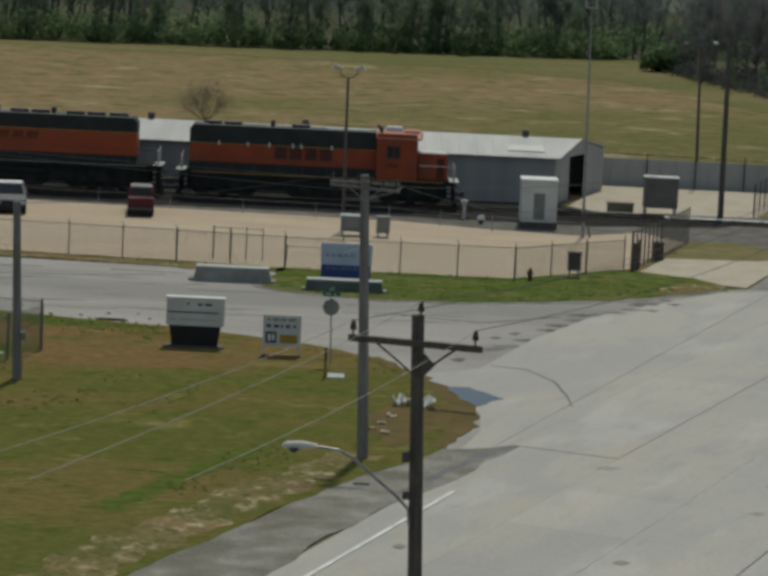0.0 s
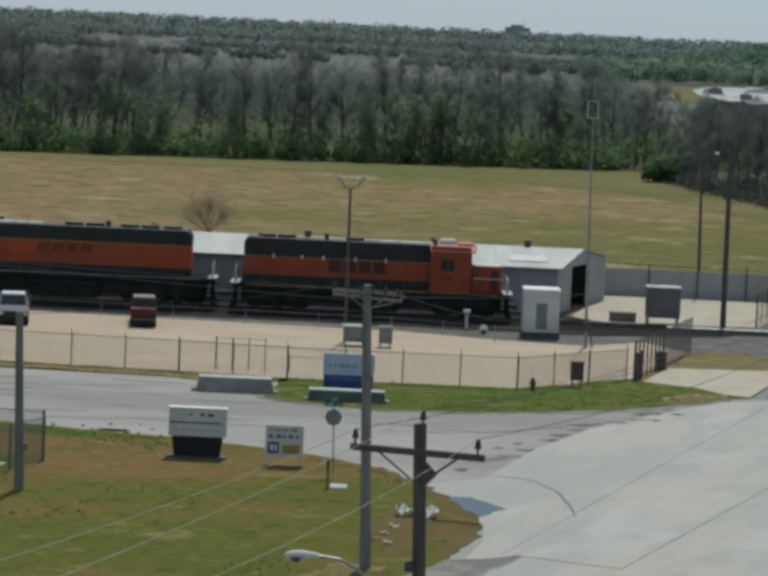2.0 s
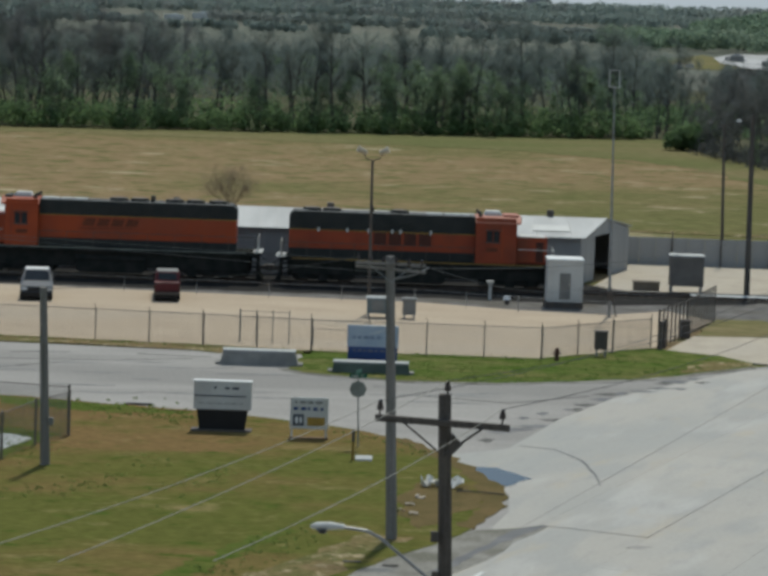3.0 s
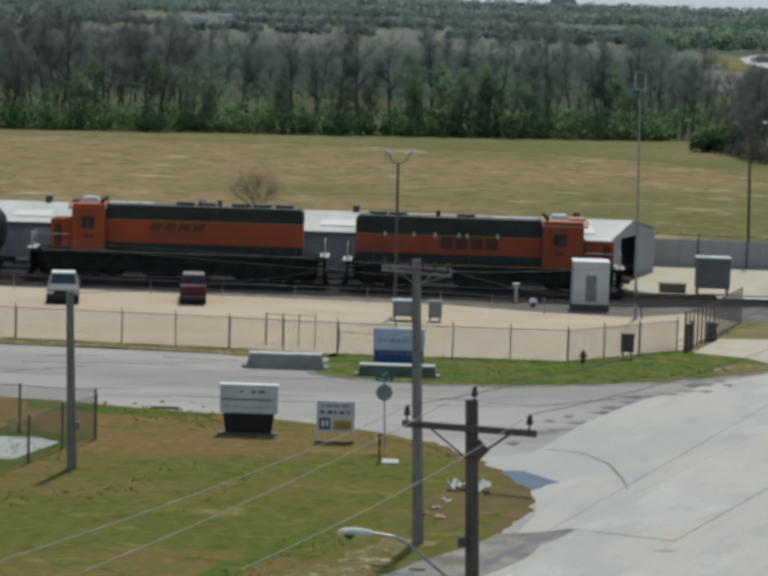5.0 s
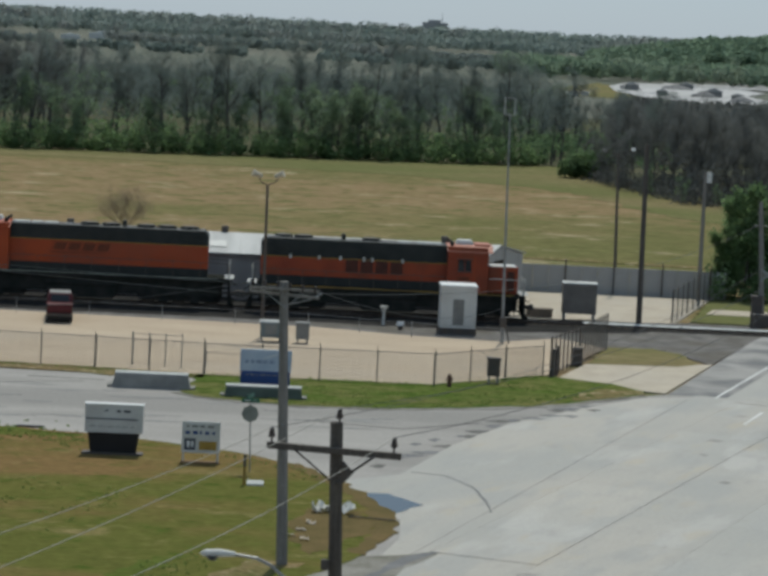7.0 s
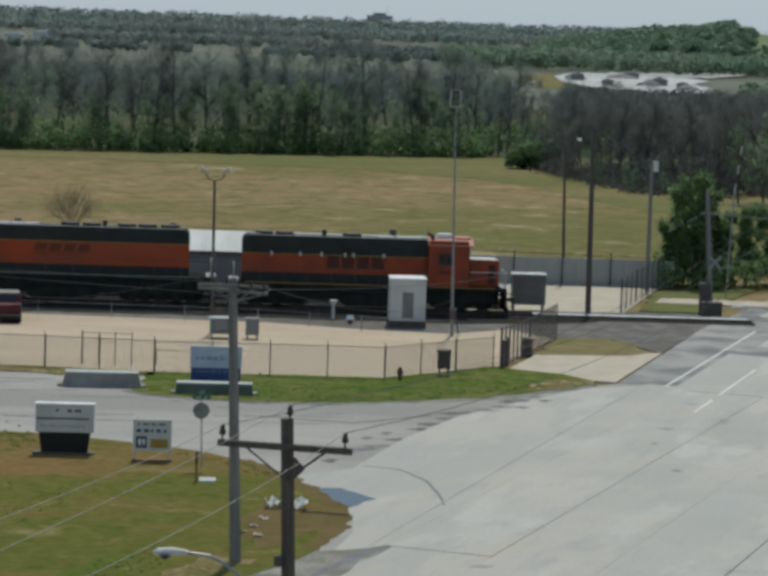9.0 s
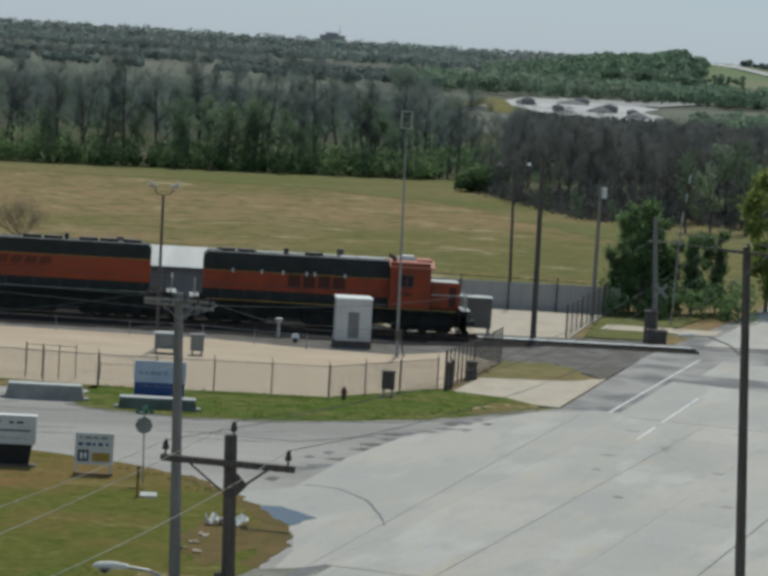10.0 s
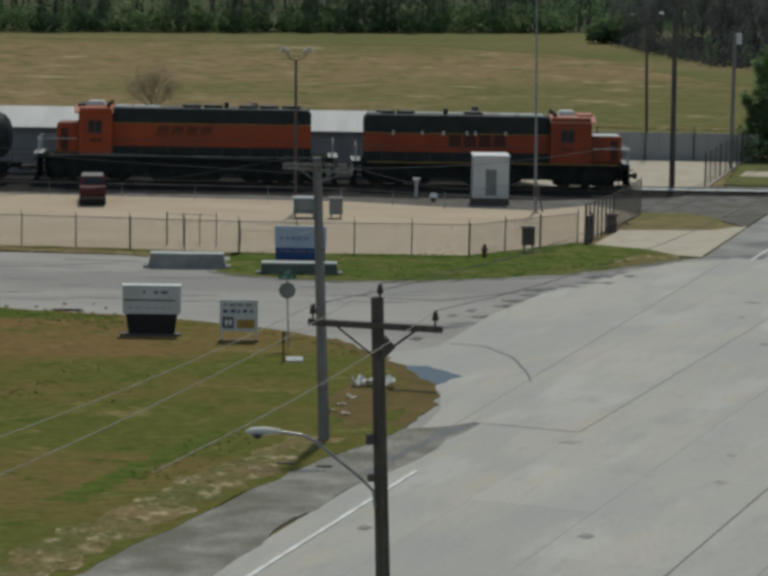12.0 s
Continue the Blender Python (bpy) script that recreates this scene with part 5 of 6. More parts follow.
def tank_car():
    car = empty("tank_car", pose(0, TRACK_Y, RAIL_Z), "black railway tank car coupled behind the locomotives", "tank car")
    b = bmesh.new()
    n, rings = 28, []
    for x, r in ((-16.4, 0.5), (-16.25, 1.0), (-15.9, 1.4), (-15.4, 1.58), (-1.6, 1.58), (-1.1, 1.4), (-0.75, 1.0), (-0.6, 0.5)):
        rings.append([b.verts.new((x, r * math.cos(k * math.tau / n), 2.95 + r * math.sin(k * math.tau / n))) for k in range(n)])
    for p, q in zip(rings, rings[1:]):
        for k in range(n):
            b.faces.new((p[k], p[(k + 1) % n], q[(k + 1) % n], q[k]))
    b.faces.new(rings[0][::-1])
    b.faces.new(rings[-1])
    shell = part("tank", b, BLACK, car, "black cylindrical tank")
    for x in (-4.5, -8.5, -12.5):
        part("tank_band", rod((x - 0.06, 0, 2.95), (x + 0.06, 0, 2.95), 1.61, 1.61, 28), GRIME, shell)
    part("manway", rod((-8.5, 0, 4.2), (-8.5, 0, 4.75), 0.5, 0.5, 16), BLACK, shell)
    part("platform", box(-9.6, -1.0, 4.3, -7.4, 1.0, 4.36), DARKSTEEL, shell)
    part("tank_text", box(-4.0, -1.60, 2.7, -2.4, -1.585, 3.1), SIGNINK, shell, "grey lettering bar")
    part("frame_sill", box(-17.0, -0.35, 0.85, 0.0, 0.35, 1.2, 0.02), GRIME, car)
    for x in (-16.2, -0.75):
        part("end_beam", box(x - 0.1, -1.4, 0.9, x + 0.1, 1.4, 1.15, 0.02), GRIME, car)
        for y in (-1.38, 1.38):
            part("grab_iron", tube([(x, y, 1.1), (x, y, 2.1), (x, y * 0.6, 2.1)], 0.025, 6), DARKSTEEL, car)
    part("coupler", box(-0.2, -0.16, 0.7, 0.45, 0.16, 1.02, 0.04), DARKSTEEL, car)
    for x in (-14.3, -2.5):
        bogie(car, x, 2, 1.75)
    return car


moving.append((tank_car(), -22.55))


# ---- yard buildings and equipment ----
def shed():
    h = empty("long_shed", pose(0, 0, 0), "long pale-roofed grey sheet-metal shed by the railway", "shed")
    f0, f1, r0, r1 = (-70, 181.2), (14.6, 181.6), (-70, 193.4), (19.0, 193.2)
    m0, m1 = (-70, 187.3), (16.6, 187.3)
    b = bmesh.new()
    def wall(a, c, za, zc, thick=(0, 0.15)):
        v = [b.verts.new((p[0] + d * thick[0], p[1] + d * thick[1], z)) for d in (0, 1) for p, z in ((a, -0.05), (c, -0.05), (c, zc), (a, za))]
        for q in ((0, 1, 2, 3), (7, 6, 5, 4), (0, 4, 5, 1), (1, 5, 6, 2), (2, 6, 7, 3), (3, 7, 4, 0)):
            b.faces.new([v[i] for i in q])
    wall(f0, f1, 3.05, 3.05)
    part("front_wall", b, WALLMETAL, h)
    b = bmesh.new()
    wall(r0, r1, 3.05, 3.05)
    part("rear_wall", b, WALLMETAL, h)
    b = bmesh.new()
    def along(s):
        return f1[0] + (r1[0] - f1[0]) * s, f1[1] + (r1[1] - f1[1]) * s
    def zat(s):
        return 3.05 + 0.95 * (1 - abs(2 * s - 1))
    for s0, s1 in ((0.0, 0.28), (0.62, 1.0)):
        pts = [(s0, -0.05), (s1, -0.05)] + [(s, zat(s)) for s in ([s1, 0.5, s0] if s0 < 0.5 < s1 else [s1, s0])]
        v = [b.verts.new((*along(s), z)) for s, z in pts]
        w = [b.verts.new((along(s)[0] - 0.15, along(s)[1], z)) for s, z in pts]
        b.faces.new(v), b.faces.new(w[::-1])
        for k in range(len(v)):
            b.faces.new((v[k], w[k], w[(k + 1) % len(v)], v[(k + 1) % len(v)]))
    pts = [(0.28, 3.0), (0.62, 3.0), (0.62, zat(0.62)), (0.5, zat(0.5)), (0.28, zat(0.28))]
    v = [b.verts.new((*along(s), z)) for s, z in pts]
    w = [b.verts.new((along(s)[0] - 0.15, along(s)[1], z)) for s, z in pts]
    b.faces.new(v), b.faces.new(w[::-1])
    for k in range(len(v)):
        b.faces.new((v[k], w[k], w[(k + 1) % len(v)], v[(k + 1) % len(v)]))
    part("gable_wall", b, WALLMETAL, h, "grey gable with an open doorway")
    b = bmesh.new()
    wall(f0, r0, 3.05, 3.05, (0.15, 0))
    part("gable_wall", b, WALLMETAL, h)
    for (a, c, d, e), nm in (((f0, f1, m1, m0), "roof"), ((m0, m1, r1, r0), "roof")):
        b = bmesh.new()
        zs = (3.05, 3.05, 4.0, 4.0) if a == f0 else (4.0, 4.0, 3.05, 3.05)
        o = -0.35 if a == f0 else 0.0
        v = [b.verts.new((p[0] + (0.25 if p[0] > 0 else 0), p[1] + (o if z < 3.5 and a == f0 else 0.35 if z < 3.5 else 0), z + dz)) for dz in (0.04, 0.12) for p, z in zip((a, c, d, e), zs)]
        for q in ((0, 1, 2, 3), (7, 6, 5, 4), (0, 4, 5, 1), (1, 5, 6, 2), (2, 6, 7, 3), (3, 7, 4, 0)):
            b.faces.new([v[i] for i in q])
        r = part(nm, b, ROOFMETAL, h, "pale weathered metal roof")
        if a == f0:
            seam = mesh("roof_seam", profile([(-0.03, 0), (0.03, 0), (0.02, 0.04), (-0.02, 0.04)], 0, 6.28), ROOFMETAL)
            for k in range(46):
                x = -40 + k * 1.2
                part("roof_seam", seam, None, r, at=pose(x, 180.95, 3.13, math.degrees(math.atan2(0.95, 6.3))))
    for x in (12.6, -3.9, -25.2):
        part("skylight", box(-1.3, 1.8, 0.045, 1.3, 3.6, 0.075, 0.01), OFFWHITE, h, "bright translucent roof panel", at=pose(x, 180.95, 3.13, math.degrees(math.atan2(0.95, 6.3))))
    for x in (12.8, -2.8, -13.7, -24.6):
        v = rod((x, 187.3, 4.0), (x, 187.3, 4.25), 0.2, 0.22, 12)
        rod((x, 187.3, 4.25), (x, 187.3, 4.55), 0.27, 0.24, 12, v)
        part("roof_vent", v, DARKSTEEL, h, "dark round roof vent")
    for k in range(40):
        part("wall_rib", box(-36 + k * 1.25, 181.12, 0, -35.92 + k * 1.25, 181.18, 3.0), WALLMETAL, h)
    return h


shed()


def cabinet(name, x, y, w, d, z0, z1, wallmat, label, plinth=0.0, legs=False, door=True, roofmat=None, category="cabinet"):
    c = empty(name, pose(x, y, 0), label, category)
    body = part("body", box(-w / 2, -d / 2, z0, w / 2, d / 2, z1, 0.03), wallmat, c)
    part("roof", box(-w / 2 - 0.08, -d / 2 - 0.08, z1, w / 2 + 0.08, d / 2 + 0.08, z1 + 0.1, 0.03, top=(0.06, 0.06)), roofmat or wallmat, c)
    if plinth:
        part("plinth", box(-w / 2 - 0.06, -d / 2 - 0.06, -0.02, w / 2 + 0.06, d / 2 + 0.06, plinth, 0.02), DARKSTEEL, c, "dark plinth")
    if legs:
        for a in (-1, 1):
            for e in (-1, 1):
                part("leg", box(a * (w / 2 - 0.12) - 0.05, e * (d / 2 - 0.12) - 0.05, -0.03, a * (w / 2 - 0.12) + 0.05, e * (d / 2 - 0.12) + 0.05, z0), STEEL, c)
    if door:
        dr = part("door", box(-0.35, -d / 2 - 0.03, z0 + 0.2, 0.35, -d / 2 + 0.01, z0 + 1.85 if z1 - z0 > 2 else z1 - 0.1, 0.01), GREYPAINT, c, "grey louvred door")
        part("handle", box(0.24, -d / 2 - 0.07, z0 + (z1 - z0) * 0.4, 0.28, -d / 2 - 0.03, z0 + (z1 - z0) * 0.47), CHROME, dr)
    return c


cabinet("signal_cabin", 12.45, 166.9, 2.25, 2.0, 0.4, 3.05, OFFWHITE, "dusty white railway signal cabin on a dark plinth", 0.42, roofmat=WHITE)
cabinet("signal_case", 21.5, 177.9, 2.25, 1.2, 0.48, 2.5, mat("warm_grey_case_paint", (0.17, 0.15, 0.13), (0.13, 0.115, 0.10), 1, 0.6), "grey equipment case on steel legs behind the track", legs=True, door=False, roofmat=OFFWHITE)
cabinet("low_bin", 18.9, 178.6, 1.75, 0.7, 0.05, 0.55, mat("brown_bin", (0.20, 0.16, 0.12), None, 2, 0.8), "low brown bin behind the track", door=False, category="bin")
cabinet("transformer_cabinet", 0.66, 157.6, 1.3, 0.9, 0.32, 1.2, mat("blue_grey_case_paint", (0.16, 0.19, 0.19), (0.12, 0.145, 0.145), 1, 0.55), "dull blue-grey transformer cabinet in the yard", legs=True, roofmat=PALECONC)
cabinet("meter_cabinet", 2.55, 157.6, 0.8, 0.6, 0.28, 1.2, GREYPAINT, "grey meter cabinet in the yard", legs=True, door=False)
cabinet("junction_box", 12.85, 143.3, 0.7, 0.35, 0.42, 1.35, DARKSTEEL, "dark junction box on two legs by the fence", legs=True, door=False)
cabinet("crossing_case", 34.0, 177.9 - 0.6, 1.3, 0.9, 0.1, 0.95, DARKSTEEL, "low dark case beside the level crossing", door=False)
cabinet("crossing_case", 33.75, 178.6, 0.7, 0.6, 0.0, 2.1, DARKSTEEL, "slim dark case under the crossing pole", door=False)
cabinet("gate_operator", 18.6, 153.2, 0.6, 0.5, 0.0, 0.95, DARKSTEEL, "dark gate operator box", door=False)

hyd = empty("yard_standpipe", pose(7.9, 169.4, 0), "white-topped standpipe beside the track", "standpipe")
part("pipe", rod((0, 0, -0.05), (0, 0, 0.9), 0.1, 0.09, 10), OFFWHITE, hyd)
part("funnel", rod((0, 0, 0.9), (0, 0, 1.25), 0.1, 0.27, 12), OFFWHITE, hyd)
drum = empty("white_vent", pose(8.9, 167.2, 0), "small white domed vent beside the track", "vent")
part("neck", rod((0, 0, -0.05), (0, 0, 0.3), 0.15, 0.15, 10), DARKSTEEL, drum)
part("dome", rod((0, 0, 0.3), (0, 0, 0.55), 0.26, 0.18, 12), WHITE, drum)
hy = empty("fire_hydrant", pose(10.3, 141.0, 0.05), "small brown hydrant in the grass", "hydrant")
part("barrel", rod((0, 0, -0.05), (0, 0, 0.5), 0.12, 0.11, 10), RUSTRED, hy)
part("bonnet", rod((0, 0, 0.5), (0, 0, 0.68), 0.15, 0.05, 10), RUSTRED, hy)
part("outlet", rod((-0.2, 0, 0.38), (0.2, 0, 0.38), 0.06, 0.06, 8), RUSTRED, hy)


# ---- fences ----
def fence(points, height, gap, label, r=0.035, link=True, arm=False, name="chain_link_fence", shade=STEEL):
    f = empty(name, pose(*points[0], 0), label, "fence")
    o = Vector((*points[0], 0))
    for (ax, ay), (bx, by) in zip(points, points[1:]):
        a, b = Vector((ax, ay, 0)) - o, Vector((bx, by, 0)) - o
        n = max(1, round((b - a).length / gap))
        for k in range(n + (1 if (bx, by) == points[-1] else 0)):
            p = a.lerp(b, k / n)
            big = 1.6 if k == 0 else 1.0
            stake = part("post", rod(p + Vector((0, 0, -0.1)), p + Vector((0, 0, height + 0.1)), r * big, r * big, 8), shade, f)
            if arm:
                part("post_arm", rod(p + Vector((0, 0, height + 0.08)), p + Vector((-0.05, -0.2, height + 0.32)), r * 0.6, r * 0.5, 6), shade, stake)
        part("top_rail", rod(a + Vector((0, 0, height)), b + Vector((0, 0, height)), r * 0.6, r * 0.6, 6), shade, f)
        if link:
            ang = math.degrees(math.atan2((b - a).y, (b - a).x))
            part("mesh_panel", box(0, -0.004, 0.03, (b - a).length, 0.004, height), LINK, f, "grey wire mesh", at=pose(*a, 0, 0, ang))
    return f


fence([(-45, 145.8), (-20.6, 143.8), (-8.8, 142.4), (-2.9, 141.5), (9.5, 141.4), (13.7, 145.4), (16.0, 147.4)], 1.72, 3.05, "long grey chain-link fence along the gravel yard", arm=True, shade=POST)
fence([(16.5, 148), (18.8, 154), (21.5, 162.5)], 2.1, 0.9, "dark metal sliding gate standing along the drive", 0.04, name="yard_gate", shade=DARKSTEEL)
fence([(16.5, 147.3), (16.9, 148.6)], 1.5, 1.4, "two stout gate posts", 0.09, link=False, name="gate_posts", shade=DARKSTEEL)
fence([(28.0, 178.6), (30.2, 186), (33.3, 195.5)], 2.2, 2.4, "grey chain-link fence beside the crossing", shade=DARKSTEEL)
fence([(-12.5, 111.6), (-13.6, 109), (-14.5, 105.4), (-17, 96)], 1.9, 3.2, "chain-link fence round a lawn enclosure", shade=POST)
fence([(-12.55, 111.8), (-15.9, 112.6), (-30, 116)], 2.1, 3.4, "chain-link fence along the street edge", shade=POST)
fence([(-45, 168.4), (-20, 167.4), (3, 165.4), (9.4, 163.2), (15, 161.8)], 0.95, 4.2, "low wire fence between gravel and track", 0.02, link=False, name="wire_fence")
fence([(-6.9, 144.2), (-4.2, 144.0)], 1.75, 0.9, "grey steel rack standing behind the fence", 0.03, link=False, name="storage_rack", shade=GREYPAINT)
fence([(-2.9, 144.5), (-0.4, 144.3)], 0.85, 2.4, "low steel rail in the yard", 0.03, link=False, name="low_barrier", shade=GREYPAINT)

wallf = empty("panel_fence", pose(8, 197, 0), "tall grey corrugated metal fence behind the yard", "fence")
panel = mesh("panel", box(0, -0.03, 0, 1.2, 0.03, 2.1, 0.012), WALLMETAL)
for k in range(22):
    part("panel", panel, None, wallf, at=pose(k * 1.22, 0.0 + 0.02 * (k % 2), -0.05))
for k in range(8):
    part("post", rod((k * 3.66, -0.1, -0.05), (k * 3.66, -0.1, 2.55), 0.05, 0.05, 8), DARKSTEEL, wallf)


# ---- poles, lamps and wires ----
def pole(name, x, y, h, r, top, label, material=WOOD, category="utility pole"):
    p = empty(name, pose(x, y, -0.05), label, category)
    part("shaft", rod((0, 0, -0.2), (top[0] - x, top[1] - y, h), r, r * 0.72, 14), material, p)
    return p


def insulator(parent, x, y, z):
    i = rod((x, y, z - 0.12), (x, y, z + 0.04), 0.018, 0.018, 6)
    rod((x, y, z + 0.02), (x, y, z + 0.1), 0.065, 0.055, 10, i)
    rod((x, y, z + 0.1), (x, y, z + 0.2), 0.05, 0.035, 10, i)
    return part("insulator", i, PORCELAIN, parent, "brown pin insulator")


near = pole("utility_pole", 1.95, 48.2, 11.83, 0.165, (1.50, 48.2), "dark wooden utility pole with crossarm and street light")
arm = part("crossarm", box(-1.24, -0.06, -0.05, 1.24, 0.06, 0.07, 0.012), WOOD, near, "wooden crossarm", at=pose(-0.48, -0.2, 11.32, 0, 2.7, 0))
insulator(near, -1.63, -0.2, 11.52), insulator(near, 0.62, -0.2, 11.42), insulator(near, -0.40, 0, 11.88)
part("brace", rod((-1.2, -0.28, 11.33), (-0.5, -0.2, 10.76), 0.02, 0.02, 6), DARKSTEEL, near)
part("brace", rod((0.27, -0.28, 11.27), (-0.45, -0.2, 10.72), 0.026, 0.026, 6), DARKSTEEL, near)
part("bracket", profile([(-0.38, 10.70), (-0.30, 10.74), (-0.10, 10.95), (-0.30, 11.16)], -0.3, -0.2), DARKSTEEL, near)
part("bracket", box(-0.62, -0.22, 9.1, -0.48, -0.12, 9.3, 0.02), DARKSTEEL, near)
part("bracket", box(-0.58, -0.22, 8.4, -0.44, -0.12, 8.55, 0.02), DARKSTEEL, near)
lampa = part("lamp_arm", tube([(-0.42, -0.1, 7.88), (-0.46, -0.1, 8.2), (-0.7, -0.12, 8.45), (-1.25, -0.15, 8.9), (-1.55, -0.18, 9.15), (-1.8, -0.2, 9.27), (-2.1, -0.2, 9.31), (-2.3, -0.2, 9.32)], 0.03, 8), STEEL, near, "curved steel lamp arm")
lh = rod((-2.2, -0.2, 9.33), (-2.5, -0.2, 9.34), 0.045, 0.08, 12)
rod((-2.5, -0.2, 9.34), (-2.74, -0.2, 9.33), 0.08, 0.07, 12, lh)
rod((-2.74, -0.2, 9.33), (-2.84, -0.2, 9.32), 0.07, 0.02, 12, lh)
part("lamp_head", lh, OFFWHITE, lampa, "cobra-head street lamp")
part("lens", rod((-2.62, -0.2, 9.28), (-2.62, -0.2, 9.2), 0.13, 0.06, 14), DARKGLASS, lampa, "dark glass lens bowl")

mid_pole = pole("utility_pole", 1.17, 92.2, 10.1, 0.21, (0.77, 92.2), "grey wooden utility pole with a wire rack", GREYPOLE)
for z, y in ((9.85, 0.0), (9.65, 0.12)):
    part("crossarm", box(-1.25, -0.05, -0.05, 1.25, 0.05, 0.05, 0.01), GREYPOLE, mid_pole, "weathered crossarm", at=pose(-0.38, -0.22 + y, z, 0, 2.0, 12 if z > 9.7 else -14))
for k in range(6):
    insulator(mid_pole, -1.5 + k * 0.44, -0.25, 9.98 - 0.03 * k)
part("brace", rod((-1.1, -0.25, 9.8), (-0.35, -0.2, 9.2), 0.02, 0.02, 6), STEEL, mid_pole)
part("brace", rod((0.3, -0.25, 9.72), (-0.35, -0.2, 9.2), 0.02, 0.02, 6), STEEL, mid_pole)
part("arm_bracket", tube([(-0.2, 0, 9.3), (0.5, -0.1, 9.5), (0.95, -0.1, 9.75)], 0.03, 6), STEEL, mid_pole)
left_pole = pole("wooden_pole", -12.62, 104.5, 7.2, 0.2, (-12.84, 104.5), "grey wooden pole beside the lawn fence", GREYPOLE)
part("meter_box", box(0.1, -0.16, 1.7, 0.3, 0.02, 2.0, 0.02), GREYPAINT, left_pole)
right_pole = pole("utility_pole", 22.5, 97.1, 12.5, 0.2, (21.8, 97.1), "tall wooden utility pole across the road with a lamp arm", WOOD)
part("crossarm", box(-1.2, -0.06, -0.05, 1.2, 0.06, 0.06, 0.01), WOOD, right_pole, at=pose(-0.68, -0.2, 12.3, 0, 3, 0))
for k in (-1.1, 0.0, 1.1):
    insulator(right_pole, -0.68 + k, -0.2, 12.45 - 0.05 * k)
larm = part("lamp_arm", tube([(-0.45, -0.1, 8.0), (-0.55, -0.1, 8.35), (-1.1, -0.1, 8.8), (-1.9, -0.1, 9.08), (-2.6, -0.1, 9.1)], 0.03, 8), STEEL, right_pole, "curved steel lamp arm")
part("lamp_head", rod((-2.5, -0.1, 9.1), (-3.1, -0.1, 9.06), 0.11, 0.06, 12), OFFWHITE, larm, "cobra-head street lamp")

flood = pole("floodlight_pole", 0.13, 159.7, 9.35, 0.11, (0.05, 159.7), "dark steel pole with two floodlights in the yard", DARKSTEEL, "floodlight")
part("bracket", tube([(-0.6, 0, 9.72), (-0.45, 0, 9.45), (-0.08, 0, 9.35), (0.32, 0, 9.45), (0.55, 0, 9.75)], 0.035, 6), DARKSTEEL, flood)
for s in (-1, 1):
    fl = rod((s * 0.40 - 0.05, -0.05, 9.83), (s * 0.92 - 0.05, -0.2, 10.05), 0.13, 0.21, 12)
    part("flood_lamp", fl, HEADLAMP, flood, "pale floodlight head")
mast = empty("radio_mast", pose(15.0, 162.6, 0), "thin steel mast by the yard corner", "mast")
part("shaft", rod((0, 0, -0.1), (-0.28, 0, 14.2), 0.1, 0.04, 10), STEEL, mast)
part("shaft_top", rod((-0.28, 0, 14.2), (-0.32, 0, 15.3), 0.03, 0.02, 6), DARKSTEEL, mast)
part("antenna_frame", tube([(-0.62, 0, 14.15), (0.02, 0, 14.12), (0.0, 0, 15.15), (-0.6, 0, 15.18), (-0.62, 0, 14.15)], 0.05, 6), PALECONC, mast, "pale square antenna frame")
part("control_box", box(-0.18, -0.25, 1.0, 0.2, 0.1, 1.6, 0.02), DARKSTEEL, mast)
part("stay", rod((0.4, -0.5, 0.0), (0, 0, 1.9), 0.05, 0.05, 6), DARKSTEEL, mast)
p4 = pole("wooden_pole", 25.5, 176.9, 12.2, 0.2, (25.35, 176.9), "tall plain wooden pole behind the track", WOOD)
p3 = pole("wooden_pole", 32.45, 195, 9.7, 0.17, (32.42, 195), "slim pole with a grey transformer", GREYPOLE)
part("transformer", rod((0.25, -0.1, 8.9), (0.25, -0.1, 9.7), 0.2, 0.2, 12), OFFWHITE, p3, "pale pole transformer")
p6 = pole("yard_light", 26.6, 198.4, 10.6, 0.13, (26.3, 198.4), "slim yard light pole with two lamps", DARKSTEEL, "yard light")
part("bracket", tube([(-1.3, 0, 10.8), (-0.3, 0, 10.5), (0.75, 0, 10.9)], 0.03, 6), DARKSTEEL, p6)
part("lamp", box(0.65, -0.15, 10.85, 0.95, 0.15, 11.05, 0.03), WHITE, p6, "bright white lamp head")
part("lamp", box(-1.5, -0.15, 10.72, -1.2, 0.15, 10.88, 0.03), GREYPAINT, p6)
p7 = pole("utility_pole", 34.35, 179.4, 8.6, 0.2, (33.75, 179.4), "grey wooden pole at the level crossing", GREYPOLE)
part("crossarm", box(-1.0, -0.05, 6.9, 1.4, 0.05, 7.0, 0.01), GREYPOLE, p7)
for s in (-1, 1):
    part("crossbuck_board", box(-0.6, -0.02, -0.1, 0.6, 0.02, 0.1, 0.01), SIGNBACK, p7, "white crossbuck board", at=pose(0.1, -0.3 - 0.03 * s, 3.6, 0, 45 * s, 0))
gate_arm = empty("crossing_gate", pose(38.10, 192, 0), "raised faded red and white crossing gate arm", "crossing gate")
for k in range(6):
    part("arm_band", rod((0.50 * k / 6, 0, 7.63 + k * 4.19 / 6), (0.50 * (k + 1) / 6, 0, 7.63 + (k + 1) * 4.19 / 6), 0.06, 0.06, 8), LOGO if k % 2 else PALECONC, gate_arm)
part("gate_post", rod((-0.3, 0, -0.1), (0, 0, 7.63), 0.06, 0.05, 8), STEEL, gate_arm)


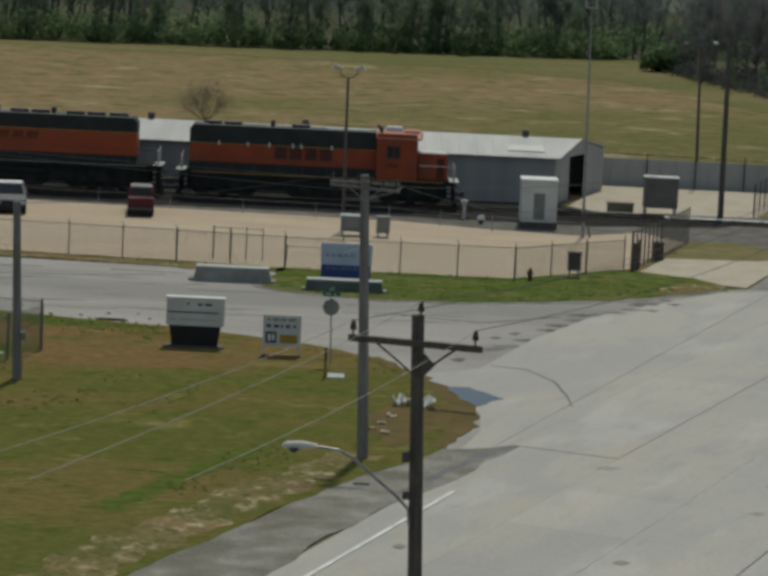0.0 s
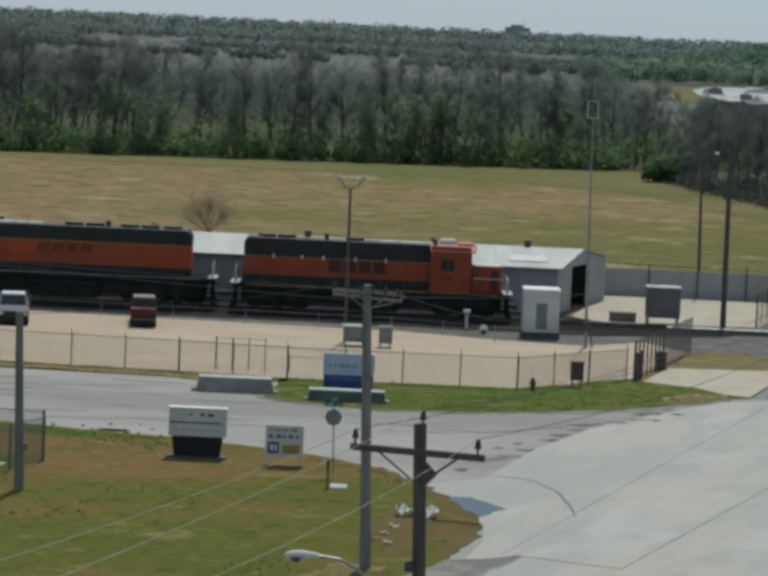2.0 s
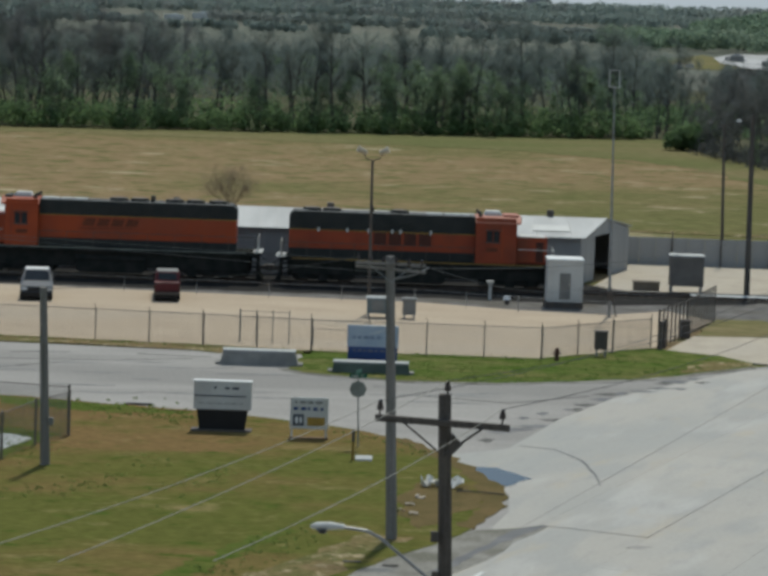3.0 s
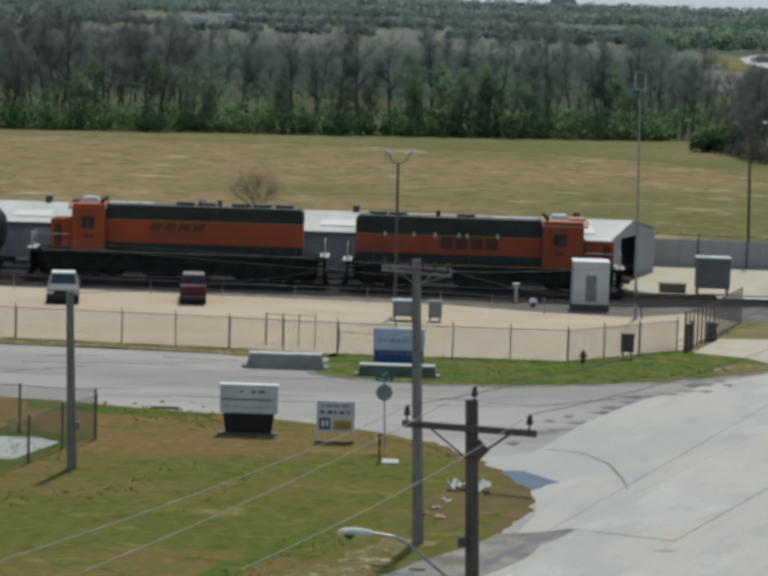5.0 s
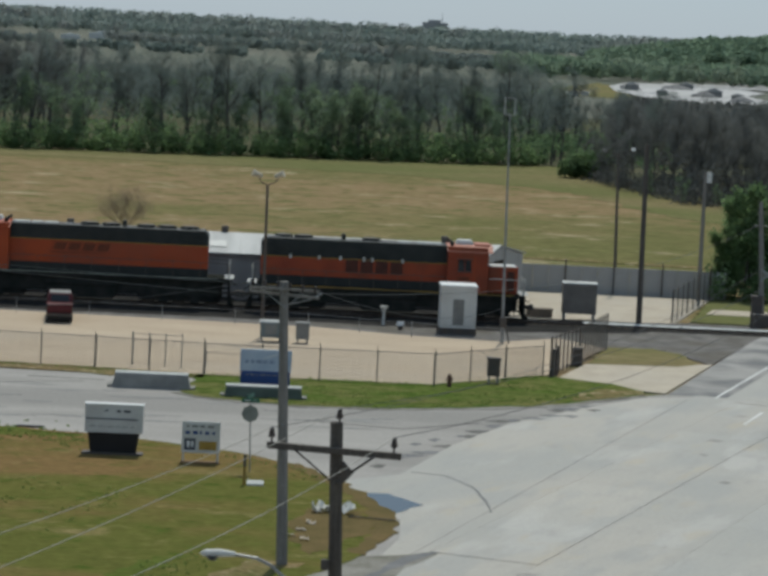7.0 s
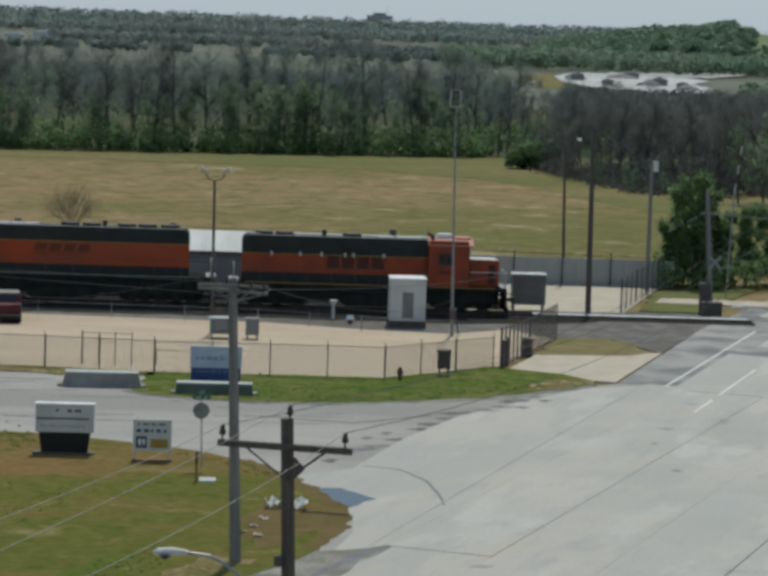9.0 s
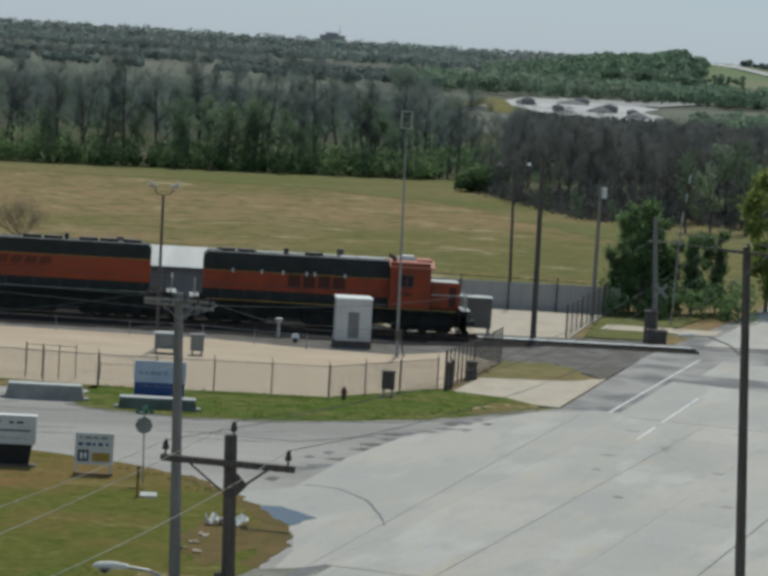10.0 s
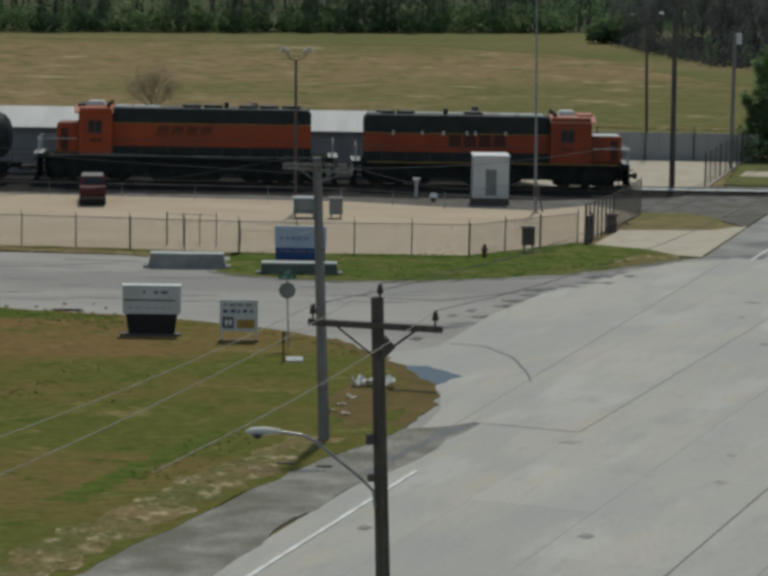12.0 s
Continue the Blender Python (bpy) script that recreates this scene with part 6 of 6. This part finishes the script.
def wire(a, b, sag, material, label, r=0.012, name="overhead_wire"):
    a, b = Vector(a), Vector(b)
    pts = [a.lerp(b, k / 16) - Vector((0, 0, sag * 4 * (k / 16) * (1 - k / 16))) for k in range(17)]
    return tagged(new(name, mesh(name, tube(pts, r, 6), material)), label, "wire", "overhead wires")


NEARTOP = ((0.32, 48.0, 11.66), (1.55, 48.2, 12.03), (2.57, 48.0, 11.57))
FARTOP = ((20.7, 96.9, 12.65), (21.8, 96.9, 12.6), (22.9, 96.9, 12.5))
for a, b, c in zip(NEARTOP, ((-4.55, 30, 12.42), (-3.45, 30, 12.38), (-1.66, 30, 12.45)), FARTOP):
    wire(a, b, 0.12, WIRE, "thin pale overhead wire sloping towards the building", 0.0065)
    wire(a, c, 1.1, DARKWIRE, "thin overhead wire crossing the road", 0.008)
wire((-0.4, 92, 10.0), (-12.85, 104.5, 7.1), 0.25, DARKWIRE, "thin wire to the lawn pole", 0.014)
wire((0.3, 92, 9.5), (-60, 150, 9.0), 0.7, DULLWIRE, "thin wire along the street", 0.011)
wire((0.6, 92, 9.9), (-60, 143, 8.4), 0.5, DULLWIRE, "thin wire along the street", 0.011)
wire((1.3, 92, 9.7), (33.6, 179.4, 6.9), 1.5, DULLWIRE, "thin wire towards the crossing", 0.011)
wire((1.9, 92, 9.8), (15.0, 162.5, 2.2), 0.8, DARKWIRE, "thin service wire to the yard", 0.012)
wire((33.6, 179.4, 7.8), (60, 165, 6.8), 0.3, WIRE, "thin wire over the crossing", 0.02)
wire((33.6, 179.4, 6.95), (60, 168, 6.6), 0.2, WIRE, "thin wire over the crossing", 0.03)


# ---- signs and street furniture ----
def bars(parent, x0, x1, z, h, y, material, rnd, gaps=0.35):
    x = x0
    while x < x1:
        w = min(rnd.uniform(0.08, 0.3), x1 - x)
        part("text_bar", box(x, y - 0.006, z - h / 2, x + w, y, z + h / 2), material, parent)
        x += w + rnd.uniform(0.04, 0.1) * (1 + gaps)


rnd = random.Random(17)
school = empty("reader_board", pose(-6.13, 114.3, 0.05), "white reader-board sign on a black tapered base", "sign")
cabin_s = part("sign_cabinet", box(-1.26, -0.22, 0.92, 1.26, 0.22, 2.16, 0.03), OFFWHITE, school, "white sign cabinet")
part("sign_cap", box(-1.28, -0.24, 2.13, 1.28, 0.24, 2.19, 0.01), WHITE, cabin_s)
part("divider", box(-1.2, -0.235, 1.5, 1.02, -0.22, 1.56), SIGNINK, cabin_s)
bars(cabin_s, 0.1, 0.72, 1.88, 0.1, -0.225, SIGNINK, rnd)
part("text_bar", profile([(-0.42, 1.84), (-0.28, 1.86), (-0.24, 1.96), (-0.36, 1.92)], -0.235, -0.222), SIGNINK, cabin_s)
bars(cabin_s, -1.05, 0.9, 1.2, 0.035, -0.225, GREYPAINT, rnd)
part("base", profile([(-0.98, -0.05), (0.98, -0.05), (1.12, 0.92), (-1.12, 0.92)], -0.18, 0.18, 0.01), BLACKPANEL, school, "black tapered base")
part("footing", box(-1.35, -0.35, -0.06, 1.3, 0.35, 0.05, 0.02), DARKSTEEL, school)

notice = empty("notice_board", pose(-2.31, 112.8, 0.05), "white notice board with dark print on two posts", "sign")
face = part("board", box(-0.82, -0.03, 0.42, 0.82, 0.03, 1.78, 0.01), OFFWHITE, notice, "white printed board")
bars(face, -0.62, 0.62, 1.58, 0.1, -0.035, GREYPAINT, rnd)
bars(face, -0.68, 0.7, 1.3, 0.13, -0.035, NAVY, rnd)
part("emblem", box(-0.7, -0.04, 0.55, -0.22, -0.03, 1.05), SIGNINK, face, "dark square emblem")
part("emblem_mark", profile([(-0.58, 0.68), (-0.5, 0.62), (-0.46, 0.86), (-0.52, 0.98), (-0.6, 0.9)], -0.05, -0.041), WHITE, face)
part("emblem_mark", profile([(-0.40, 0.68), (-0.32, 0.66), (-0.3, 0.9), (-0.36, 0.98), (-0.42, 0.86)], -0.05, -0.041), WHITE, face)
part("gold_panel", box(-0.08, -0.04, 0.56, 0.68, -0.03, 0.94), GOLD, face, "mustard-coloured panel")
for x in (-0.74, 0.74):
    part("post", box(x - 0.04, 0.03, -0.1, x + 0.04, 0.11, 1.5), OFFWHITE, notice)
part("ground_board", box(-0.86, -0.15, -0.04, 0.86, 0.15, 0.06, 0.01), mat("brown_board", (0.16, 0.10, 0.05), None, 2, 0.8), notice)

stop = empty("stop_sign", pose(-0.15, 111.3, 0.05), "stop sign seen from behind with green street-name blades", "sign")
part("post", rod((0, 0, -0.2), (-0.1, 0, 2.95), 0.03, 0.03, 8), STEEL, stop)
part("sign_plate", rod((-0.09, -0.03, 2.45), (-0.09, -0.05, 2.45), 0.37, 0.37, 8), SIGNBACK, stop, "bare grey back of an octagonal plate")
part("name_blade", box(-0.46, -0.015, 2.93, 0.28, 0.015, 3.1), SIGNGREEN, stop, "green street-name blade", at=pose(0, 0, 0, 0, 0, 0))
part("name_blade", box(-0.012, -0.42, 3.11, 0.012, 0.42, 3.28), SIGNGREEN, stop, "green street-name blade", at=pose(-0.1, 0, 0, 0, 0, -18))
bars(stop, -0.36, 0.2, 3.015, 0.06, -0.016, OFFWHITE, rnd)
marker = empty("marker_post", pose(-0.36, 107.9, 0.05), "short yellow marker post with a dark top", "post")
part("post", rod((0, 0, -0.1), (0, 0, 0.75), 0.06, 0.06, 10), YELLOW, marker)
part("cap", rod((0, 0, 0.75), (0, 0, 1.25), 0.065, 0.06, 10), DARKSTEEL, marker)
lid = empty("utility_cover", pose(0.1, 108.3, 0.05), "flat pale concrete utility cover in the grass", "cover")
part("slab", box(-0.35, -0.5, -0.03, 0.35, 0.5, 0.05, 0.02), PALECONC, lid)

blue = empty("company_sign", pose(0.38, 135.4, 0.05), "pale blue and navy sign above a long planter", "sign")
pn = part("upper_panel", box(-1.32, -0.08, 1.1, 1.32, 0.08, 2.22, 0.02), BLUEGREY, blue, "pale blue panel")
lp = part("lower_panel", box(-1.28, -0.09, 0.42, 1.28, 0.07, 1.1, 0.02), NAVY, blue, "navy panel")
bars(pn, -1.05, 0.5, 1.6, 0.15, -0.085, mat("muted_blue_print", (0.20, 0.255, 0.33), None, 2, 0.5), rnd)
part("swoosh", profile([(-0.3, 1.72), (0.3, 1.95), (0.9, 2.08), (0.3, 1.88)], -0.1, -0.082), OFFWHITE, pn)
bars(lp, -1.0, 1.0, 0.92, 0.07, -0.095, GREYPAINT, rnd)
for x in (-0.9, 0.9):
    part("post", box(x - 0.06, -0.05, -0.05, x + 0.06, 0.05, 0.45), DARKSTEEL, blue)


def trough(name, x, y, w, d, h, label, body, capmat, lean):
    t = empty(name, pose(x, y, 0.0), label, "planter" if name == "planter" else "barrier")
    part("body", box(-w / 2, -d / 2, -0.02, w / 2, d / 2, h, 0.03, top=(lean, 0.1)), body, t)
    part("cap", box(-w / 2 + lean - 0.03, -d / 2 + 0.08, h, w / 2 - lean + 0.03, d / 2 - 0.08, h + 0.07, 0.02), capmat, t, "pale cap")
    for s in (-1, 1):
        part("end_foot", box(s * (w / 2 + 0.06) - 0.14, -d / 2 + 0.1, -0.02, s * (w / 2 + 0.06) + 0.14, d / 2 - 0.1, 0.14, 0.03), KERBSTONE, t)
    return t


trough("planter", 0.33, 133.9, 4.0, 1.0, 0.55, "long dark concrete planter with a pale rim under the sign", PLANTER, PALECONC, 0.1)
trough("barrier", -5.45, 135.7, 4.1, 1.1, 0.72, "long grey concrete barrier with sloped ends", KERBSTONE, PALECONC, 0.2)

def crumpled(wide, deep, tall, seed):
    """A torn, bent sheet of plastic or card lying in folds."""
    r, b = random.Random(seed), bmesh.new()
    rows = [[b.verts.new((wide * (i / 4 - 0.5) + r.uniform(-0.04, 0.04), deep * (j / 3 - 0.5) + r.uniform(-0.04, 0.04), r.uniform(0.0, tall))) for i in range(5)] for j in range(4)]
    for p, q in zip(rows, rows[1:]):
        for k in range(4):
            if r.random() > 0.15:
                b.faces.new((p[k], p[k + 1], q[k + 1], q[k]))
    low = bmesh.ops.extrude_face_region(b, geom=b.faces[:])
    bmesh.ops.translate(b, vec=(0, 0, -0.02), verts=[v for v in low["geom"] if isinstance(v, bmesh.types.BMVert)])
    return b


for x, y, wide, deep, tall, k in ((2.62, 102.4, 0.5, 0.5, 0.5, 1), (3.15, 102.6, 0.7, 0.5, 0.35, 2), (3.75, 102.3, 0.55, 0.6, 0.45, 3)):
    l = empty("litter_bag", pose(x, y, 0.06), "crumpled white plastic litter in the grass", "litter")
    part("plastic", crumpled(wide, deep, tall, k), CLOTH, l)
for x, y, k in ((1.9, 98.5, 4), (1.5, 97.2, 5), (2.0, 96.6, 6), (2.3, 100.0, 7)):
    c = empty("scrap", pose(x, y, 0.06), "pale scrap lying on bare soil", "litter", "scraps")
    part("piece", crumpled(0.34, 0.3, 0.12, k), PALE, c)
stick = empty("fallen_stick", pose(4.5, 101.2, 0.06), "thin fallen stick at the lawn's corner", "stick")
part("branch", tube([(-0.75, 0.15, 0.05), (-0.2, 0.05, 0.07), (0.5, 0.0, 0.04), (1.1, -0.12, 0.03)], 0.03, 6), WOOD, stick)
part("twig", tube([(-0.2, 0.05, 0.07), (-0.45, -0.15, 0.1)], 0.02, 6), WOOD, stick)
# The first is a drain; the two small ones imitate the crossarm's shadow.
for x, y, s in ((-10.3, 120.9, 0.85), (-0.2, 88.0, 0.42), (1.1, 87.6, 0.36)):
    c = empty("drain_and_shadow_grate", Matrix.LocRotScale((x, y, 0.05), None, (s, s, s)), "dark grate at the verge: one drain, two crossarm shadow marks", "drain", "drains")
    part("frame", box(-0.75, -0.2, -0.02, 0.75, 0.2, 0.03, 0.01), BLACKPANEL, c)
    for k in range(6):
        part("bar", box(-0.6 + k * 0.22, -0.16, 0.03, -0.52 + k * 0.22, 0.16, 0.05), DARKSTEEL, c)


# ---- parked vehicles ----
def wheel(parent, x, y, r=0.36):
    w = part("wheel", rod((x - 0.11, y, r), (x + 0.11, y, r), r, r, 18), RUBBER, parent)
    part("rim", rod((x - 0.12, y, r), (x + 0.12, y, r), r * 0.6, r * 0.6, 12), STEEL, w)


def van():
    v = empty("parked_van", pose(-20.1, 160.1, 0.03, 0, 0, 6.5), "silver car with a dark windscreen parked on the gravel", "car")
    own = profile([(0, 0.38), (4.2, 0.38), (4.3, 0.9), (4.1, 1.55), (3.2, 1.74), (1.7, 1.74), (0.95, 1.1), (0.05, 0.92)], -0.98, 0.98, 0.08)
    for q in own.verts:
        if q.co.z > 1.15:
            q.co.y *= 0.8
        q.co = Vector((q.co.y, q.co.x, q.co.z))
    part("body", own, VANPAINT, v, "silver body")
    part("windscreen", prismed([(-0.78, 1.02, 1.14), (0.78, 1.02, 1.14), (0.68, 1.62, 1.69), (-0.68, 1.62, 1.69)], 0.03), DARKGLASS, v, "dark windscreen")
    part("bumper", box(-0.98, -0.1, 0.3, 0.98, 0.1, 0.56, 0.05), BLACKPANEL, v)
    # Black box under the car, added to stand in for its shade.
    part("underbody", box(-0.9, 0.1, 0.16, 0.9, 4.1, 0.45, 0.03), BLACKPANEL, v)
    part("grille", box(-0.5, -0.035, 0.62, 0.5, 0.03, 0.82, 0.02), BLACKPANEL, v)
    part("roof_panel", box(-0.7, 1.8, 1.74, 0.7, 3.1, 1.78, 0.015), WHITE, v)
    for s in (-1, 1):
        part("headlight", box(s * 0.75 - 0.18, -0.03, 0.64, s * 0.75 + 0.18, 0.06, 0.82, 0.03), LAMPGLASS, v)
        part("mirror", box(s * 1.06 - 0.1, 1.2, 1.05, s * 1.06 + 0.1, 1.3, 1.25, 0.03), BLACKPANEL, v)
        for y in (0.85, 3.4):
            wheel(v, s * 0.86, y)
    return v


def prismed(points, thick):
    """A pane through four places."""
    bm = bmesh.new()
    p = [Vector(q) for q in points]
    n = (p[1] - p[0]).cross(p[3] - p[0]).normalized() * thick
    v = [bm.verts.new(q + d) for d in (-n, n) for q in p]
    for f in ((3, 2, 1, 0), (4, 5, 6, 7), (0, 1, 5, 4), (1, 2, 6, 5), (2, 3, 7, 6), (3, 0, 4, 7)):
        bm.faces.new([v[i] for i in f])
    return bm


def pickup():
    v = empty("parked_pickup", pose(-12.3, 161.9, 0.03, 0, 0, 4.3) @ Matrix.Diagonal((0.92, 1, 1.06, 1)), "maroon pickup seen from behind on the gravel", "pickup truck")
    own = profile([(0, 0.55), (5.0, 0.55), (5.05, 1.05), (3.7, 1.1), (3.1, 1.62), (1.0, 1.66), (0.75, 1.15), (0, 1.12)], -0.86, 0.86, 0.06)
    for q in own.verts:
        if q.co.z > 1.4:
            q.co.y *= 0.88
        q.co = Vector((q.co.y, q.co.x, q.co.z))
    part("body", own, REDPAINT, v, "maroon body")
    part("tailgate", box(-0.74, -0.04, 0.68, 0.74, 0.0, 1.1, 0.02), REDPAINT, v)
    part("rear_window", prismed([(-0.62, 0.78, 1.2), (0.62, 0.78, 1.2), (0.58, 0.96, 1.58), (-0.58, 0.96, 1.58)], 0.03), DARKGLASS, v, "dark rear window")
    part("bumper", box(-0.88, -0.16, 0.42, 0.88, 0.02, 0.58, 0.03), DARKSTEEL, v, "dark bumper")
    # Black box added to blacken the shade below the pickup.
    part("underbody", box(-0.82, 0.05, 0.18, 0.82, 4.9, 0.6, 0.03), BLACKPANEL, v)
    part("roof_strip", box(-0.7, 1.05, 1.64, 0.7, 2.9, 1.69, 0.02), GREYPAINT, v, "dull grey strip on the roof")
    for s in (-1, 1):
        part("tail_light", box(s * 0.8 - 0.06, -0.03, 0.75, s * 0.8 + 0.06, 0.03, 1.08, 0.01), LOGO, v)
        part("mirror", box(s * 0.98 - 0.12, 2.9, 1.2, s * 0.98 + 0.12, 3.0, 1.4, 0.03), BLACKPANEL, v)
        for y in (0.95, 4.1):
            wheel(v, s * 0.76, y)
    return v


van()
pickup()

# tufts on the lawn and verge
rnd = random.Random(31)
def weeds(line, count, wide, label, seed):
    """Lush tufts scattered along a line on the lawn, thinning out to its sides."""
    r, spots = random.Random(seed), []
    for _ in range(count):
        k = r.randrange(len(line) - 1)
        s, (x0, y0), (x1, y1) = r.random(), line[k], line[k + 1]
        spots.append((x0 + (x1 - x0) * s + r.gauss(0, wide * 0.4), y0 + (y1 - y0) * s + r.gauss(0, wide), 0.0, r.uniform(0.04, 0.16)))
    scrub("grass_tufts", spots, 14, 0.05, WEED, label, seed)


weeds([(-14.4, 119.8), (-11.2, 119.2), (-9.1, 118.4), (-7.6, 117.2)], 190, 1.3, "lush green grass along the lawn's street edge", 32)
weeds([(-14.5, 97.6), (-12.5, 98.9), (-10.9, 99.6), (-9.4, 103.1), (-8.2, 106.6)], 90, 1.0, "line of lush green tufts on the lawn", 35)
weeds([(-7.5, 99.0), (-6.4, 101.8), (-5.4, 104.4)], 40, 0.9, "few green tufts on the lawn", 36)
weeds([(-5.2, 84.0), (-3.8, 87.3), (-2.9, 89.9), (-1.6, 93.0)], 80, 1.1, "lush green tufts beside the worn strip", 37)
weeds([(-16.3, 117.8), (-15.2, 109.8), (-13.1, 106.6)], 90, 1.0, "green tufts along the lawn fence", 38)
weeds([(-1.0, 114.8), (1.6, 112.4), (3.0, 109.6)], 50, 0.6, "green tufts at the lawn's corner", 39)
weeds([(-1.5, 133.4), (3, 132.6), (7, 133.0), (11, 134.6), (15, 137.4), (18, 140)], 260, 0.5, "uneven green tufts along the verge", 40)
weeds([(0, 137.5), (6, 136.2), (11, 138.2), (15.5, 142.5)], 200, 1.6, "green tufts on the verge below the fence", 41)
scrub("grass_tufts", [(x, 143.2 - 0.13 * (x + 20.6) if x < -8 else 141.4, 0.0, rnd.uniform(0.08, 0.2)) for x in np.arange(-40, 9, 0.4)], 10, 0.07, WEED, "weeds along the fence foot", 34)


# ---- what moves ----
def motions():
    for thing, offset in moving:
        walk(thing, [(t, pose(travel(t) + offset, TRACK_Y, RAIL_Z)) for t in np.arange(0, 12.01, 0.5)])
    for w, x, r in wheelsets:
        walk(w, [(t, pose(x, 0, r, 0, math.degrees((travel(t) - travel(0)) / r), 0)) for t in np.arange(0, 12.01, 0.25)])


motions()
